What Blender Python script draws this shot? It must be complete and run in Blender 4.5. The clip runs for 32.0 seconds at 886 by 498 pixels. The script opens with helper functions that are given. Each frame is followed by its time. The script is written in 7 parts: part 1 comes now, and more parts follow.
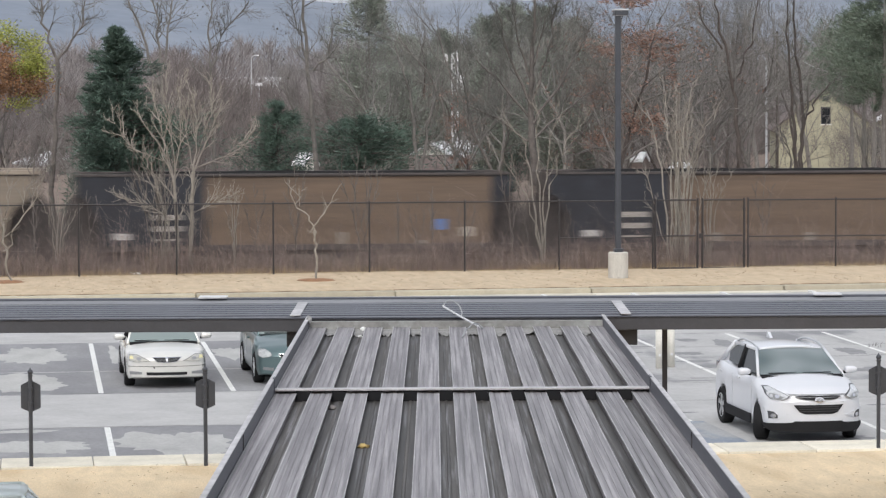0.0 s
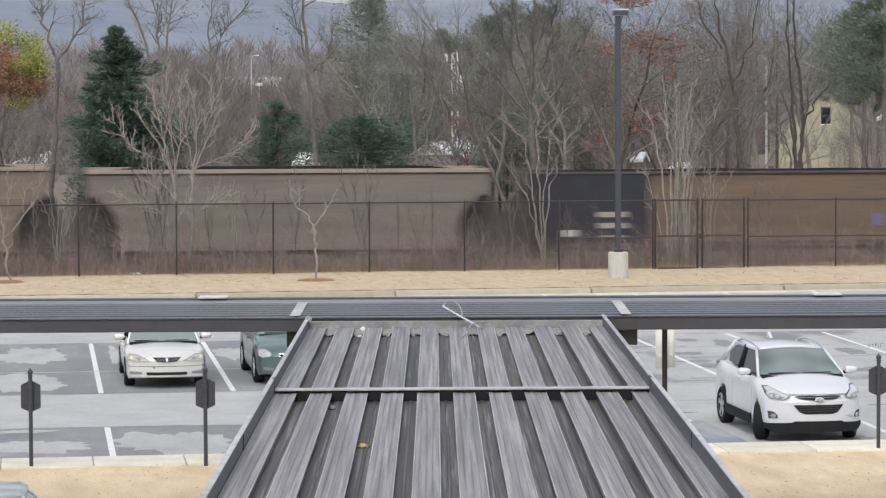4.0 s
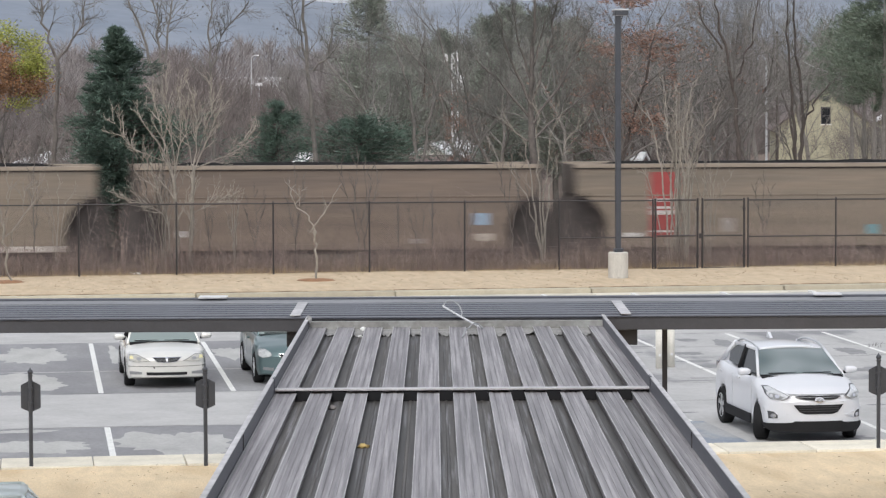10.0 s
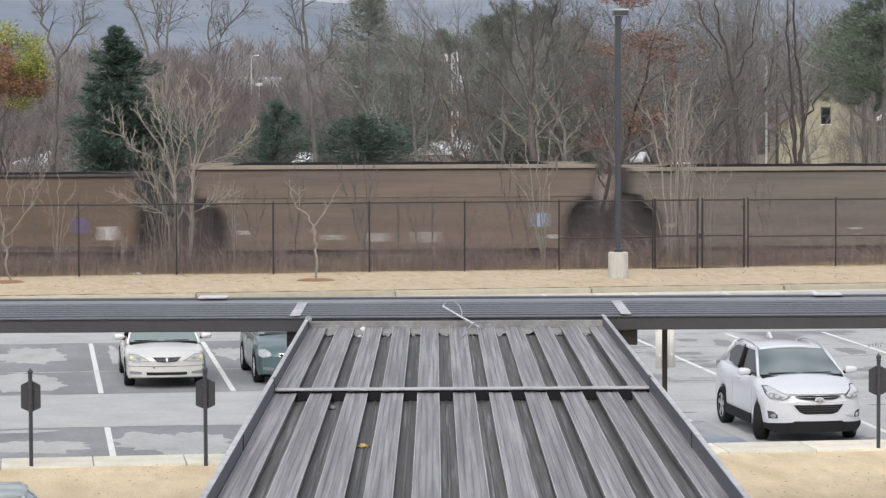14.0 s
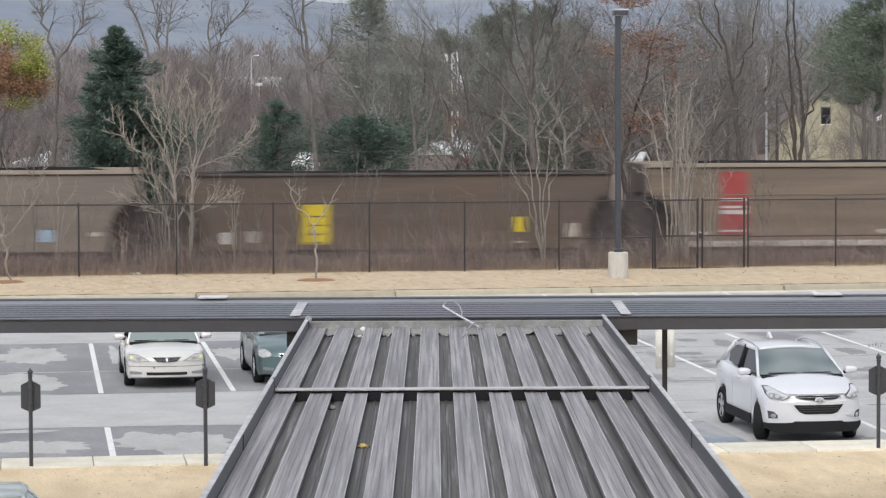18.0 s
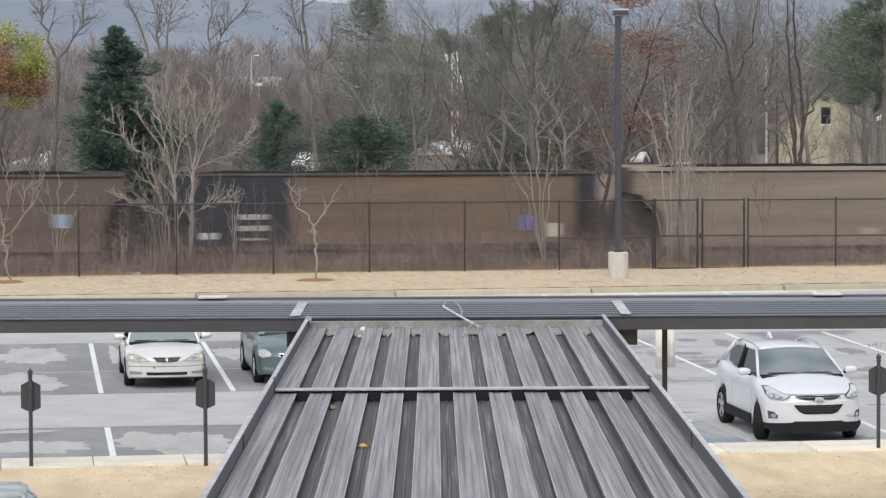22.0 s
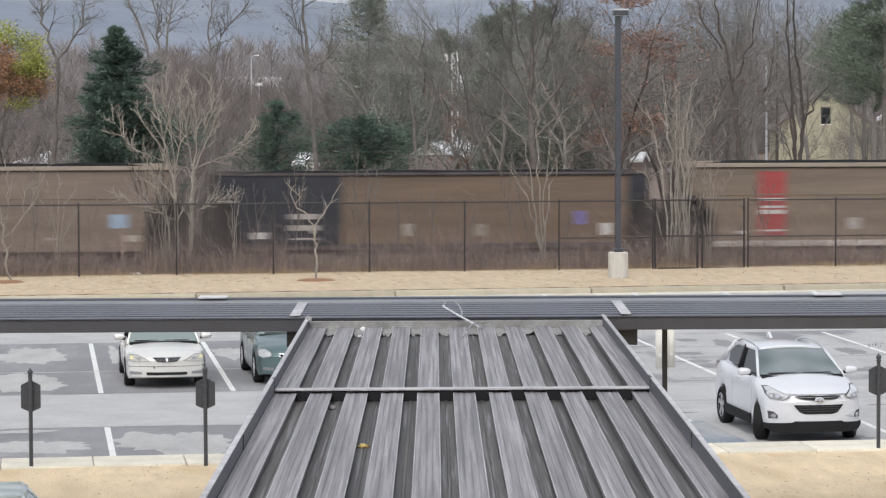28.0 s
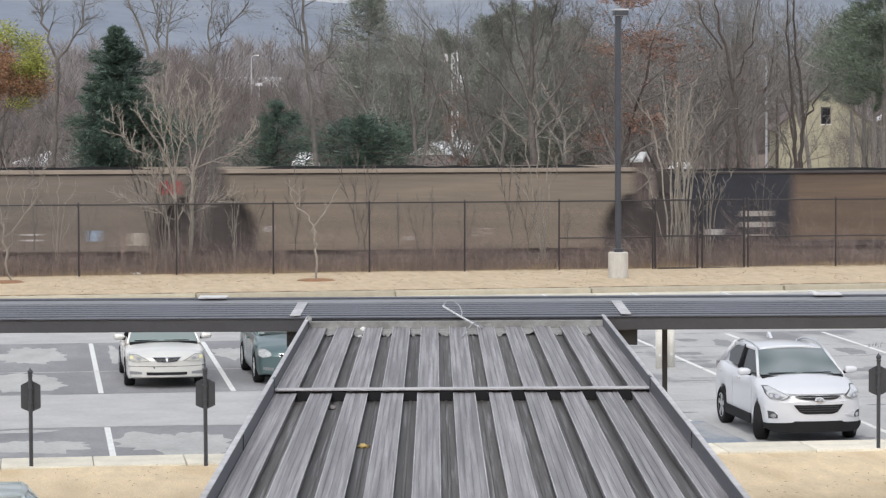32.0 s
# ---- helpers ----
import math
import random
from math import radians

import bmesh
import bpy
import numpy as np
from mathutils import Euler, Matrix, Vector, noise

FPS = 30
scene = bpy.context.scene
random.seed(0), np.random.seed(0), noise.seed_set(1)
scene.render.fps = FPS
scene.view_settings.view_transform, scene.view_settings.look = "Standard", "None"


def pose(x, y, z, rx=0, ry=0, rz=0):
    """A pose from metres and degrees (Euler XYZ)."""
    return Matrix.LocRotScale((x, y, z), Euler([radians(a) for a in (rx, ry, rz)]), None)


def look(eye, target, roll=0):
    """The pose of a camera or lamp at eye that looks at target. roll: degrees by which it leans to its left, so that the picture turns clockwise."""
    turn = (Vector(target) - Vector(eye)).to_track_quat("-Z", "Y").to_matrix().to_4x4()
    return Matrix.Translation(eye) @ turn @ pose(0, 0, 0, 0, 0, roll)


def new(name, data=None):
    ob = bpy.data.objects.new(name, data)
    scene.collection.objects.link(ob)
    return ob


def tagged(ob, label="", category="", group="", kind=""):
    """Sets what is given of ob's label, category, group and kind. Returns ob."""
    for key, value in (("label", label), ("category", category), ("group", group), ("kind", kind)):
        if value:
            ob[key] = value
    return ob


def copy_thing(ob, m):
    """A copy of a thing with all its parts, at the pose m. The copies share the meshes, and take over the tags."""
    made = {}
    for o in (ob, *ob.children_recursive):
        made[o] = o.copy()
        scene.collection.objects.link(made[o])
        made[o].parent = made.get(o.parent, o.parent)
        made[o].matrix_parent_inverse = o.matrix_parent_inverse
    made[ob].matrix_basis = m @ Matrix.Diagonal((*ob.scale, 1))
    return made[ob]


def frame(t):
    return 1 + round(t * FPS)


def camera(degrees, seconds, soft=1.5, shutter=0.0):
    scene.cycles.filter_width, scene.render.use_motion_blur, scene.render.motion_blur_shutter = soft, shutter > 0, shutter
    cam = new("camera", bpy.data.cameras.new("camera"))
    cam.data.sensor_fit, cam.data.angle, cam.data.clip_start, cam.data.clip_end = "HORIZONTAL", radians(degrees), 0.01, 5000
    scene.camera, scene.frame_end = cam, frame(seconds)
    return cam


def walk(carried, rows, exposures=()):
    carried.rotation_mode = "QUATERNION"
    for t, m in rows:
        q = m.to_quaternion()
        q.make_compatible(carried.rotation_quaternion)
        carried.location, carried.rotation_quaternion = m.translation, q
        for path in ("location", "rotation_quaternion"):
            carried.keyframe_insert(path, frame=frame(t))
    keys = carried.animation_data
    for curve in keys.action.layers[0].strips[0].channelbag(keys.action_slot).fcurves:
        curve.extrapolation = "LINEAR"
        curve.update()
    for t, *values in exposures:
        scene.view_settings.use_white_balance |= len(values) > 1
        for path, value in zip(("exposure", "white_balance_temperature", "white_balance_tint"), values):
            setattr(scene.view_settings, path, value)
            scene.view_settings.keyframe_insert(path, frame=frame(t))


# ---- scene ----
# The camera stands still at an upper window, looking over a covered walkway and a car park to a railway.
HEADING = 7.6
cam = camera(16.52, 32.0, soft=1.3, shutter=0.8)
fwd = (math.sin(radians(HEADING)) * math.cos(radians(3.307)), math.cos(radians(HEADING)) * math.cos(radians(3.307)), -math.sin(radians(3.307)))
EYE = (0.0, 0.0, 6.6)
stand = look(EYE, (fwd[0] * 100, fwd[1] * 100, 6.6 + fwd[2] * 100), -0.3)
walk(cam, [(0, stand), (32, stand)], exposures=[(0, 0.3), (32, 0.3)])

# ---- light: an overcast winter day ----
world = bpy.data.worlds.new("world")
scene.world = world
world.use_nodes = True
wn, wl = world.node_tree.nodes, world.node_tree.links
wn.clear()
sky = wn.new("ShaderNodeTexSky")
sky.sky_type, sky.sun_disc = "NISHITA", False
sky.sun_elevation, sky.sun_rotation = radians(38), radians(200)
sky.air_density, sky.dust_density, sky.ozone_density = 1.0, 6.0, 1.0
grey = wn.new("ShaderNodeHueSaturation")
grey.inputs["Saturation"].default_value = 0.25
cloud = wn.new("ShaderNodeMix")
cloud.data_type = "RGBA"
cloud.inputs[0].default_value = 0.55
cloud.inputs[7].default_value = (7.05, 7.5, 8.45, 1)
bgn, outn = wn.new("ShaderNodeBackground"), wn.new("ShaderNodeOutputWorld")
bgn.inputs["Strength"].default_value = 0.115
wl.new(sky.outputs["Color"], grey.inputs["Color"])
wl.new(grey.outputs["Color"], cloud.inputs[6])
wl.new(cloud.outputs[2], bgn.inputs["Color"])
wl.new(bgn.outputs["Background"], outn.inputs["Surface"])
sun = new("sun", bpy.data.lights.new("sun", "SUN"))
sun.data.energy, sun.data.angle, sun.data.color = 0.9, radians(25), (1.0, 0.97, 0.92)
sun.matrix_world = look((0, 0, 50), (22, 60, -30))

# ---- materials ----


def mat(name, color, rough=0.7, metal=0.0, var=0.25, scale=3.0, bump=0.0, bscale=40.0, rnd=0.0, color2=None, mixscale=0.6, cut=(0.4, 0.6), coat=0.0, island=0.0, stretch=None, spec=None, shift=False):
    """A painted, mineral or wooden surface: base colour, grain and stains at two scales, relief."""
    m = bpy.data.materials.new(name)
    m.use_nodes = True
    n, l = m.node_tree.nodes, m.node_tree.links
    b = n["Principled BSDF"]
    b.inputs["Roughness"].default_value, b.inputs["Metallic"].default_value = rough, metal
    if coat:
        b.inputs["Coat Weight"].default_value, b.inputs["Coat Roughness"].default_value = coat, 0.06
    if spec is not None:
        b.inputs["Specular IOR Level"].default_value = spec
    tc = n.new("ShaderNodeTexCoord")
    vec = tc.outputs["Object"]
    if stretch:
        mp = n.new("ShaderNodeMapping")
        mp.inputs["Scale"].default_value = stretch
        l.new(vec, mp.inputs["Vector"])
        vec = mp.outputs["Vector"]
    if shift:
        own, off = n.new("ShaderNodeObjectInfo"), n.new("ShaderNodeVectorMath")
        off.operation = "MULTIPLY_ADD"
        off.inputs[1].default_value = (61.0, 47.0, 13.0)
        l.new(own.outputs["Random"], off.inputs[0])
        l.new(vec, off.inputs[2])
        vec = off.outputs[0]

    def noise_at(s, detail=4.0):
        t = n.new("ShaderNodeTexNoise")
        t.inputs["Scale"].default_value, t.inputs["Detail"].default_value = s, detail
        l.new(vec, t.inputs["Vector"])
        return t.outputs["Fac"]

    col = n.new("ShaderNodeRGB")
    col.outputs[0].default_value = (*color, 1)
    cur = col.outputs[0]
    if color2 is not None:
        ramp = n.new("ShaderNodeMapRange")
        ramp.inputs["From Min"].default_value, ramp.inputs["From Max"].default_value = cut
        l.new(noise_at(mixscale, 5.0), ramp.inputs["Value"])
        mx = n.new("ShaderNodeMix")
        mx.data_type = "RGBA"
        mx.inputs[7].default_value = (*color2, 1)
        l.new(ramp.outputs[0], mx.inputs[0])
        l.new(cur, mx.inputs[6])
        cur = mx.outputs[2]

    def scaled(cur, fac, amount):
        r = n.new("ShaderNodeMapRange")
        r.inputs["From Min"].default_value, r.inputs["From Max"].default_value = 0.25, 0.75
        r.inputs["To Min"].default_value, r.inputs["To Max"].default_value = 1 - amount, 1 + amount
        l.new(fac, r.inputs["Value"])
        v = n.new("ShaderNodeVectorMath")
        v.operation = "SCALE"
        l.new(cur, v.inputs[0])
        l.new(r.outputs[0], v.inputs["Scale"])
        return v.outputs[0]

    if var:
        cur = scaled(cur, noise_at(scale), var)
        cur = scaled(cur, noise_at(scale * 9.0, 2.0), var * 0.6)
    if rnd:
        oi = n.new("ShaderNodeObjectInfo")
        cur = scaled(cur, oi.outputs["Random"], rnd)
    if island:
        ge = n.new("ShaderNodeNewGeometry")
        cur = scaled(cur, ge.outputs["Random Per Island"], island)
    l.new(cur, b.inputs["Base Color"])
    if bump:
        bp = n.new("ShaderNodeBump")
        bp.inputs["Strength"].default_value, bp.inputs["Distance"].default_value = bump, 0.02
        l.new(noise_at(bscale, 3.0), bp.inputs["Height"])
        l.new(bp.outputs["Normal"], b.inputs["Normal"])
    return m


def glass_mat(name, color, trans=0.9, glare=None):
    m = bpy.data.materials.new(name)
    m.use_nodes = True
    b = m.node_tree.nodes["Principled BSDF"]
    b.inputs["Base Color"].default_value = (*color, 1)
    b.inputs["Roughness"].default_value, b.inputs["Transmission Weight"].default_value = 0.04, trans
    b.inputs["IOR"].default_value = 1.45
    # blotches of a second colour paint in an uneven reflection
    if glare:
        n, l = m.node_tree.nodes, m.node_tree.links
        tc, t, r, mx = n.new("ShaderNodeTexCoord"), n.new("ShaderNodeTexNoise"), n.new("ShaderNodeMapRange"), n.new("ShaderNodeMix")
        t.inputs["Scale"].default_value, t.inputs["Detail"].default_value = 1.15, 0.5
        r.inputs["From Min"].default_value, r.inputs["From Max"].default_value = 0.36, 0.64
        mx.data_type = "RGBA"
        mx.inputs[6].default_value, mx.inputs[7].default_value = (*color, 1), (*glare, 1)
        l.new(tc.outputs["Object"], t.inputs["Vector"])
        l.new(t.outputs["Fac"], r.inputs["Value"])
        l.new(r.outputs[0], mx.inputs[0])
        l.new(mx.outputs[2], b.inputs["Base Color"])
    return m


M = {}
M["asphalt_worn"] = mat("asphalt_worn", (0.435, 0.43, 0.425), 0.9, var=0.12, scale=0.9, bump=0.25, bscale=60)
M["asphalt_sealed"] = mat("asphalt_sealed", (0.225, 0.224, 0.234), 0.85, var=0.14, scale=1.2, bump=0.25, bscale=60, color2=(0.285, 0.283, 0.288), mixscale=0.5, cut=(0.45, 0.65), stretch=(1.0, 0.35, 1.0))
M["asphalt_bare"] = mat("asphalt_bare", (0.43, 0.427, 0.415), 0.9, var=0.12, scale=1.5, bump=0.25, bscale=60, color2=(0.36, 0.355, 0.35), mixscale=0.9, cut=(0.5, 0.7), stretch=(1.0, 0.4, 1.0))
M["asphalt_patchy"] = mat("asphalt_patchy", (0.235, 0.235, 0.245), 0.85, var=0.12, scale=1.2, bump=0.25, bscale=60, color2=(0.43, 0.425, 0.42), mixscale=0.38, cut=(0.40, 0.47), stretch=(1.0, 0.30, 1.0))
M["asphalt_streak"] = mat("asphalt_streak", (0.25, 0.25, 0.255), 0.85, var=0.2, scale=2.0)
M["blue_faded"] = mat("blue_faded", (0.235, 0.272, 0.325), 0.85, var=0.15, scale=2.0, color2=(0.345, 0.348, 0.355), mixscale=1.1, cut=(0.38, 0.52), stretch=(1.0, 0.4, 1.0))
M["kerb"] = mat("kerb", (0.74, 0.69, 0.575), 0.9, var=0.12, scale=2.0, bump=0.2, rnd=0.08)
M["kerb_tan"] = mat("kerb_tan", (0.44, 0.395, 0.305), 0.9, var=0.14, scale=2.0, bump=0.2, rnd=0.08)
M["gutter_pale"] = mat("gutter_pale", (0.62, 0.585, 0.50), 0.9, var=0.14, scale=2.0, bump=0.2, rnd=0.08)
M["crack"] = mat("crack", (0.17, 0.17, 0.172), 0.9, var=0.4, scale=2.0, color2=(0.36, 0.36, 0.355), mixscale=0.5, cut=(0.45, 0.6))
M["brick_wall"] = mat("brick_wall", (0.30, 0.19, 0.15), 0.9, var=0.25, scale=2.0, bump=0.3)
M["line_paint"] = mat("line_paint", (0.72, 0.72, 0.70), 0.8, var=0.15, scale=6.0)
M["dry_lawn"] = mat("dry_lawn", (0.69, 0.55, 0.365), 0.95, var=0.14, scale=3.2, bump=0.6, bscale=45, color2=(0.50, 0.37, 0.22), mixscale=1.6, cut=(0.52, 0.78), stretch=(1.0, 0.28, 1.0))
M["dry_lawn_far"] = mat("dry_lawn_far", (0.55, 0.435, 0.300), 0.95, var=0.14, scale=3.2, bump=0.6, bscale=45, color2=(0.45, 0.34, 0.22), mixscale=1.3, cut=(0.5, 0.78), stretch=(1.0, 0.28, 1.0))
M["scrub_ground"] = mat("scrub_ground", (0.20, 0.15, 0.12), 0.95, var=0.35, scale=1.5, bump=0.6)
M["ballast"] = mat("ballast", (0.20, 0.18, 0.165), 0.95, var=0.4, scale=9.0, bump=0.9, bscale=25)
M["rail_steel"] = mat("rail_steel", (0.25, 0.17, 0.12), 0.5, 0.6, var=0.3)
M["sleeper"] = mat("sleeper", (0.09, 0.07, 0.06), 0.9, var=0.4, rnd=0.3)
M["fence_black"] = mat("fence_black", (0.034, 0.029, 0.030), 0.5, 0.0, var=0.2)
M["bronze_paint"] = mat("bronze_paint", (0.048, 0.052, 0.062), 0.45, 0.0, var=0.15)
M["concrete"] = mat("concrete", (0.52, 0.50, 0.46), 0.9, var=0.15, scale=3.0, bump=0.3, stretch=(1, 1, 0.4))
M["deck_grey"] = mat("deck_grey", (0.178, 0.166, 0.173), 0.5, 0.12, var=0.30, scale=1.0, stretch=(17.0, 0.22, 1.0), shift=True, bump=0.08, color2=(0.315, 0.298, 0.308), mixscale=1.5, cut=(0.42, 0.64), rnd=0.07)
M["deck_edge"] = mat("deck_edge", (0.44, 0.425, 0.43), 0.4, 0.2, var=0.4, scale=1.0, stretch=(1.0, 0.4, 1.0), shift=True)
M["apron_grey"] = mat("apron_grey", (0.235, 0.232, 0.222), 0.7, var=0.25, scale=2.0, bump=0.1, color2=(0.32, 0.325, 0.315), mixscale=2.2, cut=(0.5, 0.62))
M["canopy_pale"] = mat("canopy_pale", (0.215, 0.218, 0.232), 0.5, 0.1, var=0.2, scale=0.8, stretch=(0.5, 3.0, 1.0))
M["gutter_slate"] = mat("gutter_slate", (0.098, 0.101, 0.117), 0.5, 0.1, var=0.2, scale=1.2, stretch=(1.0, 0.3, 3.0))
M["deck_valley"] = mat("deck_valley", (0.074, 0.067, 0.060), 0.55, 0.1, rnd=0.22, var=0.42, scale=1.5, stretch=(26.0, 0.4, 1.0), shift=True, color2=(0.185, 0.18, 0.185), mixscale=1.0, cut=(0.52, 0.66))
M["canopy_blue"] = mat("canopy_blue", (0.072, 0.077, 0.096), 0.45, 0.1, var=0.15, scale=1.0)
M["canopy_dark"] = mat("canopy_dark", (0.054, 0.054, 0.061), 0.5, 0.0, var=0.12)
M["flashing_bright"] = mat("flashing_bright", (0.46, 0.45, 0.455), 0.4, 0.2, var=0.25, scale=3.0)
M["sealant"] = mat("sealant", (0.275, 0.27, 0.262), 0.85, var=0.35, scale=4.0, bump=0.4)
M["cable_dull"] = mat("cable_dull", (0.33, 0.34, 0.35), 0.5, var=0.15)
M["cable_grey"] = mat("cable_grey", (0.55, 0.56, 0.58), 0.5, var=0.1)
M["leaf_yellow"] = mat("leaf_yellow", (0.55, 0.40, 0.15), 0.8, var=0.3, scale=20)
M["pebble"] = mat("pebble", (0.22, 0.20, 0.19), 0.9, var=0.3, scale=20)
M["foam_white"] = mat("foam_white", (0.75, 0.75, 0.73), 0.8, var=0.15, scale=20)
# the train
def wagon_mat(name, c, var=0.16):
    return mat(name, c, 0.75, 0.0, var=var, scale=0.9, stretch=(0.10, 1.0, 1.5), color2=tuple(v * q for v, q in zip(c, (0.74, 0.78, 0.83))), mixscale=1.1, cut=(0.46, 0.72))


M["wagon_tan"] = wagon_mat("wagon_tan", (0.198, 0.153, 0.116))
M["wagon_ash"] = wagon_mat("wagon_ash", (0.190, 0.161, 0.134))
M["wagon_pale"] = wagon_mat("wagon_pale", (0.232, 0.190, 0.148))
M["wagon_dust"] = wagon_mat("wagon_dust", (0.192, 0.149, 0.119))
M["wagon_brown"] = wagon_mat("wagon_brown", (0.157, 0.111, 0.079))
M["wagon_umber"] = wagon_mat("wagon_umber", (0.118, 0.088, 0.068))
M["wagon_white"] = wagon_mat("wagon_white", (0.42, 0.40, 0.375), 0.1)
M["wagon_navy"] = mat("wagon_navy", (0.022, 0.024, 0.032), 0.6, var=0.3, scale=1.5)
M["rim_pale"] = mat("rim_pale", (0.30, 0.25, 0.20), 0.7, var=0.15, scale=1.5)
M["wagon_iron"] = mat("wagon_iron", (0.078, 0.067, 0.064), 0.8, var=0.35, scale=4.0)
M["wagon_end"] = mat("wagon_end", (0.095, 0.075, 0.063), 0.8, var=0.3, scale=2.0)
M["coal"] = mat("coal", (0.014, 0.013, 0.013), 0.95, var=0.5, scale=10, bump=1.0, bscale=12, spec=0.1)
M["mark_red"] = mat("mark_red", (0.31, 0.055, 0.052), 0.6, var=0.12)
M["mark_white"] = mat("mark_white", (0.55, 0.53, 0.51), 0.6, var=0.15)
M["sill_white"] = mat("sill_white", (0.50, 0.45, 0.41), 0.7, var=0.2, scale=1.0)
M["mark_blue"] = mat("mark_blue", (0.12, 0.22, 0.48), 0.6, var=0.12)
M["mark_lilac"] = mat("mark_lilac", (0.17, 0.15, 0.36), 0.6, var=0.12)
M["mark_sky"] = mat("mark_sky", (0.30, 0.41, 0.53), 0.6, var=0.12)
M["mark_teal"] = mat("mark_teal", (0.14, 0.33, 0.38), 0.6, var=0.12)
M["mark_yellow"] = mat("mark_yellow", (0.62, 0.48, 0.02), 0.6, var=0.12)
M["mark_cream"] = mat("mark_cream", (0.46, 0.41, 0.35), 0.6, var=0.15)
M["mark_grey"] = mat("mark_grey", (0.36, 0.33, 0.30), 0.6, var=0.15)
# plants
M["bark_pale"] = mat("bark_pale", (0.275, 0.249, 0.215), 0.9, var=0.25, scale=6, rnd=0.12)
M["bark_grey"] = mat("bark_grey", (0.180, 0.165, 0.150), 0.9, var=0.25, scale=5, rnd=0.18)
M["bark_mid"] = mat("bark_mid", (0.135, 0.118, 0.107), 0.9, var=0.25, scale=5, rnd=0.15)
M["bark_dark"] = mat("bark_dark", (0.085, 0.070, 0.062), 0.9, var=0.25, scale=5, rnd=0.18)
M["twig_grey"] = mat("twig_grey", (0.178, 0.171, 0.157), 0.9, var=0.2, rnd=0.18, island=0.2)
M["twig_red"] = mat("twig_red", (0.153, 0.139, 0.128), 0.9, var=0.2, rnd=0.18, island=0.25)
M["needle_dark"] = mat("needle_dark", (0.082, 0.126, 0.098), 0.8, var=0.3, scale=1.2, island=0.22)
# pine green lightened and greyed: haze mixed into the needle colour
M["needle_hazed"] = mat("needle_hazed", (0.212, 0.236, 0.198), 0.8, var=0.3, scale=1.0, island=0.2, rnd=0.1)
M["needle_green"] = mat("needle_green", (0.132, 0.166, 0.122), 0.8, var=0.3, scale=1.0, island=0.2)
M["leaf_rust"] = mat("leaf_rust", (0.25, 0.15, 0.115), 0.8, var=0.3, scale=2, island=0.35)
M["leaf_lime"] = mat("leaf_lime", (0.31, 0.33, 0.075), 0.8, var=0.3, scale=2, island=0.35)
M["leaf_orange"] = mat("leaf_orange", (0.30, 0.160, 0.08), 0.8, var=0.3, scale=2, island=0.35)
M["straw"] = mat("straw", (0.38, 0.29, 0.18), 0.95, var=0.2, island=0.3)
M["brush_brown"] = mat("brush_brown", (0.228, 0.176, 0.158), 0.95, var=0.2, island=0.45)
M["brush_tan"] = mat("brush_tan", (0.30, 0.235, 0.18), 0.95, var=0.2, island=0.45)
M["litter_brown"] = mat("litter_brown", (0.30, 0.20, 0.12), 0.95, var=0.2, island=0.5)
M["soil"] = mat("soil", (0.24, 0.17, 0.10), 0.95, var=0.4, scale=2.0, color2=(0.50, 0.40, 0.27), mixscale=1.5, cut=(0.45, 0.6))
M["mulch"] = mat("mulch", (0.30, 0.16, 0.085), 0.95, var=0.4, scale=12, bump=0.8)
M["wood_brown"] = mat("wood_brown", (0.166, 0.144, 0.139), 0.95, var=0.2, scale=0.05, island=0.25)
# bare wood paled and greyed to stand in for distance haze
M["far_wood_hazed"] = mat("far_wood_hazed", (0.262, 0.241, 0.239), 0.95, var=0.2, scale=0.03, island=0.3)
# the blue-grey puts the haze before the ridge into its colour
M["far_hill_hazed"] = mat("far_hill_hazed", (0.212, 0.243, 0.294), 1.0, var=0.08, scale=0.012, color2=(0.275, 0.298, 0.338), mixscale=0.006, cut=(0.35, 0.7), spec=0.0, stretch=(1.0, 0.3, 1.2))
M["meadow"] = mat("meadow", (0.20, 0.17, 0.11), 1.0, var=0.25, scale=0.05)
# buildings and far things
M["siding_cream"] = mat("siding_cream", (0.40, 0.375, 0.27), 0.8, var=0.1, scale=1.0, stretch=(1, 1, 3))
M["shingle"] = mat("shingle", (0.16, 0.125, 0.115), 0.9, var=0.25, scale=2)
M["roof_pale"] = mat("roof_pale", (0.70, 0.71, 0.72), 0.6, var=0.08)
M["trim_dark"] = mat("trim_dark", (0.05, 0.05, 0.055), 0.6, var=0.1)
M["wall_pale"] = mat("wall_pale", (0.66, 0.64, 0.58), 0.8, var=0.1)
M["mast_red"] = mat("mast_red", (0.42, 0.10, 0.08), 0.6, var=0.1)
M["mast_white"] = mat("mast_white", (0.75, 0.75, 0.76), 0.6, var=0.1)
M["plate_pale"] = mat("plate_pale", (0.60, 0.60, 0.61), 0.7, var=0.12)
M["galv"] = mat("galv", (0.50, 0.51, 0.53), 0.5, 0.3, var=0.1)
# vehicles
M["paint_white"] = mat("paint_white", (0.66, 0.67, 0.705), 0.35, var=0.02, coat=0.6)
M["paint_champagne"] = mat("paint_champagne", (0.76, 0.745, 0.70), 0.26, 0.35, var=0.03, coat=0.6)
M["paint_teal"] = mat("paint_teal", (0.11, 0.165, 0.17), 0.28, 0.45, var=0.03, coat=0.6)
M["paint_silver"] = mat("paint_silver", (0.47, 0.53, 0.53), 0.32, 0.25, var=0.03, coat=0.5)
M["plastic_black"] = mat("plastic_black", (0.020, 0.020, 0.022), 0.7, var=0.1, spec=0.15)
M["cabin_dark"] = mat("cabin_dark", (0.03, 0.03, 0.032), 0.8, var=0.1)
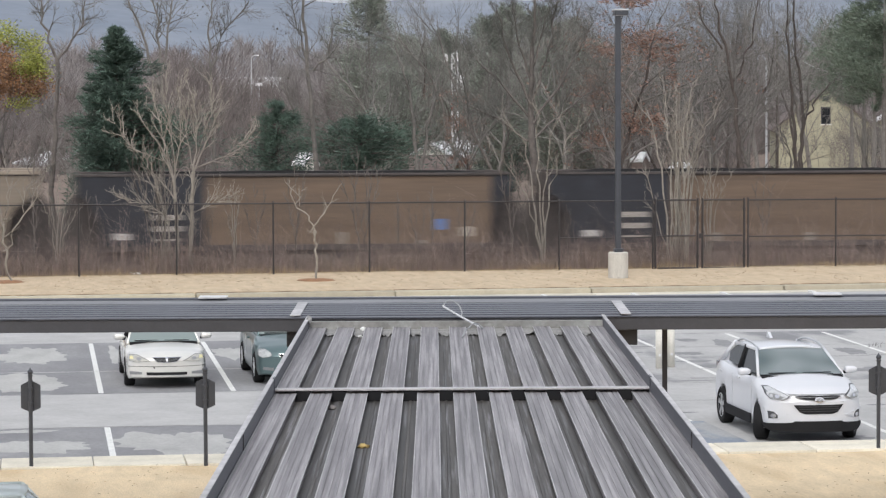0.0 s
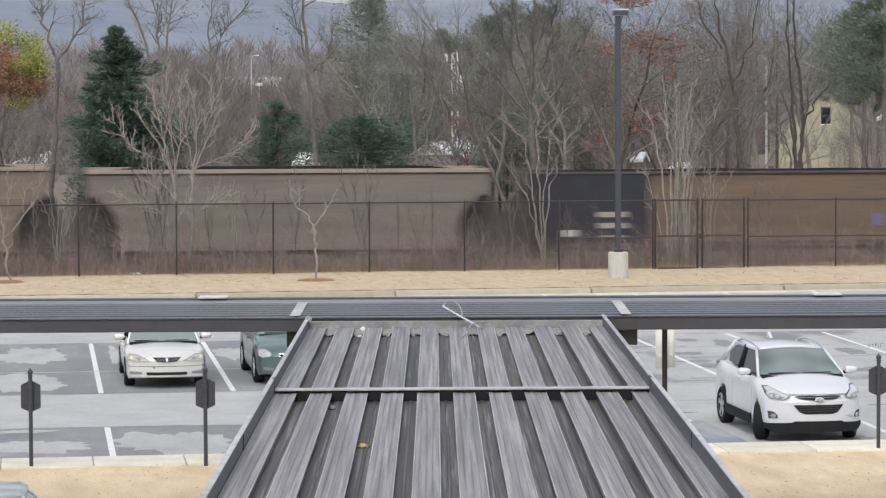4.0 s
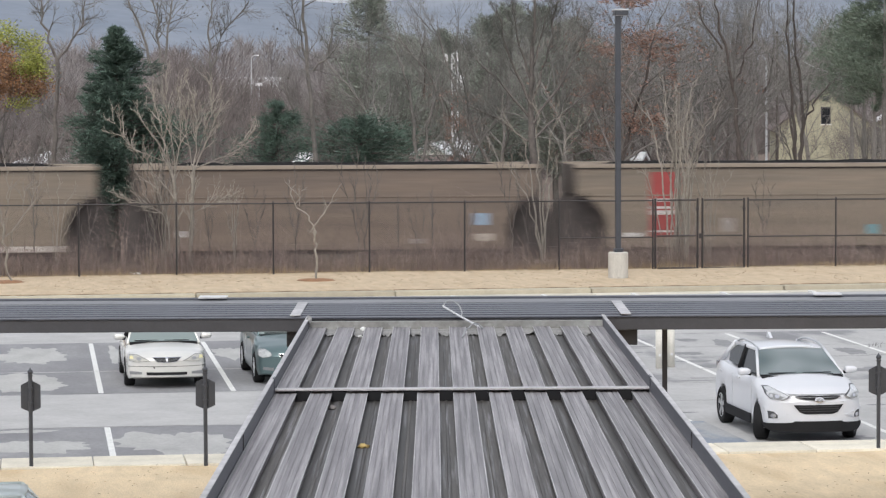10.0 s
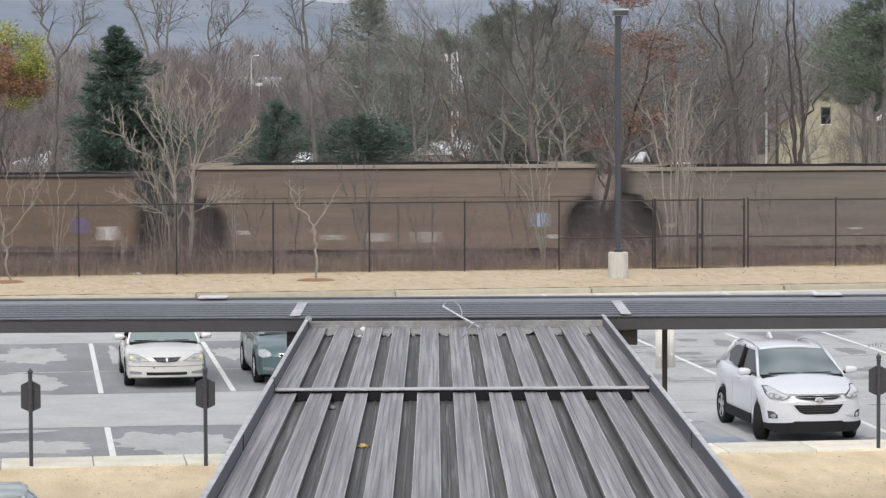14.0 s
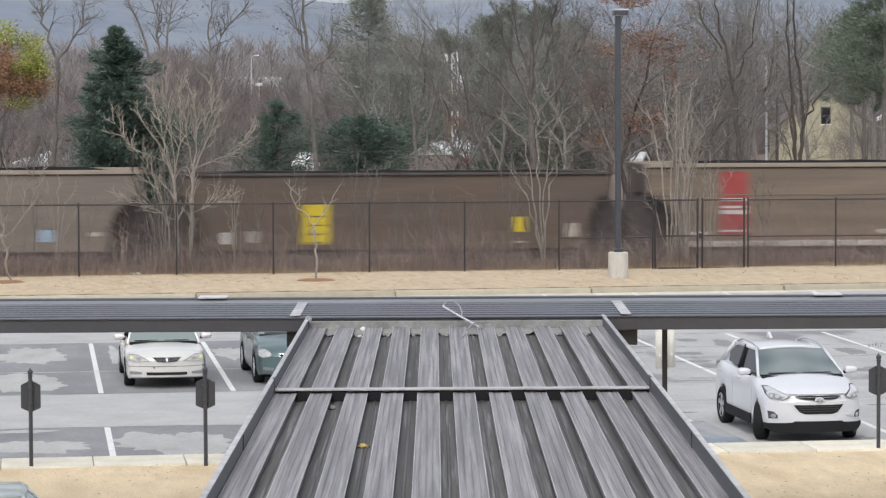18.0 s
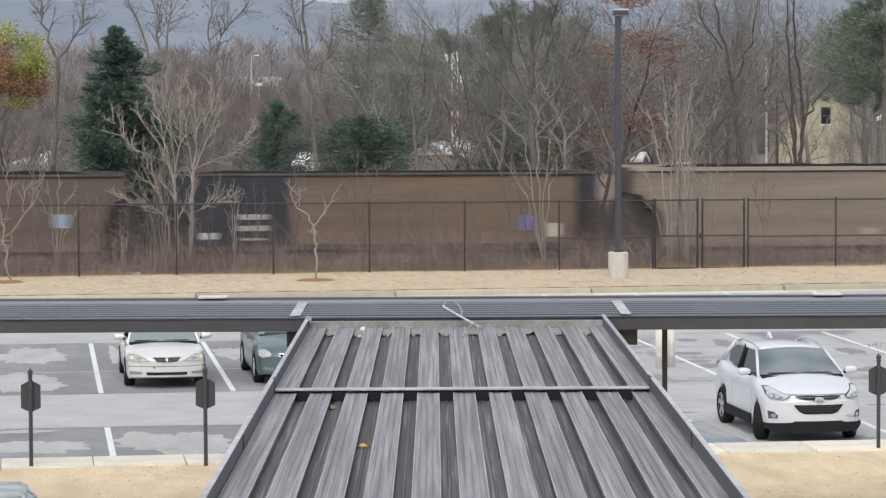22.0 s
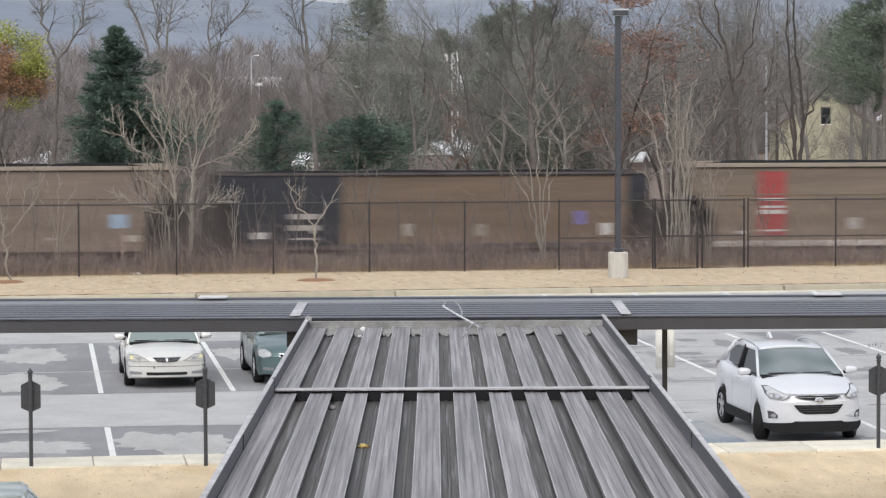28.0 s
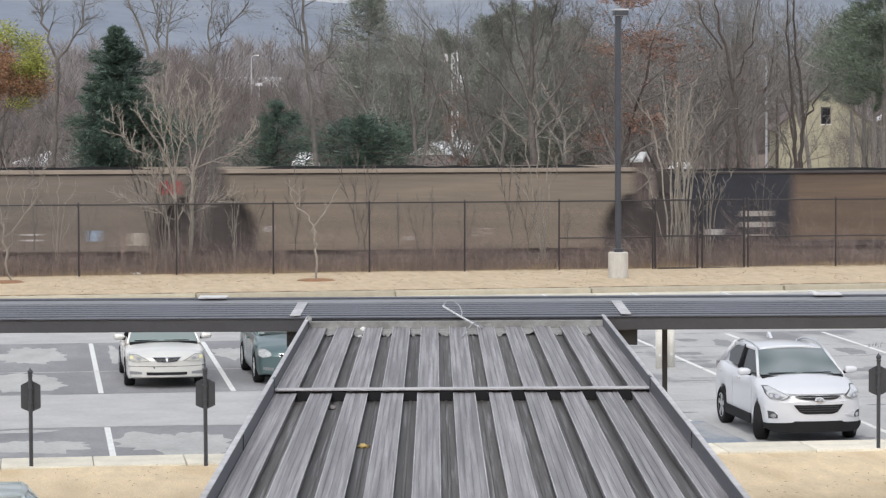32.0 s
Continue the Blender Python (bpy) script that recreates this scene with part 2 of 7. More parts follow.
M["seat_grey"] = mat("seat_grey", (0.14, 0.14, 0.14), 0.9, var=0.1)
M["rubber"] = mat("rubber", (0.022, 0.022, 0.023), 0.9, var=0.1, spec=0.15)
M["alloy"] = mat("alloy", (0.55, 0.56, 0.58), 0.35, 0.7, var=0.08)
M["chrome"] = mat("chrome", (0.70, 0.70, 0.72), 0.18, 0.9, var=0.04)
M["lamp_clear"] = mat("lamp_clear", (0.60, 0.61, 0.62), 0.15, 0.3, var=0.15, scale=18, coat=0.8)
M["lamp_silver"] = mat("lamp_silver", (0.46, 0.475, 0.47), 0.2, 0.2, var=0.3, scale=9, coat=0.8)
M["lamp_grey"] = mat("lamp_grey", (0.23, 0.235, 0.24), 0.4, 0.2, var=0.15)
M["lamp_amber"] = mat("lamp_amber", (0.66, 0.60, 0.32), 0.2, 0.1, var=0.1, coat=0.8)
M["lamp_red"] = mat("lamp_red", (0.07, 0.012, 0.012), 0.25, var=0.1, coat=0.8)
# windscreens: pale base colours carry the reflected sky
M["glass_sky"] = glass_mat("glass_sky", (0.095, 0.132, 0.135), 0.2, (0.25, 0.29, 0.30))
M["glass_sky_pale"] = glass_mat("glass_sky_pale", (0.27, 0.325, 0.315), 0.2)
M["lamp_old"] = mat("lamp_old", (0.47, 0.46, 0.41), 0.2, 0.2, var=0.2, scale=18, coat=0.8)
M["alloy_bright"] = mat("alloy_bright", (0.80, 0.81, 0.84), 0.3, 0.35, var=0.05)
M["glass_dark"] = glass_mat("glass_dark", (0.022, 0.024, 0.027), 0.0)
M["glass_dark"].node_tree.nodes["Principled BSDF"].inputs["IOR"].default_value = 1.22

# ---- mesh helpers ----


def part(name, bm, material, parent=None, label=""):
    """Links a bmesh as one mesh object under a thing or part."""
    me = bpy.data.meshes.new(name)
    bm.to_mesh(me)
    bm.free()
    me.materials.append(M[material])
    ob = new(name, me)
    ob.parent = parent
    return tagged(ob, label) if label else ob


def raw(name, verts, faces, material, parent=None, label=""):
    me = bpy.data.meshes.new(name)
    me.from_pydata(verts, [], faces)
    me.materials.append(M[material])
    ob = new(name, me)
    ob.parent = parent
    return tagged(ob, label) if label else ob


def again(name, ob, parent, m):
    """One more object on the mesh of ob."""
    o = new(name, ob.data)
    o.parent = parent
    o.matrix_basis = m
    return o


def root(name, m, label, category, group="", kind=""):
    e = new(name)
    e.matrix_basis = m
    return tagged(e, label, category, group, kind)


def smooth(ob):
    for p in ob.data.polygons:
        p.use_smooth = True
    return ob


def box(bm, x0, x1, y0, y1, z0, z1, bevel=0.0):
    r = bmesh.ops.create_cube(bm, size=1.0)
    bmesh.ops.transform(bm, verts=r["verts"], matrix=Matrix.LocRotScale(((x0 + x1) / 2, (y0 + y1) / 2, (z0 + z1) / 2), None, (x1 - x0, y1 - y0, z1 - z0)))
    if bevel:
        es = list({e for v in r["verts"] for e in v.link_edges})
        bmesh.ops.bevel(bm, geom=es, offset=bevel, segments=2, affect="EDGES", profile=0.6)
    return bm


def boxed(x0, x1, y0, y1, z0, z1, bevel=0.0):
    return box(bmesh.new(), x0, x1, y0, y1, z0, z1, bevel)


def rod(bm, p, q, r0, r1=None, n=8):
    p, q = Vector(p), Vector(q)
    r1 = r0 if r1 is None else r1
    d = q - p
    m = Matrix.Translation((p + q) / 2) @ d.to_track_quat("Z", "Y").to_matrix().to_4x4()
    bmesh.ops.create_cone(bm, cap_ends=True, segments=n, radius1=r0, radius2=r1, depth=d.length, matrix=m)
    return bm


def slab(bm, pts, axis, a, b):
    """A prism: the outline pts (pairs) drawn out along an axis from a to b."""
    def at(u, v, w):
        return {"x": (w, u, v), "y": (u, w, v), "z": (u, v, w)}[axis]
    lo = [bm.verts.new(at(u, v, a)) for u, v in pts]
    hi = [bm.verts.new(at(u, v, b)) for u, v in pts]
    bm.faces.new(lo)
    bm.faces.new(hi[::-1])
    k = len(pts)
    for i in range(k):
        bm.faces.new((lo[i], hi[i], hi[(i + 1) % k], lo[(i + 1) % k]))
    bmesh.ops.recalc_face_normals(bm, faces=bm.faces)
    return bm


def sheet(name, x0, x1, y0, y1, z, material, nx=1, ny=1, rough=0.0, label="", category=""):
    vs, fs = [], []
    for j in range(ny + 1):
        for i in range(nx + 1):
            x, y = x0 + (x1 - x0) * i / nx, y0 + (y1 - y0) * j / ny
            vs.append((x, y, z + (rough * noise.noise((x * 0.5, y * 0.5, 0.3)) if rough else 0)))
    for j in range(ny):
        for i in range(nx):
            a = j * (nx + 1) + i
            fs.append((a, a + 1, a + nx + 2, a + nx + 1))
    return tagged(raw(name, vs, fs, material), label, category, "", "structure")


# ---- ground ----
# the railway falls gently to the east
PASS_X, GRADE = 15.68, 0.25
gv, gf = [], []
PROFILE = [(-60, -0.2), (20, -0.2), (51, -0.3), (96, -0.3), (101.0, -0.08), (104, -0.3), (108.5, -1.05), (111, -1.35), (119, -1.35), (123, -1.2), (140, -1.4), (220, -2.0), (600, -3.0), (1600, -2), (4600, 5)]
XS = [-2500, -620, -60, -20, -10, 0, 10, 20, 30, 40, 60, 100, 620, 2500]
for y, z in PROFILE:
    for x in XS:
        gv.append((x, y, z + (0.12 * noise.noise((x * 0.21, y * 0.3, 0)) if 101.5 < y < 140 else 0) - (math.tan(radians(GRADE)) * (max(-620, min(620, x)) - PASS_X) if 108 < y < 140 else 0)))
for j in range(len(PROFILE) - 1):
    for i in range(len(XS) - 1):
        a = j * len(XS) + i
        gf.append((a, a + 1, a + len(XS) + 1, a + len(XS)))
ground = tagged(raw("ground", gv, gf, "scrub_ground"), "brown winter ground under scrub and woods", "ground", "", "structure")
sheet("lawn_near", -60, 70, -30, 50.75, 0.10, "dry_lawn", 130, 80, 0.05, "dormant straw-coloured lawn beside the car park", "lawn")
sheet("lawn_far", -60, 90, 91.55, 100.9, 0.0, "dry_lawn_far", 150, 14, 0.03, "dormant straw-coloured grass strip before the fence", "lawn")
sheet("car_park_near_bays", -60, 10.6, 51.86, 57.2, 0.0, "asphalt_sealed", 1, 1, 0, "sealed asphalt parking bays with worn patches", "asphalt")
sheet("car_park_near_bays_worn", 10.6, 90, 51.86, 57.2, 0.0, "asphalt_patchy", 1, 1, 0, "asphalt parking bays with the seal mostly worn off", "asphalt")
sheet("car_park_aisle", -60, 90, 57.2, 63.25, 0.0, "asphalt_worn", 1, 1, 0, "pale worn asphalt aisle", "asphalt")
sheet("car_park_bays_worn", 9.6, 90, 63.25, 75.4, 0.0, "asphalt_patchy", 1, 1, 0, "asphalt parking bays with the seal mostly worn off", "asphalt")
sheet("car_park_bays", -60, 9.6, 63.25, 75.4, 0.0, "asphalt_sealed", 1, 1, 0, "sealed asphalt parking bays with worn patches", "asphalt")
back = raw("car_park_back_aisle", [(-60, 75.4, 0), (90, 75.4, 0), (90, 90.5, -0.13), (-60, 90.5, -0.13)], [(0, 1, 2, 3)], "asphalt_worn")
tagged(back, "pale worn asphalt aisle falling to the gutter", "asphalt", "", "structure")

# kerbs, in cast lengths
kerb_near = root("kerb_near", pose(0, 0, 0), "pale concrete kerb between lawn and car park", "kerb", "", "structure")
k0 = part("kerb_stone", boxed(-0.760, 0.760, 50.6, 51.86, -0.15, 0.13, 0.02), "kerb", kerb_near)
k0.location.x = -9.08
for i in range(1, 30):
    again("kerb_stone", k0, kerb_near, pose(-9.08 + 1.535 * i, 0, 0))
kerb_far = root("kerb_far", pose(0, 0, 0), "pale concrete kerb and gutter at the far lawn", "kerb", "", "structure")
f0 = part("kerb_stone", boxed(-2.985, 2.985, 91.1, 91.6, -0.25, 0.03, 0.03), "kerb_tan", kerb_far)
f0.location.x = -16.3
g0 = part("gutter_slab", boxed(-2.985, 2.985, 90.4, 91.1, -0.25, -0.11), "gutter_pale", kerb_far)
g0.location.x = -16.3
j0 = part("soil_joint", boxed(-2.985, 2.985, 91.6, 91.67, -0.1, 0.048), "soil", kerb_far)
j0.location.x = -16.3
for i in range(1, 12):
    again("kerb_stone", f0, kerb_far, pose(-16.3 + 6.0 * i, 0, 0))
    again("gutter_slab", g0, kerb_far, pose(-16.3 + 6.0 * i, 0, 0))
    again("soil_joint", j0, kerb_far, pose(-16.3 + 6.0 * i, 0, 0))

# bay lines
def bay_line(x, y0, y1, w=0.11, fallen=0.0):
    tagged(part("bay_line", boxed(x - w / 2, x + w / 2, y0, y1, fallen - 0.02, fallen + (0.05 if fallen else 0.004)), "line_paint"), "white painted parking bay line on asphalt", "road marking", "bay lines", "structure")


for k in range(-4, 4):
    bay_line(1.29 + 2.745 * k, 63.35, 75.2)
for k in range(-3, 2):
    bay_line(1.27 + 2.745 * k, 51.9, 57.2)
for x in (14.66, 17.2, 19.68, 22.3, 25.0):
    bay_line(x, 63.4, 75.0)
for x in (15.35, 12.2):
    bay_line(x, 51.9, 57.2)
for k in range(-3, 12):
    bay_line(1.35 + 2.745 * k, 85.2, 90.38, 0.11, -0.12)

blue_paint = raw("bay_marking", [(11.35, 52.1, 0.006), (12.55, 52.1, 0.006), (12.45, 56.2, 0.006), (11.3, 56.2, 0.006)], [(0, 1, 2, 3)], "blue_faded")
tagged(blue_paint, "faded blue paint on the asphalt beside a bay", "road marking", "", "structure")


def crack(x0, x1, y, wob, seed, w=0.025, material="crack", label="dark tar-sealed crack across the asphalt"):
    """A sealed crack wandering across the asphalt."""
    n_ = 60
    vs, fs = [], []
    for k in range(n_ + 1):
        x = x0 + (x1 - x0) * k / n_
        yy = y + wob * noise.noise((x * 0.35, seed, 0.5)) + wob * 0.4 * noise.noise((x * 1.7, seed, 2.5))
        ww = w * (1.2 + noise.noise((x * 2.0, seed, 4.0)))
        vs += [(x, yy - ww, 0.004), (x, yy + ww, 0.004)]
    for k in range(n_):
        fs.append((2 * k, 2 * k + 2, 2 * k + 3, 2 * k + 1))
    tagged(raw("asphalt_crack", vs, fs, material), label, "crack", "asphalt cracks", "structure")


for k, (x0, x1, y, wob) in enumerate(((-6, 9, 63.3, 0.12), (10, 22, 63.35, 0.15), (10, 24, 68.8, 0.5), (10, 22, 59.8, 0.5), (-6, 9, 57.25, 0.12), (12, 24, 71.5, 0.4))):
    crack(x0, x1, y, wob, k * 3.7 + 0.4)
crack(-6, 9, 68.1, 0.12, 41.0, 0.05, "asphalt_worn", "pale worn joint across the asphalt")
crack(10, 24, 66.2, 0.2, 44.0, 0.05, "asphalt_worn", "pale worn joint across the asphalt")
rk = random.Random(14)
for k in range(12):
    x, y = rk.uniform(11.5, 20.5), rk.uniform(60.5, 74.5)
    crack(x, x + rk.uniform(0.6, 2.2), y, 0.25, k * 2.9 + 60, rk.uniform(0.03, 0.09), "asphalt_streak", "short dark streak of old seal on asphalt")


def asphalt_patch(x, y, rx, ry, material, seed, label):
    """A flat patch with a wandering outline, where the seal has worn off or still clings."""
    n_ = 72
    vs = [(x, y, 0.0025)]
    for k in range(n_):
        a = 2 * math.pi * k / n_
        q = 1 + 0.55 * noise.noise((math.cos(a) * 1.3, math.sin(a) * 1.3, seed)) + 0.30 * noise.noise((math.cos(a) * 4, math.sin(a) * 4, seed + 9)) + 0.12 * noise.noise((math.cos(a) * 11, math.sin(a) * 11, seed + 21))
        vs.append((x + rx * q * math.cos(a), y + ry * q * math.sin(a), 0.0025))
    tagged(raw("asphalt_patch", vs, [(0, k + 1, (k + 1) % n_ + 1) for k in range(n_)], material), label, "asphalt", "asphalt patches", "structure")


for k, (x, y, rx, ry) in enumerate(((-0.16, 72.3, 0.85, 2.0), (-0.57, 65.8, 1.0, 1.9), (1.81, 72.1, 0.17, 2.0), (4.55, 72.0, 0.36, 1.5), (-0.07, 54.4, 0.85, 1.0), (2.46, 54.5, 0.95, 1.8), (-0.25, 56.8, 0.56, 0.25), (-4.2, 70.0, 1.2, 2.6), (7.4, 68.0, 0.9, 1.8))):
    asphalt_patch(x, y, rx, ry, "asphalt_bare", 3.7 * k + 1.1, "pale patch of asphalt with the seal worn off")
for k, (x, y, rx, ry) in enumerate(((16.53, 72.0, 0.3, 1.07), (15.84, 73.41, 0.24, 0.47), (15.12, 69.85, 0.34, 0.36), (18.98, 69.7, 0.30, 0.9), (15.01, 66.79, 0.33, 0.53), (14.82, 67.92, 0.39, 0.27), (18.27, 65.25, 0.38, 0.64), (11.55, 58.3, 0.45, 0.16), (12.3, 57.75, 0.30, 0.14), (11.0, 61.9, 0.40, 0.14), (12.0, 60.9, 0.22, 0.10), (16.6, 58.4, 0.40, 0.14))):
    asphalt_patch(x, y, rx, ry, "asphalt_streak", 2.9 * k + 40.3, "dark remnant of old seal on the asphalt")
# old seal; the patch under the SUV also paints in its shade
for k, (x, y, rx, ry) in enumerate(((11.75, 53.7, 0.42, 1.0), (14.05, 53.2, 0.85, 1.0), (10.9, 56.4, 0.4, 0.4), (16.4, 54.2, 0.55, 1.3))):
    asphalt_patch(x, y, rx, ry, "asphalt_sealed", 4.3 * k + 90.7, "dark patch in a parking bay")

# the building that the camera looks out of
part_wall = raw("wall_south", [(-40, -2.0, -0.3), (40, -2.0, -0.3), (40, -2.0, 11), (-40, -2.0, 11), (-40, -2.4, -0.3), (40, -2.4, -0.3), (40, -2.4, 11), (-40, -2.4, 11)], [(3, 2, 1, 0), (4, 5, 6, 7), (0, 1, 5, 4), (2, 3, 7, 6), (1, 2, 6, 5), (0, 4, 7, 3)], "brick_wall")
tagged(part_wall, "plain brick wall of the building behind", "wall", "", "structure")

# ---- railway ----
RAIL_Z, TRACK_Y = -1.02, 114.55
ON_GRADE = pose(PASS_X, 0, 0, 0, GRADE, 0) @ Matrix.Translation((-PASS_X, 0, 0))
bed = bmesh.new()
slab(bed, [(TRACK_Y - 4.2, -1.6), (TRACK_Y - 2.4, RAIL_Z - 0.3), (TRACK_Y + 2.4, RAIL_Z - 0.3), (TRACK_Y + 4.2, -1.6)], "x", -600, 600)
track_bed = tagged(part("track_bed", bed, "ballast"), "grey stone ballast bed of the railway", "track bed", "", "structure")
track_bed.matrix_basis = ON_GRADE
track = root("railway_track", ON_GRADE, "railway track with rusty rails on ballast", "track", "", "structure")
for sy in (-0.76, 0.76):
    r = bmesh.new()
    slab(r, [(TRACK_Y + sy - 0.07, RAIL_Z - 0.17), (TRACK_Y + sy - 0.02, RAIL_Z - 0.13), (TRACK_Y + sy - 0.035, RAIL_Z), (TRACK_Y + sy + 0.035, RAIL_Z), (TRACK_Y + sy + 0.02, RAIL_Z - 0.13), (TRACK_Y + sy + 0.07, RAIL_Z - 0.17)], "x", -600, 600)
    part("rail", r, "rail_steel", track)
s0 = part("sleeper", boxed(-0.11, 0.11, TRACK_Y - 1.3, TRACK_Y + 1.3, RAIL_Z - 0.34, RAIL_Z - 0.17), "sleeper", track)
s0.location.x = -8
for i in range(1, 75):
    again("sleeper", s0, track, pose(-8 + 0.6 * i, 0, 0))

# ---- fence ----
FENCE_Y, FENCE_Z = 100.3, 2.38


def chain_mesh(x0, x1, z0, z1, y=0.0, step=0.075, r=0.0014):
    """Diagonal wires of a chain-link panel, clipped to its frame."""
    vs, fs = [], []
    for sgn in (1, -1):
        c = x0 - (z1 - z0) if sgn > 0 else x0
        end = x1 if sgn > 0 else x1 + (z1 - z0)
        while c < end:
            pts = []
            za, zb = z0, z1
            xa, xb = c, c + sgn * (z1 - z0)
            def clip(px, pz, qx, qz):
                if px < x0:
                    t = (x0 - px) / (qx - px); px, pz = x0, pz + (qz - pz) * t
                if px > x1:
                    t = (x1 - px) / (qx - px); px, pz = x1, pz + (qz - pz) * t
                return px, pz
            lo, hi = min(xa, xb), max(xa, xb)
            if hi > x0 + 0.01 and lo < x1 - 0.01:
                p, q = clip(xa, za, xb, zb), clip(xb, zb, xa, za)
                i = len(vs)
                for (px, pz) in (p, q):
                    vs += [(px - r, y, pz + r * sgn), (px + r, y, pz - r * sgn), (px, y + r * 2, pz)]
                fs += [(i, i + 1, i + 4, i + 3), (i + 1, i + 2, i + 5, i + 4), (i + 2, i, i + 3, i + 5)]
            c += step
    return vs, fs


fence = root("chain_link_fence", pose(13, FENCE_Y, -0.02, 0, 0.18, 0) @ Matrix.Translation((-13, 0, 0)), "tall black chain-link fence with posts and top rail", "fence")
POSTS = [1.37 + 3.185 * k for k in range(-4, 7)] + [23.74, 26.77, 29.9, 33.0, 36.2, 39.4]
post0 = part("post", rod(bmesh.new(), (0, 0, -0.3), (0, 0, 2.34), 0.030), "fence_black", fence)
post0.location.x = POSTS[0]
cap0 = part("post_cap", rod(bmesh.new(), (0, 0, 2.34), (0, 0, 2.41), 0.045, 0.015), "fence_black", fence)
cap0.location.x = POSTS[0]
for x in POSTS[1:]:
    again("post", post0, fence, pose(x, 0, 0))
    again("post_cap", cap0, fence, pose(x, 0, 0))
for a, b in zip(POSTS, POSTS[1:]):
    if 20 < a < 23:
        continue
    part("top_rail", rod(bmesh.new(), (a, 0, 2.33), (b, 0, 2.33), 0.024), "fence_black", fence)
    vs, fs = chain_mesh(a + 0.03, b - 0.03, 0.03, 2.31)
    raw("wire_mesh", vs, fs, "fence_black", fence)
    if a > 16:
        part("brace_rail", rod(bmesh.new(), (a, 0, 1.10), (b, 0, 1.10), 0.021), "fence_black", fence)
# the double gate in the fence
gate = root("fence_gate", pose(13, FENCE_Y - 0.02, -0.02, 0, 0.18, 0) @ Matrix.Translation((-13, 0, 0)), "black chain-link double gate, closed, between doubled posts", "gate")
for x in (20.56, 22.00, 22.17, 23.60):
    part("gate_post", rod(bmesh.new(), (x, 0, -0.3), (x, 0, 2.40), 0.038), "fence_black", gate)
for a, b in ((20.62, 21.94), (22.23, 23.54)):
    lf = part("gate_leaf", rod(bmesh.new(), (a, 0, 0.06), (b, 0, 0.06), 0.026), "fence_black", gate)
    for z in (1.14, 2.34):
        part("leaf_rail", rod(bmesh.new(), (a, 0, z), (b, 0, z), 0.026), "fence_black", lf)
    vs, fs = chain_mesh(a, b, 0.06, 2.34)
    raw("wire_mesh", vs, fs, "fence_black", lf)
    for z in (0.4, 2.0):
        part("hinge", boxed(b + 0.0, b + 0.1, -0.05, 0.05, z, z + 0.1, 0.01), "fence_black", lf)
part("latch", boxed(22.04, 22.2, -0.06, -0.02, 1.05, 1.22, 0.01), "fence_black", gate)

# ---- lamp post ----
lamp = root("street_lamp", pose(18.49, 96.1, 0.0), "dark bronze lamp post on a round concrete footing", "lamp post")
foot = bmesh.new()
rod(foot, (0, 0, -0.1), (0, 0, 0.80), 0.32, 0.32, 32)
rod(foot, (0, 0, 0.80), (0, 0, 0.83), 0.32, 0.29, 32)
part("concrete_footing", foot, "concrete", lamp, "pale cast concrete footing")
part("pole", boxed(-0.085, 0.085, -0.085, 0.085, 0.83, 8.42, 0.015), "bronze_paint", lamp)
part("base_cover", boxed(-0.14, 0.14, -0.14, 0.14, 0.83, 0.95, 0.02), "bronze_paint", lamp)
hd = part("lamp_head", boxed(-0.13, 0.32, -0.20, 0.20, 8.40, 8.56, 0.03), "bronze_paint", lamp, "shoebox lamp head with a pale top")
part("top_plate", boxed(-0.14, 0.33, -0.21, 0.21, 8.56, 8.60, 0.012), "plate_pale", hd)
part("lens", boxed(-0.10, 0.28, -0.15, 0.15, 8.385, 8.40), "lamp_clear", hd)
part("hand_hole_cover", boxed(-0.05, 0.05, -0.092, -0.085, 1.3, 1.5, 0.002), "bronze_paint", lamp)

# ---- parking signs, seen from behind ----


def parking_sign(x, y):
    s = root("parking_sign", pose(x, y, 0.11, 0, 0, -6), "brown octagonal parking sign on a finial-topped post", "sign", "parking signs")
    p = bmesh.new()
    rod(p, (0, 0, -0.2), (0, 0, 1.52), 0.034, 0.034, 12)
    part("post", p, "bronze_paint", s)
    b = bmesh.new()
    slab(b, [(-0.162, 0.985), (0, 0.91), (0.162, 0.985), (0.162, 1.365), (0.0, 1.45), (-0.162, 1.365)], "y", 0.036, 0.056)
    part("sign_board", b, "bronze_paint", s)
    f = bmesh.new()
    bmesh.ops.create_uvsphere(f, u_segments=12, v_segments=8, radius=0.047, matrix=Matrix.Translation((0, 0, 1.585)))
    rod(f, (0, 0, 1.52), (0, 0, 1.55), 0.05, 0.03, 12)
    rod(f, (0, 0, 1.62), (0, 0, 1.66), 0.015, 0.004, 8)
    smooth(part("finial", f, "bronze_paint", s))
    for z in (1.05, 1.3):
        part("bracket", boxed(-0.045, 0.045, -0.04, 0.04, z, z + 0.03), "bronze_paint", s)


parking_sign(-0.13, 50.7)
parking_sign(2.75, 50.6)
parking_sign(14.28, 50.65)

# ---- covered walkway ----
# the roof falls gently towards the cross canopy
LAP, DECK = 31.57, 3.30
WALK_FRAME = pose(0, 0, 0, 0, 0, -7.45) @ pose(0, LAP, DECK, -0.533, 0, 0) @ Matrix.Translation((0, -LAP, -DECK))
walkway = root("covered_walkway", WALK_FRAME, "long covered walkway roof of grey ribbed metal deck", "canopy")
X0, PITCH, SIDE_W, SIDE_E = -1.558, 0.3703, -1.680, 2.228


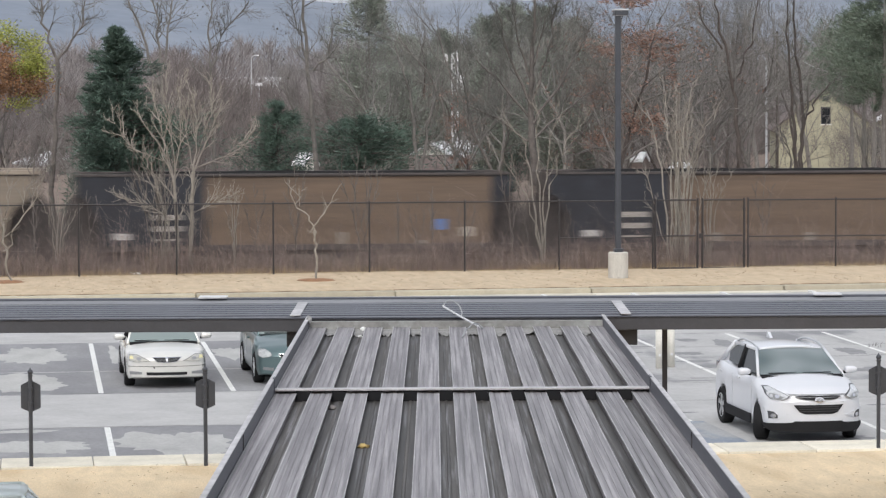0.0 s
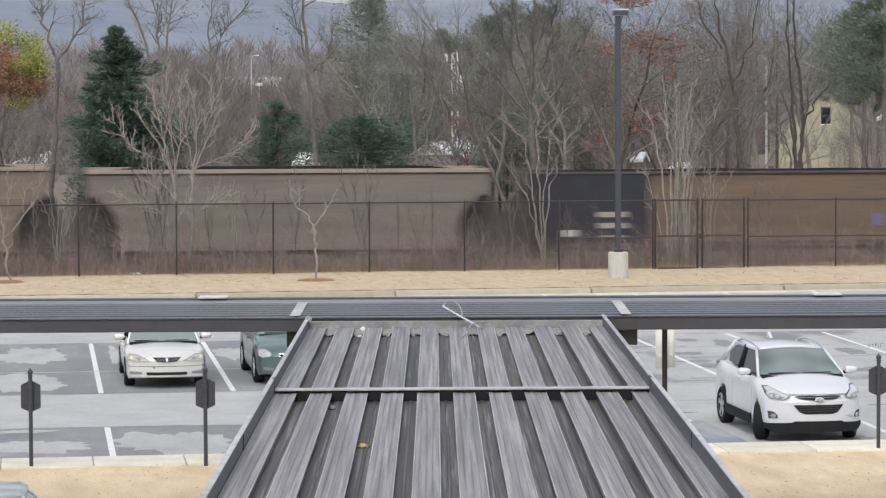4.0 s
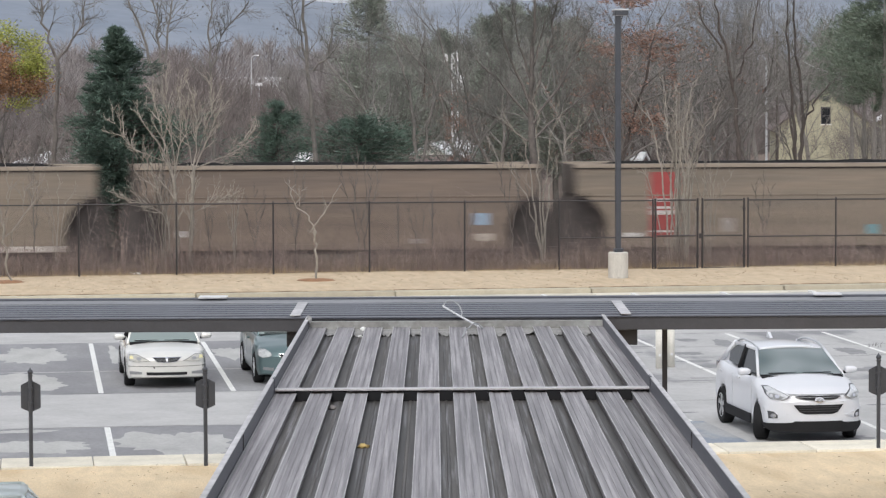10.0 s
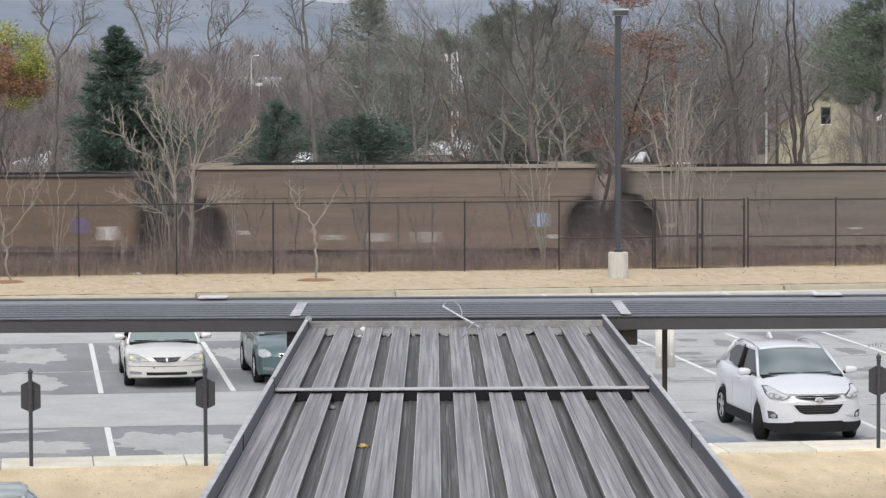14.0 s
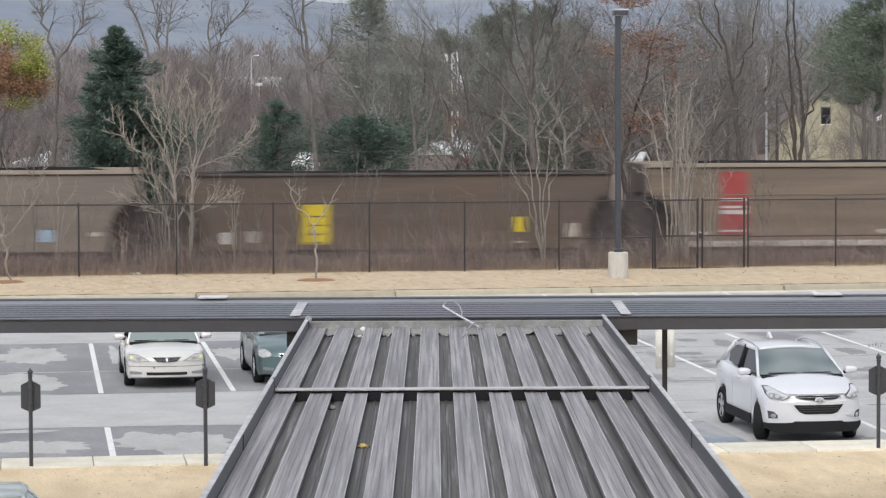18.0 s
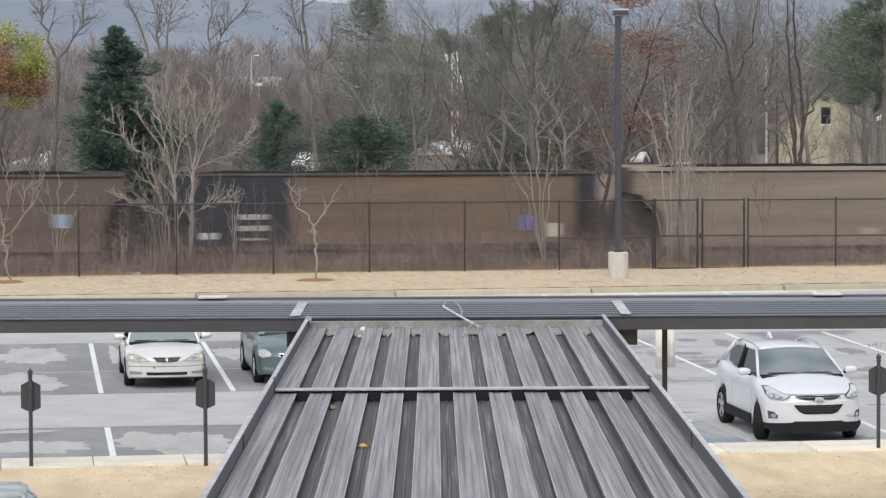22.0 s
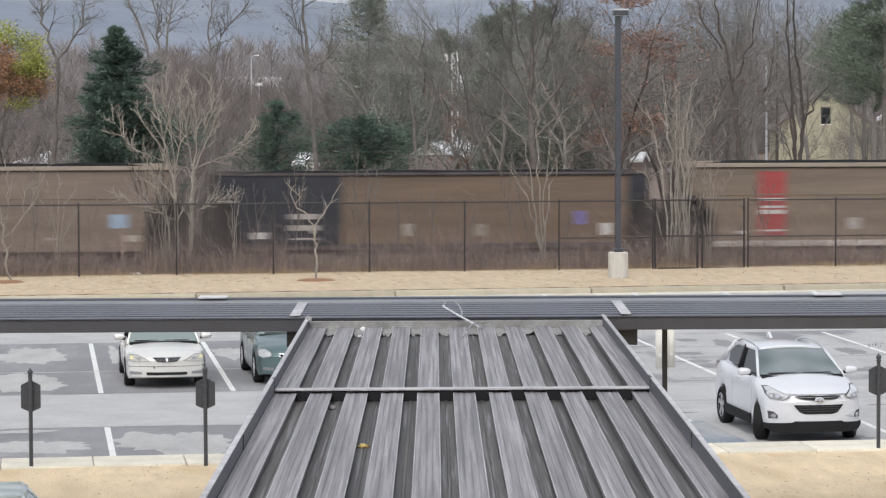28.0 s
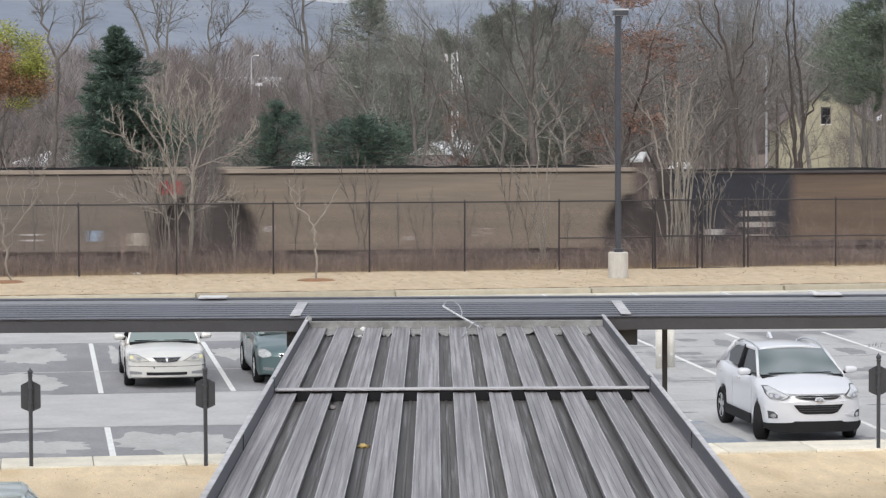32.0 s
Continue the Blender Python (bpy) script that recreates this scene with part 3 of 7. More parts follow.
def rib_deck(name, y0, y1, dz):
    """A run of deck: pressed ribs, folded edges with a painted highlight, over a darker trough in each valley."""
    z = DECK + dz
    prof = [(-0.096, -0.085), (-0.108, -0.003), (-0.104, 0.0), (-0.068, 0.0), (-0.065, -0.006), (-0.057, -0.006), (-0.054, 0.0), (-0.012, 0.0), (-0.009, -0.006), (-0.001, -0.006), (0.002, 0.0),
            (0.044, 0.0), (0.047, -0.006), (0.056, -0.006), (0.059, 0.0), (0.104, 0.0), (0.108, -0.003), (0.096, -0.085)]
    rib = edge = trough = bead = None
    for i in range(11):
        m = pose(X0 + PITCH * i, 0, z)
        if rib is None:
            rib = part(name, slab(bmesh.new(), prof, "y", y0, y1), "deck_grey", walkway)
            rib.matrix_basis = m
        else:
            again(name, rib, walkway, m)
        # lighter strips draw the highlight along both rib edges
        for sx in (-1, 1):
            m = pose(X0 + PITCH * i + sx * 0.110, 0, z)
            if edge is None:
                edge = part("rib_edge", boxed(-0.004, 0.004, y0, y1 - 0.02, -0.012, 0.004), "deck_edge", walkway, "folded edge of a rib, highlight in its colour")
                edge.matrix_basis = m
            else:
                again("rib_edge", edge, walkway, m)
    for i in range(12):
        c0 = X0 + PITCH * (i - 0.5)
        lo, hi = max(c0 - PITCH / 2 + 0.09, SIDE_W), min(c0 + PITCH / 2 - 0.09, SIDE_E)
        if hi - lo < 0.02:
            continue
        t = part("deck_trough", boxed(-(hi - lo) / 2, (hi - lo) / 2, y0, y1, -0.095, -0.085), "deck_valley", walkway, "dark streaked trough of the deck")
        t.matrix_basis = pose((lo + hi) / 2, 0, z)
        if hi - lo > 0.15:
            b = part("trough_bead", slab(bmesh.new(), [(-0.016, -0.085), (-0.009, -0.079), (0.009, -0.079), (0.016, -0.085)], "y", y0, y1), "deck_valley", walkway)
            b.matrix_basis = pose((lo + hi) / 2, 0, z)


rib_deck("deck_rib", 8.0, 32.3, -0.018)
rib_deck("deck_rib", 31.64, 40.52, 0.008)
part("lap_flashing", boxed(SIDE_W, SIDE_E, 31.52, 31.68, DECK + 0.010, DECK + 0.030, 0.004), "flashing_bright", walkway, "bright metal lap flashing across the deck")
for x, sx in ((SIDE_W, -1), (SIDE_E, 1)):
    part("edge_gutter", boxed(min(x, x + sx * 0.035), max(x, x + sx * 0.035), 8.0, 40.9, DECK - 0.30, DECK + 0.125, 0.006), "gutter_slate", walkway, "slate-blue metal edge upstand of the roof")
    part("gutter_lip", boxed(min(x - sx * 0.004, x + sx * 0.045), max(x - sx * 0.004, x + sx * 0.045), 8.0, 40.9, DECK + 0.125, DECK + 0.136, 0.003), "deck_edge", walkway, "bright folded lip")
    part("gutter_strap", boxed(x - 0.012, x + 0.012, 31.50, 31.72, DECK - 0.02, DECK + 0.145, 0.005), "gutter_slate", walkway)
    part("gutter_seam", boxed(x - 0.008, x + 0.008, 26.40, 26.43, DECK - 0.08, DECK + 0.12), "fence_black", walkway)
# black strips stand in for the shade under the lap in each valley
for i in range(10):
    c0 = X0 + PITCH * (i + 0.5)
    part("closure_strip", boxed(c0 - 0.079, c0 + 0.079, 31.535, 31.60, DECK - 0.16, DECK + 0.008), "plastic_black", walkway, "black strip for the shade under the lap")
# sealant smeared between the rib ends and the cross canopy
rs = random.Random(77)
for i in range(10):
    low = [(-0.09 + 0.18 * k / 8, 39.75 + 0.28 * abs(k / 4 - 1) ** 1.5 * rs.random() + 0.25 * rs.random()) for k in range(9)]
    bm = slab(bmesh.new(), low + [(0.09, 40.5), (-0.09, 40.5)], "z", -0.004, 0.004)
    for v in bm.verts:
        v.co.z += 0.05 * max(0.0, (v.co.y - 39.7) / 0.7)
    p = part("sealant_smear", bm, "sealant", walkway)
    p.location = (X0 + PITCH * (i + 0.5), 0, DECK - 0.076)
part("head_flashing", boxed(SIDE_W + 0.002, SIDE_E - 0.002, 40.46, 40.56, DECK - 0.16, DECK + 0.085, 0.01), "apron_grey", walkway, "grey sealed flashing against the cross canopy")
for x, y in ((-1.45, 14.0), (2.0, 14.0), (-1.45, 26.0), (2.0, 26.0)):
    part("column", boxed(x - 0.06, x + 0.06, y - 0.06, y + 0.06, -0.3, DECK - 0.15, 0.01), "canopy_dark", walkway)

# ---- cross canopy ----
cross = root("cross_canopy", pose(0, 0, 0, 0, 0, -HEADING), "cross canopy with dark fascia and blue-grey ribbed deck", "canopy")
CZ = 3.35
part("front_fascia", boxed(-14, 16, 40.60, 40.72, CZ - 0.19, CZ - 0.02, 0.012), "canopy_dark", cross)
part("front_cap", boxed(-14, 16, 40.58, 40.80, CZ - 0.02, CZ + 0.0, 0.006), "canopy_blue", cross)
part("back_fascia", boxed(-14, 16, 43.60, 43.72, CZ - 0.19, CZ + 0.045, 0.012), "canopy_blue", cross)
part("deck_pan", boxed(-14, 16, 40.72, 43.60, CZ - 0.09, CZ - 0.05), "canopy_dark", cross)
r0 = None
part("back_gutter", boxed(-14, 16, 42.97, 43.60, CZ - 0.02, CZ + 0.014, 0.004), "canopy_pale", cross, "paler flat sheet along the back of the deck")
for i in range(6):
    y = 40.98 + 0.36 * i
    if r0 is None:
        bm = bmesh.new()
        slab(bm, [(-0.135, -0.06), (-0.125, 0.0), (0.125, 0.0), (0.135, -0.06)], "x", -14, 16)
        r0 = part("deck_rib", bm, "canopy_blue", cross)
        r0.location = (0, y, CZ + 0.01)
    else:
        again("deck_rib", r0, cross, pose(0, y, CZ + 0.01))
for x in (-1.98, 2.44):
    part("joint_plate", boxed(x - 0.07, x + 0.07, 40.62, 42.99, CZ + 0.016, CZ + 0.026), "deck_edge", cross, "pale sheet joint plate over the deck")
for x in (-3.30, 5.5):
    part("ridge_plate", boxed(x - 0.2, x + 0.2, 43.5, 43.85, CZ + 0.045, CZ + 0.064), "plate_pale", cross)
for x, w in ((-2.04, 0.07), (2.45, 0.16)):
    part("beam_bracket", boxed(x - w, x + w, 40.9, 41.2, CZ - 0.42, CZ - 0.1, 0.01), "canopy_dark", cross)
for x in (3.05, -12.0, 12.0):
    part("column", boxed(x - 0.035, x + 0.035, 41.9, 41.98, 0.05, CZ - 0.1, 0.01), "canopy_dark", cross)

# two pale bollards among the parking bays
for x, y in ((13.72, 66.50), (14.03, 66.70)):
    bol = root("bollard", pose(x, y, 0), "cream painted bollard with a small reflector", "bollard", "bollards")
    post = rod(bmesh.new(), (0, 0, 0), (0, 0, 1.10), 0.083, 0.083, 20)
    bmesh.ops.create_uvsphere(post, u_segments=20, v_segments=8, radius=0.083, matrix=Matrix.Translation((0, 0, 1.10)))
    smooth(part("post", post, "wall_pale", bol))
    part("reflector", rod(bmesh.new(), (0, -0.09, 0.30), (0, -0.075, 0.30), 0.03, 0.03, 12), "mast_white", bol, "small white reflector")

# a loop of stiff cable lying over the canopy edge
cable = root("cable_loop", WALK_FRAME, "pale grey bent cable with loops at both ends", "cable")


def wire(name, pts, r, parent, material):
    cu = bpy.data.curves.new(name, "CURVE")
    cu.dimensions, cu.bevel_depth, cu.bevel_resolution, cu.resolution_u = "3D", r, 2, 6
    sp = cu.splines.new("BEZIER")
    sp.bezier_points.add(len(pts) - 1)
    for b, p in zip(sp.bezier_points, pts):
        b.co, b.handle_left_type, b.handle_right_type = p, "AUTO", "AUTO"
    cu.materials.append(M[material])
    ob = new(name, cu)
    ob.parent = parent
    return ob


wire("straight_cable", [(0.615, 39.90, DECK + 0.03), (0.33, 40.4, DECK + 0.15), (0.10, 40.7, DECK + 0.268)], 0.014, cable, "cable_grey")
wire("upper_loop", [(0.10, 40.7, DECK + 0.268), (0.17, 40.72, DECK + 0.335), (0.29, 40.7, DECK + 0.30), (0.35, 40.6, DECK + 0.20), (0.345, 40.45, DECK + 0.145)], 0.009, cable, "cable_dull")
wire("lower_loop", [(0.615, 39.90, DECK + 0.03), (0.56, 39.85, DECK + 0.085), (0.43, 39.5, DECK + 0.065), (0.339, 38.6, DECK + 0.01)], 0.010, cable, "cable_dull")


def lump(name, x, y, z, sx, sy, sz, material, label, category, seed):
    bm = bmesh.new()
    bmesh.ops.create_icosphere(bm, subdivisions=2, radius=1.0)
    for v in bm.verts:
        k = 1 + 0.45 * noise.noise(v.co * 1.6 + Vector((seed, 0, 0)))
        v.co = Vector((v.co.x * sx, v.co.y * sy, v.co.z * sz)) * k
    ob = part(name, bm, material)
    ob.matrix_basis = WALK_FRAME @ pose(x, y, z)
    return tagged(ob, label, category)


lump("stone", -1.055, 30.77, DECK - 0.092, 0.05, 0.08, 0.03, "pebble", "small grey stone lying in the roof trough", "stone", 1.3)
lump("leaf", -0.654, 27.3, DECK - 0.092, 0.05, 0.06, 0.025, "leaf_yellow", "curled yellow leaf lying in the roof trough", "leaf", 4.1)
lump("foam_scrap", -0.967, 40.40, DECK - 0.03, 0.04, 0.08, 0.05, "foam_white", "white scrap of foam on the roof", "scrap", 7.7)
lump("foam_scrap", -0.99, 39.85, DECK - 0.07, 0.035, 0.07, 0.025, "foam_white", "white scrap of foam on the roof", "scrap", 2.2)
lump("foam_scrap", -1.67, 40.2, DECK + 0.13, 0.035, 0.10, 0.06, "sealant", "dab of grey sealant at the gutter", "scrap", 5.2)

scrap = part("paper_scrap", boxed(-0.15, 0.15, -0.12, 0.12, 0.0, 0.05, 0.015), "foam_white")
scrap.matrix_basis = pose(3.23, 101.04, 0.0, 6, 0, 20)
tagged(scrap, "white scrap of packaging lying on the lawn edge", "scrap")

# ---- coal train ----
SPEED = 16.86
# seconds at which each coupling passes the camera's axis
COUPLINGS = [-2.129, -1.149, -0.158, 0.884, 1.858, 2.84, 3.891, 4.863, 5.824, 6.791, 7.84, 8.82, 9.78, 10.757, 11.725, 12.687, 13.654, 14.625, 15.665, 16.658, 17.619, 18.659, 19.621, 20.671, 21.651, 22.695, 23.664, 24.637, 25.596, 26.561, 27.532, 28.582, 29.54, 30.508, 31.562, 32.561, 33.511, 34.491]
# kind of each wagon in turn: tan, ash, red (tan with a red panel), sill (red with a white sill), two-tone, umber, yellow, white, ash with a red corner
KINDS = "tan two two pale tan two ash tan red two tan red dust sill pale ash dust two pale sill yellow corner two pale two umber tan white pale sill two dust sill two pale cornr tan".split()
# a red-panelled wagon with cleaner paint, and wagons with the taller body
FRESH = (11, 13)
HIGH = (4, 7, 8, 11, 12, 13, 16, 19, 26, 29, 31, 32)
# small panels: distance from the wagon's tail, height, width, depth, colour
EXTRA = {1: [(10.8, 1.36, 0.27, 0.4, "mark_grey"), (7.2, 1.39, 0.25, 0.36, "mark_grey")],
         2: [(14.2, 1.96, 0.42, 0.4, "mark_blue"), (15.2, 1.68, 0.48, 0.36, "mark_cream"), (10.5, 1.44, 0.25, 0.51, "mark_grey"), (13.5, 1.22, 0.27, 0.29, "mark_grey")],
         3: [(2.1, 1.88, 0.36, 0.19, "mark_white"), (8.6, 1.47, 0.44, 0.08, "mark_white"), (9.8, 1.46, 0.44, 0.08, "mark_white")],
         4: [(2.5, 1.73, 0.36, 0.19, "mark_white"), (9.5, 1.76, 0.27, 0.23, "mark_teal"), (11.2, 1.49, 0.32, 0.06, "mark_yellow"), (13.7, 2.17, 0.46, 0.51, "mark_sky"), (13.9, 1.62, 0.61, 0.27, "mark_grey")],
         5: [(14.3, 2.04, 0.32, 0.44, "mark_lilac"), (15.4, 1.68, 0.48, 0.36, "mark_cream"), (2.3, 1.61, 0.32, 0.4, "mark_white")],
         7: [(2.4, 1.7, 0.4, 0.19, "mark_white"), (7.4, 2.13, 0.4, 0.44, "mark_grey"), (11.0, 1.4, 1.03, 0.08, "mark_white")],
         8: [(2.7, 1.59, 0.25, 0.19, "mark_white"), (12.1, 1.65, 0.36, 0.27, "mark_teal"), (9.8, 1.66, 0.25, 0.27, "mark_grey"), (14.0, 1.63, 0.65, 0.15, "mark_cream"), (2.5, 1.53, 0.91, 0.11, "mark_white"), (10.0, 1.62, 0.27, 0.27, "mark_grey")],
         9: [(14.2, 2.1, 0.27, 0.57, "mark_lilac"), (15.3, 1.71, 0.48, 0.44, "mark_white")],
         10: [(3.1, 1.93, 0.25, 0.19, "mark_white"), (8.8, 1.25, 0.4, 0.15, "mark_grey"), (13.0, 1.22, 0.32, 0.15, "mark_grey")],
         11: [(2.9, 1.51, 0.82, 0.15, "mark_white"), (13.0, 1.53, 0.32, 0.19, "mark_white"), (13.8, 1.67, 0.61, 0.36, "mark_cream"), (6.6, 1.86, 0.48, 0.51, "mark_grey"), (12.2, 1.66, 0.4, 0.36, "mark_teal")],
         12: [(2.4, 1.65, 0.36, 0.23, "mark_white"), (11.2, 1.33, 0.53, 0.19, "mark_grey"), (13.6, 2.14, 0.57, 0.44, "mark_sky"), (13.7, 1.46, 0.74, 0.27, "mark_cream")],
         13: [(2.9, 1.52, 0.44, 0.15, "mark_white")],
         14: [(2.3, 1.62, 0.44, 0.19, "mark_cream"), (13.5, 1.92, 0.57, 0.51, "mark_white"), (12.6, 1.33, 0.53, 0.11, "mark_grey"), (6.0, 1.38, 0.65, 0.19, "mark_grey")],
         15: [(2.3, 1.85, 0.32, 0.15, "mark_white"), (9.4, 1.69, 0.32, 0.08, "mark_white"), (9.5, 1.44, 0.4, 0.08, "mark_grey"), (12.1, 1.61, 0.4, 0.36, "mark_sky"), (13.8, 1.59, 0.25, 0.15, "mark_white")],
         16: [(13.6, 2.1, 0.48, 0.51, "mark_sky"), (14.1, 1.47, 0.32, 0.15, "mark_white"), (2.5, 1.7, 0.32, 0.15, "mark_white"), (5.8, 1.5, 0.82, 0.19, "mark_grey"), (7.5, 1.49, 0.86, 0.32, "mark_grey"), (9.3, 1.48, 1.03, 0.4, "mark_grey")],
         17: [(14.0, 1.99, 0.4, 0.57, "mark_lilac"), (15.0, 1.71, 0.57, 0.51, "mark_white")],
         19: [(2.7, 1.53, 0.74, 0.15, "mark_white"), (10.0, 1.58, 0.65, 0.15, "mark_cream")],
         20: [(2.4, 1.49, 0.32, 0.44, "mark_white"), (3.4, 1.53, 0.4, 0.44, "mark_grey"), (5.7, 1.89, 1.07, 1.66, "mark_yellow"), (13.4, 1.94, 0.44, 0.57, "mark_yellow"), (13.4, 1.24, 0.44, 0.13, "mark_cream"), (15.4, 1.71, 0.4, 0.51, "mark_cream")],
         21: [(12.0, 1.63, 0.57, 0.44, "mark_sky"), (13.8, 1.68, 0.44, 0.15, "mark_cream"), (3.2, 1.38, 0.44, 0.11, "mark_white"), (10.0, 1.64, 0.74, 0.15, "mark_white")],
         22: [(14.3, 2.03, 0.44, 0.57, "mark_lilac"), (15.4, 1.71, 0.53, 0.51, "mark_cream")],
         23: [(12.1, 1.63, 0.69, 0.44, "mark_sky"), (13.5, 1.54, 0.53, 0.15, "mark_grey"), (2.4, 1.79, 0.25, 0.4, "mark_grey"), (10.8, 1.3, 0.32, 0.15, "mark_white"), (9.9, 1.58, 0.65, 0.23, "mark_grey")],
         24: [(14.3, 2.0, 0.53, 0.57, "mark_lilac"), (15.3, 1.72, 0.53, 0.51, "mark_cream")],
         25: [(13.3, 2.17, 0.48, 0.51, "mark_sky"), (2.2, 1.71, 0.4, 0.19, "mark_white"), (3.9, 2.36, 0.36, 0.06, "mark_grey"), (3.9, 2.2, 0.36, 0.06, "mark_grey"), (3.9, 2.01, 0.36, 0.06, "mark_grey"), (3.9, 1.84, 0.36, 0.06, "mark_grey"), (11.1, 1.47, 0.32, 0.06, "mark_grey"), (11.1, 1.32, 0.32, 0.06, "mark_grey")],
         26: [(13.7, 2.16, 0.44, 0.51, "mark_sky"), (14.1, 1.51, 0.32, 0.19, "mark_cream"), (2.5, 1.74, 0.65, 0.19, "mark_white"), (7.4, 2.09, 0.32, 0.13, "mark_white"), (7.4, 1.87, 0.32, 0.13, "mark_white")],
         27: [(11.9, 1.59, 0.27, 0.36, "mark_blue"), (13.8, 1.3, 0.27, 0.19, "mark_yellow"), (4.0, 1.62, 0.27, 0.15, "mark_white"), (2.5, 1.11, 1.37, 0.06, "mark_yellow")],
         28: [(12.2, 1.72, 0.4, 0.44, "mark_sky"), (9.6, 1.64, 0.4, 0.15, "mark_grey"), (13.7, 1.57, 0.44, 0.23, "mark_grey")],
         29: [(7.3, 1.88, 0.53, 0.44, "mark_grey"), (2.9, 1.57, 0.32, 0.11, "mark_white")],
         30: [(7.9, 1.76, 0.32, 0.44, "mark_grey"), (10.6, 1.74, 0.32, 0.44, "mark_grey"), (14.4, 2.17, 0.4, 0.51, "mark_lilac"), (15.4, 1.74, 0.44, 0.44, "mark_white")],
         31: [(13.3, 2.15, 0.61, 0.51, "mark_sky"), (13.8, 1.52, 0.53, 0.23, "mark_cream"), (10.8, 1.52, 0.32, 0.11, "mark_grey"), (2.9, 1.73, 0.36, 0.15, "mark_white")],
         32: [(2.4, 1.52, 0.65, 0.15, "mark_white"), (9.7, 1.56, 0.65, 0.32, "mark_cream")],
         33: [(14.3, 2.04, 0.36, 0.51, "mark_lilac"), (15.2, 1.74, 0.32, 0.44, "mark_cream")],
         34: [(10.5, 1.78, 0.36, 0.06, "mark_grey"), (10.5, 1.61, 0.36, 0.06, "mark_grey"), (2.3, 1.84, 0.25, 0.23, "mark_white"), (7.6, 1.44, 0.36, 0.15, "mark_grey"), (10.1, 1.67, 0.27, 0.06, "mark_grey"), (10.1, 1.53, 0.27, 0.06, "mark_grey")],
         35: [(9.6, 1.68, 0.65, 0.06, "mark_white"), (9.6, 1.47, 0.65, 0.06, "mark_white"), (11.9, 1.62, 0.4, 0.4, "mark_sky"), (13.5, 1.46, 0.57, 0.51, "mark_cream")]}
SHELL = dict(tan="wagon_tan", pale="wagon_pale", dust="wagon_dust", ash="wagon_ash", red="wagon_tan", sill="wagon_tan", two="wagon_brown", umber="wagon_umber", yellow="wagon_umber", white="wagon_white", corner="wagon_ash", cornr="wagon_ash")
SAY = dict(tan="tan coal hopper wagon, loaded, streaked with dirt", pale="pale tan coal hopper wagon, loaded, faintly streaked", dust="dull pinkish-brown coal hopper wagon, loaded with coal", ash="ash-grey coal hopper wagon, loaded, streaked with dirt", red="tan coal hopper wagon with a red lettered panel",
           sill="tan coal hopper wagon with red panel and white sill", two="brown coal wagon with a dark navy tail end", umber="dark brown coal hopper wagon, loaded",
           yellow="dark brown coal wagon with yellow panels", white="pale grey coal hopper wagon with red corner", corner="ash-grey coal hopper wagon with a red corner", cornr="ash-grey coal hopper wagon with a red corner")
MESHES = {}


def shared(key, name, build, material, parent, m=Matrix.Identity(4), label=""):
    """A part whose mesh is made once for all wagons alike."""
    if key not in MESHES:
        ob = part(name, build(), material, parent)
        MESHES[key] = ob.data
    else:
        ob = new(name, MESHES[key])
        ob.parent = parent
    ob.matrix_basis = m
    return tagged(ob, label) if label else ob


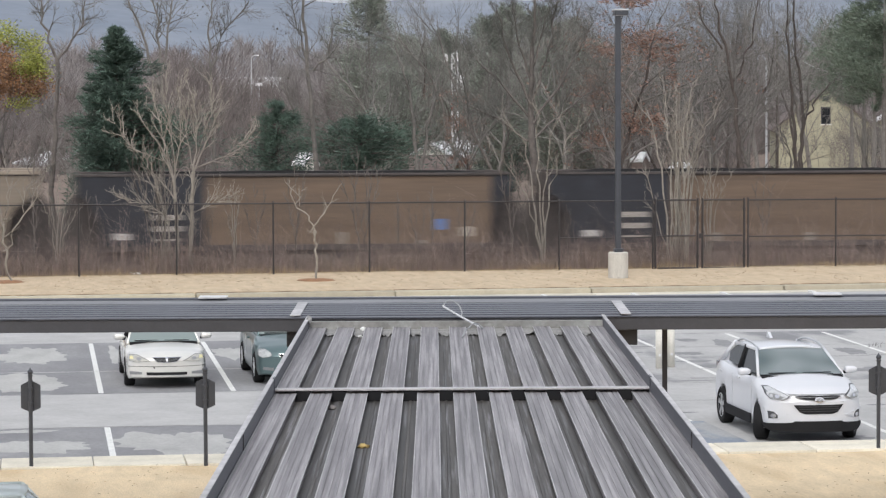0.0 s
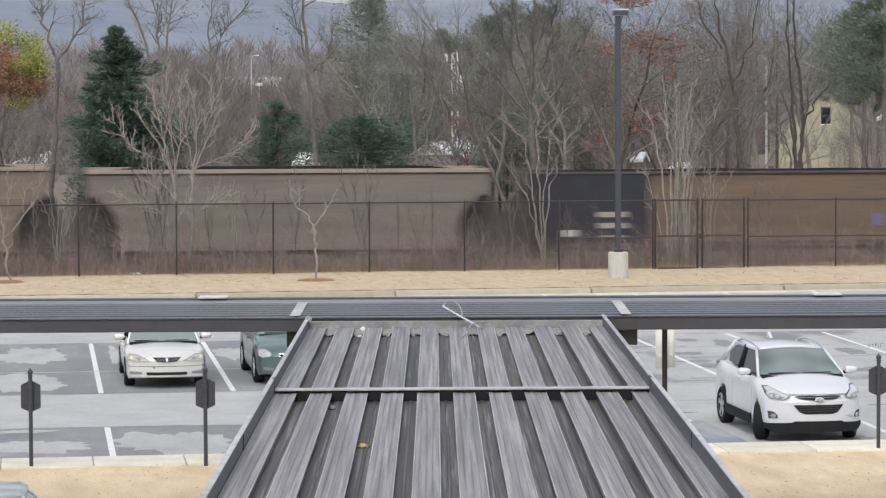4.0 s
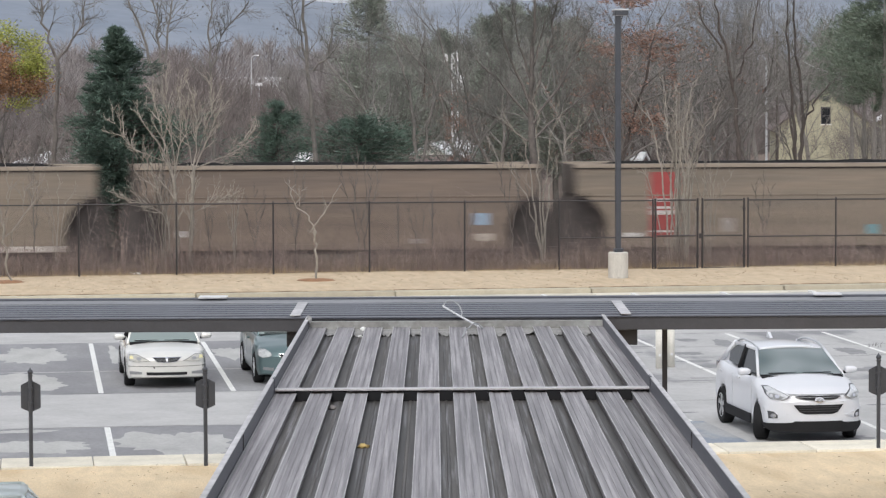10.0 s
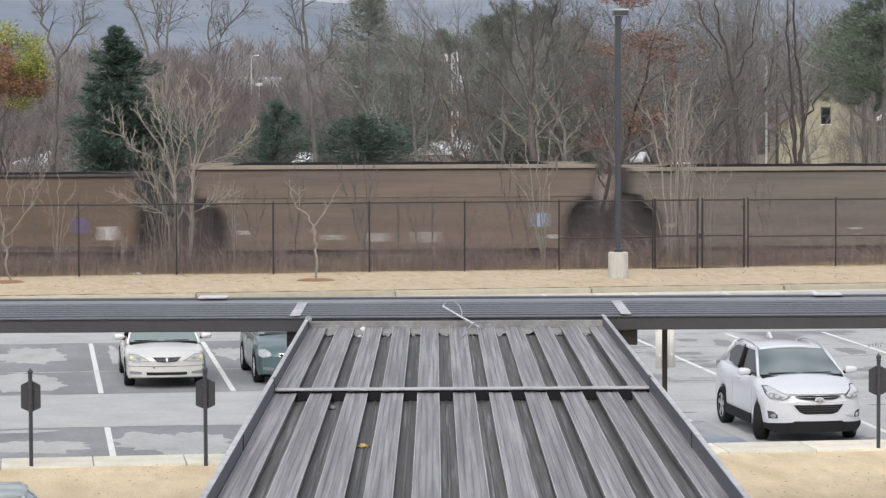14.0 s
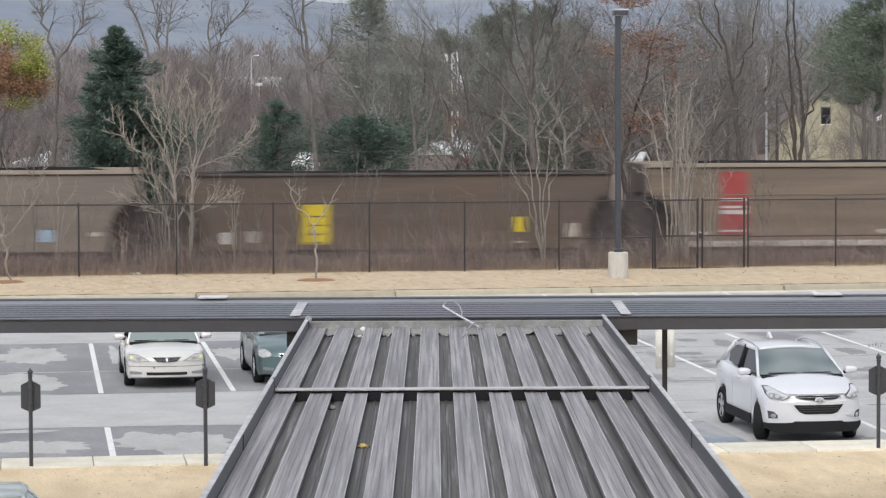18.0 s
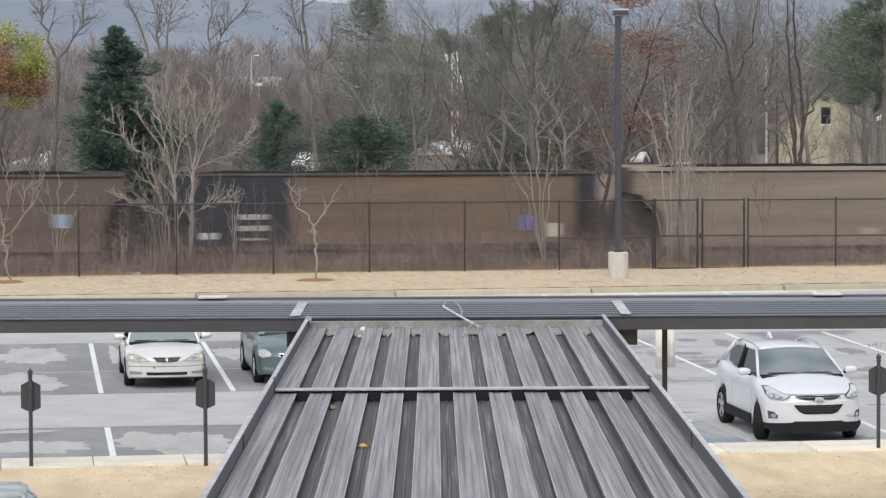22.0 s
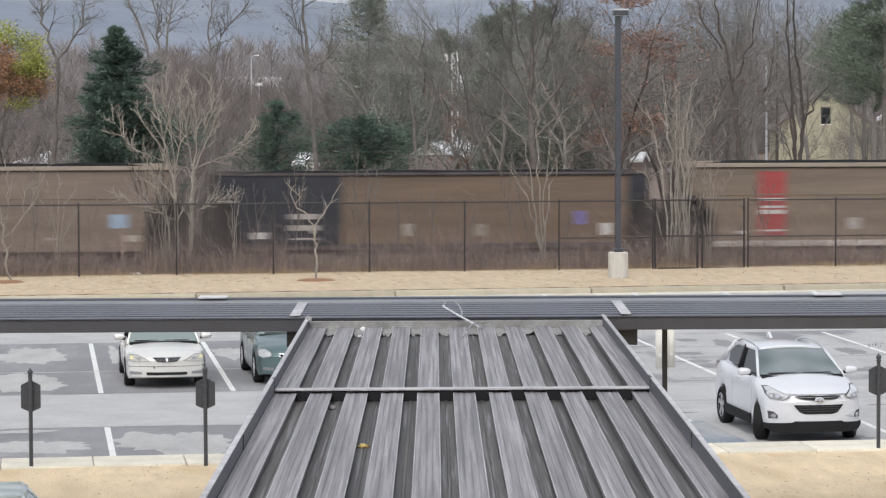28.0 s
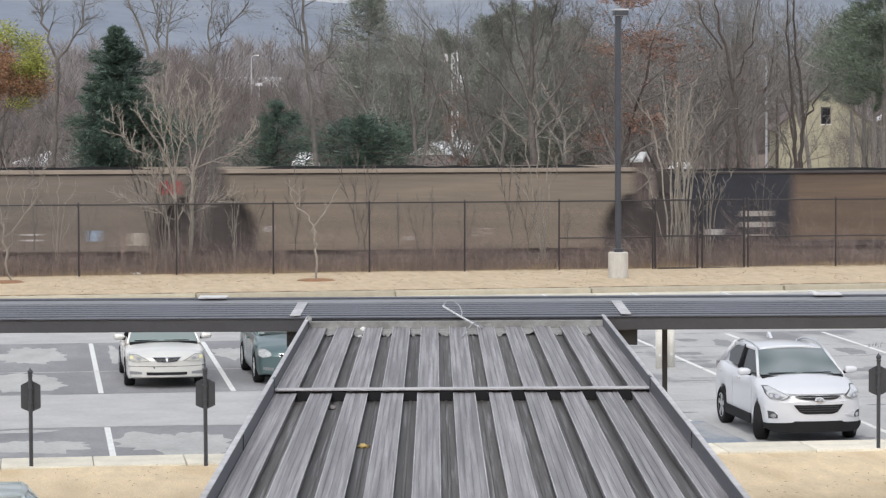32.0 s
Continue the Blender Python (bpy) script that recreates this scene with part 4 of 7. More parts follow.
def wagon(i, kind, length):
    L = round(length, 2)
    w = root("coal_wagon", pose(0, 0, 0), SAY[kind], "train wagon", "wagons of the coal train")
    two = kind in ("two", "umber", "yellow")
    high = i in HIGH
    top = 3.88 if two else (4.18 if high else 4.04)
    hl, HW = L / 2 - 0.70, 1.55
    rec = 0.82 if two else 1.20
    shell = "wagon_pale" if i in FRESH else SHELL[kind]
    # side sheet with the inset, rounded lower ends of a hopper
    out = [(-hl + rec, 1.08), (hl - rec, 1.08)]
    arc = [(0.0, 1.9), (0.12, 2.35), (0.35, 2.7), (0.7, 2.98), (1.0, 3.1)]
    out += [(hl - rec + rec * a, z) for a, z in arc] + [(hl, top), (-hl, top)]
    out += [(-(hl - rec + rec * a), z) for a, z in arc[::-1]]
    for s in (-1, 1):
        shared(("side", L, shell, s, top), "side_sheet", lambda: slab(bmesh.new(), out, "y", s * HW, s * (HW - 0.06)), shell, w)
        shared(("rim", L, kind, s, top), "top_chord", lambda: boxed(-hl - 0.02, hl + 0.02, s * HW - 0.09, s * HW + 0.09, top - (0.08 if two else 0.14), top + 0.01, 0.015), "wagon_iron" if two else ("wagon_white" if kind == "white" else "rim_pale"), w)
        # dark strip that draws the shadow under the top chord
        shared(("angle", L, s, top), "chord_angle", lambda: boxed(-hl, hl, s * HW - 0.03, s * HW + 0.03, top - (0.12 if two else 0.19), top - (0.08 if two else 0.14)), "wagon_iron", w)
        if high:
            shared(("ledge", L, kind, s), "side_ledge", lambda: boxed(-hl + 0.1, hl - 0.1, s * HW - 0.025, s * HW + 0.025, 2.97, 3.02, 0.01), shell, w)
        shared(("sill", L, kind, shell, s), "side_sill", lambda: boxed(-hl + rec, hl - rec, s * HW - 0.05, s * HW + 0.05, 1.03, 1.25, 0.015), "sill_white" if kind == "sill" else ("wagon_iron" if kind == "two" else shell), w)
        shared(("bolster", L, two, s), "frame_sill", lambda: boxed(-hl, hl, s * 1.28 - 0.06, s * 1.28 + 0.06, 0.86, 1.06, 0.01), "wagon_iron", w)
        for k in range(9):
            x = -hl + rec + 0.35 + (2 * (hl - rec) - 0.7) * k / 8
            shared(("post", two, kind, shell, s), "side_post", lambda: boxed(-0.035, 0.035, s * HW - 0.012, s * HW + 0.012, 1.16, 3.0), shell, w, pose(x, 0, 0))
    shared(("floor", L, two), "hopper_floor", lambda: slab(bmesh.new(), [(-hl + 0.1, 3.2), (-hl + rec + 1.6, 1.2), (-1.8, 0.5), (-0.9, 1.2), (0.9, 1.2), (1.8, 0.5), (hl - rec - 1.6, 1.2), (hl - 0.1, 3.2), (hl - 0.1, 3.4), (-hl + 0.1, 3.4)], "y", -HW + 0.08, HW - 0.08), "wagon_iron", w)
    for s in (-1, 1):
        shared(("end", L, kind, s, top), "end_sheet", lambda: boxed(s * hl - 0.04, s * hl + 0.04, -HW + 0.05, HW - 0.05, 3.05, top - 0.02, 0.01), "wagon_end", w)
        shared(("endsill", L, two, s), "end_sill", lambda: boxed(s * hl - 0.12, s * hl + 0.12, -1.45, 1.45, 0.9, 1.2, 0.02), "wagon_iron", w)
        shared(("coupler", s, L), "coupler", lambda: boxed(min(s * (hl + 0.1), s * L / 2), max(s * (hl + 0.1), s * L / 2), -0.12, 0.12, 0.78, 1.0, 0.02), "wagon_iron", w)
        ld = shared(("ladder", L, s, top), "ladder", lambda: box(boxed(s * hl - 0.03, s * hl + 0.03, -HW - 0.06, -HW - 0.01, 0.95, top - 0.25), s * (hl - 0.45) - 0.03, s * (hl - 0.45) + 0.03, -HW - 0.06, -HW - 0.01, 0.95, 3.1), "wagon_iron", w)
        for k in range(6):
            shared(("rung", s, L), "rung", lambda: boxed(min(s * hl, s * (hl - 0.45)), max(s * hl, s * (hl - 0.45)), -HW - 0.05, -HW - 0.02, 1.1, 1.13), "wagon_iron", ld, pose(0, 0, 0.36 * k))
        for q in (-0.75, 0.75):
            shared(("web", L, two, s, q), "end_web", lambda: slab(bmesh.new(), [(s * (hl - rec - 0.3), 0.55), (s * (hl + 0.54), 0.55), (s * (hl + 0.54), 2.2), (s * (hl + 0.4), 2.65), (s * (hl + 0.1), 3.05), (s * (hl - 0.1), 3.2), (s * (hl - rec - 0.3), 3.2)], "y", q - 0.03, q + 0.03), "wagon_iron", w)
        for q in (-1, 1):
            shared(("strut", L, s, q, two), "end_strut", lambda: rod(bmesh.new(), (s * (hl - 0.05), q * 1.3, 1.15), (s * (hl - 0.05), q * 1.3, 3.1), 0.06, 0.06, 6), "wagon_iron", w)
        tk = shared(("truck",), "bogie", lambda: boxed(-0.2, 0.2, -1.15, 1.15, 0.45, 0.75, 0.03), "wagon_iron", w, pose(s * (hl - 1.45), 0, 0))
        for q in (-1, 1):
            shared(("frame", q), "side_frame", lambda: slab(bmesh.new(), [(-1.15, 0.38), (-1.15, 0.62), (-0.5, 0.82), (0.5, 0.82), (1.15, 0.62), (1.15, 0.38), (0.8, 0.34), (0.4, 0.22), (-0.4, 0.22), (-0.8, 0.34)], "y", q * 1.12 - 0.07, q * 1.12 + 0.07), "wagon_iron", tk)
        for x in (-0.89, 0.89):
            def axle():
                b = bmesh.new()
                rod(b, (0, -1.0, 0), (0, 1.0, 0), 0.08, 0.08, 10)
                for q in (-1, 1):
                    rod(b, (0, q * 0.70, 0), (0, q * 0.82, 0), 0.43, 0.43, 24)
                    rod(b, (0, q * 0.67, 0), (0, q * 0.70, 0), 0.455, 0.455, 24)
                return b
            shared(("axle",), "wheelset", axle, "wagon_iron", tk, pose(x, 0, 0.43))

    def heap():
        bm = bmesh.new()
        nx, ny = 40, 6
        rows = []
        for a in range(nx + 1):
            x = -hl + 0.06 + (2 * hl - 0.12) * a / nx
            rows.append([bm.verts.new((x, -HW + 0.06 + (2 * HW - 0.12) * b / ny, top - 0.14 + 0.195 * math.sin(math.pi * b / ny) * min(1, 8 * a / nx, 8 * (nx - a) / nx) + 0.07 * noise.noise((x * 0.9, b * 0.9, L)))) for b in range(ny + 1)])
        for a in range(nx):
            for b in range(ny):
                bm.faces.new((rows[a][b], rows[a + 1][b], rows[a + 1][b + 1], rows[a][b + 1]))
        return bm
    shared(("coal", L, top), "coal_load", heap, "coal", w, Matrix.Identity(4), "heaped black coal")

    def mark(name, x, z, wd, ht, colour, proud=0.008):
        """A painted panel, x metres from the tail, z its middle."""
        part(name, boxed(x - L / 2 - wd / 2, x - L / 2 + wd / 2, -HW - proud, -HW - 0.001, z - ht / 2, z + ht / 2), colour, w)

    if kind in ("red", "sill"):
        mark("red_panel", 4.1, 2.64, 1.05, 2.46, "mark_red", 0.018)
        for z, h in ((2.81, 0.11), (2.53, 0.09), (2.34, 0.16), (1.63, 0.07)):
            mark("white_bar", 4.1, z, 0.95, h, "mark_white", 0.024)
    if kind == "two":
        out2 = [(-hl + rec, 1.2), (-hl + 4.7, 1.2), (-hl + 4.7, top - 0.02), (-hl - 0.02, top - 0.02), (-hl - 0.02, 3.1)] + [(-(hl - rec + rec * a), z) for a, z in arc[::-1]]
        shared(("navy", L), "tail_panel", lambda: slab(bmesh.new(), out2, "y", -HW - 0.05, -HW - 0.015), "wagon_navy", w, Matrix.Identity(4), "dark navy painted tail panel")
        part("nose_panel", slab(bmesh.new(), [(hl - 0.75, 1.9), (hl - 0.62, 2.6), (hl - 0.1, 3.05), (hl + 0.02, 3.05), (hl + 0.02, top - 0.02), (hl - 0.75, top - 0.02)], "y", -HW - 0.05, -HW - 0.015), "wagon_navy", w)
        for z in (2.28, 1.86):
            mark("white_bar", 4.0, z, 1.15, 0.2, "mark_grey", 0.058)
        mark("white_bar", 4.0, 1.45, 1.0, 0.08, "mark_grey", 0.058)
        mark("white_plate", 2.35, 1.58, 0.6, 0.24, "mark_white", 0.058)
    if kind == "umber":
        part("tail_panel", slab(bmesh.new(), [(-hl + 0.75, 1.9), (-hl + 0.62, 2.6), (-hl + 0.1, 3.05), (-hl - 0.02, 3.05), (-hl - 0.02, top - 0.1), (-hl + 1.1, top - 0.1), (-hl + 1.1, 1.9)], "y", -HW - 0.05, -HW - 0.015), "wagon_navy", w, "dark navy painted tail end")
    if kind in ("white", "corner"):
        mark("red_corner", 1.32, 3.45, 0.6, 0.72, "mark_red", 0.02)
    if kind == "cornr":
        mark("red_corner", L - 1.35, 3.38, 0.75, 0.5, "mark_red", 0.02)
    for x, z, wd, ht, colour in EXTRA.get(i, []):
        mark("panel", x, z, wd, ht, colour, 0.012)
    if kind == "yellow":
        for z in (2.28, 1.95, 1.62, 1.3):
            mark("dark_bar", 5.75, z, 0.6, 0.05, "wagon_umber", 0.018)
    return w


WAGONS = []
for i, kind in enumerate(KINDS):
    t0, t1 = COUPLINGS[i], COUPLINGS[i + 1]
    WAGONS.append((wagon(i, kind, (t1 - t0) * SPEED), (t0 + t1) / 2))

# ---- trees ----


def tube(V, F, pts, radii, n):
    base = len(V)
    for k, (p, r) in enumerate(zip(pts, radii)):
        d = (pts[min(k + 1, len(pts) - 1)] - pts[max(k - 1, 0)]).normalized()
        a = d.orthogonal().normalized() if abs(d.z) > 0.95 else d.cross(Vector((0, 0, 1))).normalized()
        b = d.cross(a)
        for j in range(n):
            t = 2 * math.pi * j / n
            V.append(p + a * (r * math.cos(t)) + b * (r * math.sin(t)))
    for k in range(len(pts) - 1):
        for j in range(n):
            q = base + k * n
            F.append((q + j, q + (j + 1) % n, q + n + (j + 1) % n, q + n + j))


def grow(seed, height, r0, counts, spread=0.75, up=0.25, first=0.3, stems=1, ratio=0.55, wob=0.16, stem_lean=0.25, paths=None, shoot=2.6, bend=0.05):
    """Wood of a bare tree: (trunk mesh data, branch mesh data). counts: shoots on each level."""
    rng = random.Random(seed)
    trunk, twigs = ([], []), ([], [])
    tips = []

    def limb(p, d, length, r, level):
        segs = (8, 5, 4, 3, 2)[min(level, 4)]
        pts, radii = [p.copy()], [r]
        for k in range(segs):
            kick = Vector((rng.gauss(0, 1), rng.gauss(0, 1), rng.gauss(0, 1))) * wob
            d = (d + kick + Vector((0, 0, up * (0.25 if level == 0 else 0.6)))).normalized()
            p = p + d * (length / segs)
            pts.append(p.copy())
            radii.append(max(r * (1 - 0.80 * (k + 1) / segs), 0.0035))
        V, F = trunk if level == 0 else twigs
        tube(V, F, pts, radii, (7, 5, 4, 3, 3)[min(level, 4)])
        if level >= len(counts):
            tips.append(pts[-1])
            return
        spawn(pts, radii, length, level)

    def spawn(pts, radii, length, level):
        segs = len(pts) - 1
        lo = first if level == 0 else 0.2
        for c in range(counts[level]):
            t = lo + (1 - lo) * (c + rng.random()) / counts[level]
            f = min(t * segs, segs - 0.001)
            k = int(f)
            q = pts[k].lerp(pts[k + 1], f - k)
            dd = (pts[k + 1] - pts[k]).normalized()
            az = rng.random() * 2 * math.pi
            o = dd.orthogonal().normalized()
            o.rotate(Matrix.Rotation(az, 3, dd))
            a = spread * (0.7 + 0.6 * rng.random())
            nd = (dd * math.cos(a) + o * math.sin(a)).normalized()
            ln = length * ratio * (1.15 - 0.55 * t) * (0.7 + 0.6 * rng.random())
            limb(q, nd, ln, max((radii[k] * 0.62), 0.004), level + 1)

    for path in paths or ():
        pts, radii = [], []
        for (x0, z0, ra), (x1, z1, rb) in zip(path, path[1:]):
            for k in range(4):
                t = k / 4
                pts.append(Vector((x0 + (x1 - x0) * t + rng.gauss(0, bend), rng.gauss(0, bend), z0 + (z1 - z0) * t)))
                radii.append((ra + (rb - ra) * t) * 0.78)
        pts.append(Vector((path[-1][0], 0, path[-1][1])))
        radii.append(path[-1][2])
        tube(*trunk, pts, radii, 7)
        spawn(pts, [min(max(r, 0.03), 0.048) for r in radii], shoot, 0)
    for s in range(0 if paths else stems):
        az = rng.random() * 6.28
        lean = stem_lean if stems > 1 else 0.04
        limb(Vector((0.12 * math.cos(az) * (stems > 1), 0.12 * math.sin(az) * (stems > 1), -0.3)), Vector((lean * math.cos(az), lean * math.sin(az), 1)).normalized(), height * (0.8 + 0.2 * rng.random() if s else 1.0), r0 * (0.8 + 0.3 * rng.random()), 0)
    return trunk, twigs, tips


def leaves_at(spots, count, size, spread, seed, flat=0.4):
    """Small leaf blades scattered about the given spots."""
    rng = random.Random(seed)
    V, F = [], []
    for p in spots:
        for k in range(count):
            c = Vector(p) + Vector((rng.gauss(0, spread), rng.gauss(0, spread), rng.gauss(0, spread * 0.7)))
            a = Vector((rng.gauss(0, 1), rng.gauss(0, 1), rng.gauss(0, flat))).normalized() * size * (0.6 + 0.8 * rng.random())
            b = a.cross(Vector((rng.gauss(0, 1), rng.gauss(0, 1), rng.gauss(0, 1)))).normalized() * size * 0.45
            i = len(V)
            V += [c - a, c + b, c + a, c - b]
            F.append((i, i + 1, i + 2, i + 3))
    return V, F


def bare_tree(name, seed, height, r0, counts, bark, twig, label, group="", leaf=None, **kw):
    t = root(name, pose(0, 0, 0), label, "tree", group)
    trunk, twigs, tips = grow(seed, height, r0, counts, **kw)
    smooth(raw("trunk", *trunk, bark, t))
    raw("crown", *twigs, twig, t)
    if leaf:
        material, share, count, size, spread = leaf
        rng = random.Random(seed + 5)
        raw("foliage", *leaves_at([p for p in tips if rng.random() < share], count, size, spread, seed), material, t)
    return t


def put(t, x, y, z=-1.3, s=1.0, rz=0.0, sz=None):
    return copy_thing(t, pose(x, y, z, 0, 0, rz) @ Matrix.Diagonal((s, s, sz or s, 1)))


def stand_at(t, x, y, z=-1.3, s=1.0, rz=0.0, sz=None):
    t.matrix_basis = pose(x, y, z, 0, 0, rz) @ Matrix.Diagonal((s, s, sz or s, 1))
    return t


def conifer(name, seed, height, width, material, label, n=2600, size=0.16, taper=0.85, trunk="bark_dark", low=0.05, rough=0.35, form=None, per=22, slim=0.20, fluff=1.0):
    """An evergreen: trunk and a ragged crown of needle sprays on drooping boughs."""
    rng = random.Random(seed)
    t = root(name, pose(0, 0, 0), label, "tree")
    bm = bmesh.new()
    rod(bm, (0, 0, -0.4), (0, 0, height * 0.95), 0.16 * height / 9, 0.02, 8)
    part("trunk", bm, trunk, t)
    V, F = [], []
    boughs = ([], [])
    for k in range(n // per):
        h = low + (1 - low) * (rng.random() ** 0.85 if form else 1 - math.sqrt(rng.random()) * 0.999)
        az = rng.random() * 6.283
        prof = (float(np.interp(h, *zip(*form))) if form else (1 - h) ** taper) * (1 + rough * noise.noise((math.cos(az) * 1.4, math.sin(az) * 1.4, h * 7 + seed)) * 1.6)
        reach = width / 2 * max(prof, 0.05) * (0.75 + 0.35 * rng.random())
        p0 = Vector((0, 0, h * height))
        p1 = p0 + Vector((math.cos(az) * reach, math.sin(az) * reach, reach * (0.25 - 0.3 * rng.random())))
        tube(*boughs, [p0, p1], [0.02, 0.006], 3)
        for j in range(per):
            f = 0.25 + 0.8 * rng.random()
            c = p0.lerp(p1, f) + Vector((rng.gauss(0, 1), rng.gauss(0, 1), rng.gauss(0, 1))) * (0.05 * height / 9 + 0.10 * reach) * fluff
            a = (Vector((math.cos(az), math.sin(az), 0.5)) + Vector((rng.gauss(0, 0.6), rng.gauss(0, 0.6), rng.gauss(0, 0.6)))).normalized() * size * (0.6 + 0.9 * rng.random())
            b = a.cross(Vector((rng.gauss(0, 1), rng.gauss(0, 1), rng.gauss(0, 1)))).normalized() * size * slim
            i = len(V)
            V += [c - a * 0.6, c + b, c + a, c - b]
            F.append((i, i + 1, i + 2, i + 3))
    raw("bough_wood", *boughs, trunk, t)
    raw("crown", V, F, material, t)
    return t


def at_px(x, y_world):
    """Where the sight line of a picture column meets a line along the tracks, far off."""
    a = radians(HEADING) + math.atan((x - 784) / 5400)
    return y_world * math.tan(a)


# saplings between fence and track
SAPLING_PLAN = [[(-0.19, -0.23, 0.090), (-0.19, 1.4, 0.084), (-0.25, 3.13, 0.072), (-0.61, 4.05, 0.033), (-1.57, 5.43, 0.010)], [(-0.25, 3.13, 0.035), (0.0, 4.66, 0.018), (-0.08, 6.2, 0.007)], [(0.25, -0.23, 0.099), (0.31, 1.4, 0.090), (0.38, 3.32, 0.075)], [(0.38, 3.32, 0.039), (0.92, 4.47, 0.019), (1.27, 5.43, 0.007)], [(0.38, 3.41, 0.035), (1.5, 3.86, 0.016), (2.46, 4.7, 0.007)], [(-0.42, 3.61, 0.021), (-1.57, 4.09, 0.014), (-2.34, 5.14, 0.006)], [(0.38, 3.28, 0.039), (0.58, 4.76, 0.019), (0.35, 6.01, 0.007)], [(-0.25, 3.22, 0.029), (-0.71, 4.85, 0.015), (-0.96, 6.1, 0.006)], [(0.4, 3.47, 0.029), (1.0, 5.24, 0.015), (1.07, 6.29, 0.006)], [(-0.21, 3.32, 0.029), (-0.42, 5.05, 0.015), (-0.5, 6.39, 0.006)], [(0.38, 3.32, 0.029), (0.15, 4.85, 0.015), (0.08, 6.39, 0.006)], [(-0.33, -0.14, 0.039), (-0.5, 1.78, 0.029), (-1.0, 3.32, 0.015), (-1.67, 4.28, 0.006)],
                [(0.3, 1.9, 0.018), (0.9, 2.2, 0.011), (1.6, 2.5, 0.006)], [(-0.2, 1.7, 0.018), (-1.0, 2.1, 0.011), (-1.9, 2.5, 0.006)]]
sap_a = bare_tree("bare_tree", 3, 0, 0, (10, 5, 4), "bark_pale", "bark_pale", "pale leafless spreading tree behind the fence", "trackside saplings", spread=0.5, up=0.2, first=0.25, ratio=0.5, paths=SAPLING_PLAN, shoot=1.75, bend=0.02)
stand_at(sap_a, at_px(322, 102.6), 102.6, 0.0)
FAN_PLAN = [[(0.0, -0.19, 0.045), (-0.25, 2.33, 0.035), (-0.64, 4.26, 0.025), (-1.51, 5.42, 0.012)], [(0.0, -0.19, 0.04), (-0.04, 2.71, 0.033), (-0.15, 4.65, 0.022), (-0.25, 6.0, 0.01)], [(0.04, -0.19, 0.04), (0.15, 2.52, 0.032), (0.33, 4.26, 0.02), (0.58, 5.52, 0.01)], [(0.04, 0.01, 0.04), (0.33, 2.71, 0.03), (0.91, 4.26, 0.02), (1.72, 5.57, 0.01)], [(-0.04, 0.59, 0.03), (-0.39, 2.13, 0.025), (-1.03, 3.29, 0.016), (-1.8, 4.03, 0.01)]]
FAN_PLAN_TALL = [[(-0.13, -0.15, 0.045), (-0.38, 3.31, 0.035), (-0.81, 4.85, 0.025), (-1.42, 5.85, 0.012)], [(-0.04, -0.15, 0.04), (-0.12, 3.31, 0.033), (-0.23, 5.23, 0.022), (-0.38, 6.48, 0.01)], [(0.06, -0.15, 0.045), (0.19, 3.31, 0.034), (0.46, 4.85, 0.022), (0.69, 6.23, 0.01)], [(0.12, -0.15, 0.04), (0.46, 3.12, 0.03), (1.04, 4.47, 0.02), (1.73, 5.43, 0.01)], [(0.0, -0.15, 0.04), (0.08, 2.93, 0.03), (0.15, 4.85, 0.02), (0.08, 6.29, 0.01)], [(-0.08, 0.04, 0.03), (-0.62, 1.97, 0.022), (-1.1, 3.31, 0.012)]]
sap_b = bare_tree("bare_tree", 11, 0, 0, (6, 4, 3), "bark_pale", "bark_pale", "slim leafless multi-stemmed tree behind the fence", "trackside saplings", spread=0.5, up=0.2, first=0.35, ratio=0.5, paths=FAN_PLAN, shoot=1.4)
stand_at(sap_b, at_px(958, 103.4), 103.4, 0.0)
sap_c = bare_tree("bare_tree", 12, 0, 0, (6, 4, 3), "bark_pale", "bark_pale", "slim leafless multi-stemmed tree behind the fence", "trackside saplings", spread=0.5, up=0.2, first=0.35, ratio=0.5, paths=FAN_PLAN_TALL, shoot=1.4)
stand_at(sap_c, at_px(1192, 102.8), 102.8, 0.0)
put(sap_c, at_px(1208, 103.2), 103.2, 0.0, 0.96, 165)
put(sap_c, at_px(1216, 102.4), 102.4, 0.0, 0.84, 60)
put(sap_c, at_px(1199, 103.6), 103.6, 0.0, 0.9, 250)
put(sap_b, at_px(415, 102.9), 102.9, -0.1, 0.5, 70)
put(sap_b, at_px(100, 103.2), 103.2, -0.1, 0.55, 210)
put(sap_c, at_px(1255, 104.5), 104.5, -0.1, 0.6, 15)
put(sap_c, at_px(290, 103.6), 103.6, -0.1, 0.6, 40)
SPRIG_PLAN = [[(0.0, -0.2, 0.032), (0.05, 1.1, 0.028), (-0.12, 2.0, 0.022), (0.0, 3.2, 0.014), (0.14, 4.1, 0.008)], [(-0.1, 1.9, 0.018), (-0.42, 2.8, 0.012), (-0.5, 3.7, 0.007)], [(0.03, 1.2, 0.018), (0.4, 2.2, 0.013), (0.55, 3.5, 0.007)]]
sap_d = bare_tree("bare_tree", 15, 0, 0, (6, 4), "bark_mid", "bark_mid", "thin dark leafless sapling behind the fence", "trackside saplings", spread=0.5, up=0.12, first=0.25, ratio=0.5, paths=SPRIG_PLAN, shoot=1.25, wob=0.06, bend=0.012)
stand_at(sap_d, at_px(631, 103.0), 103.0, -0.1)
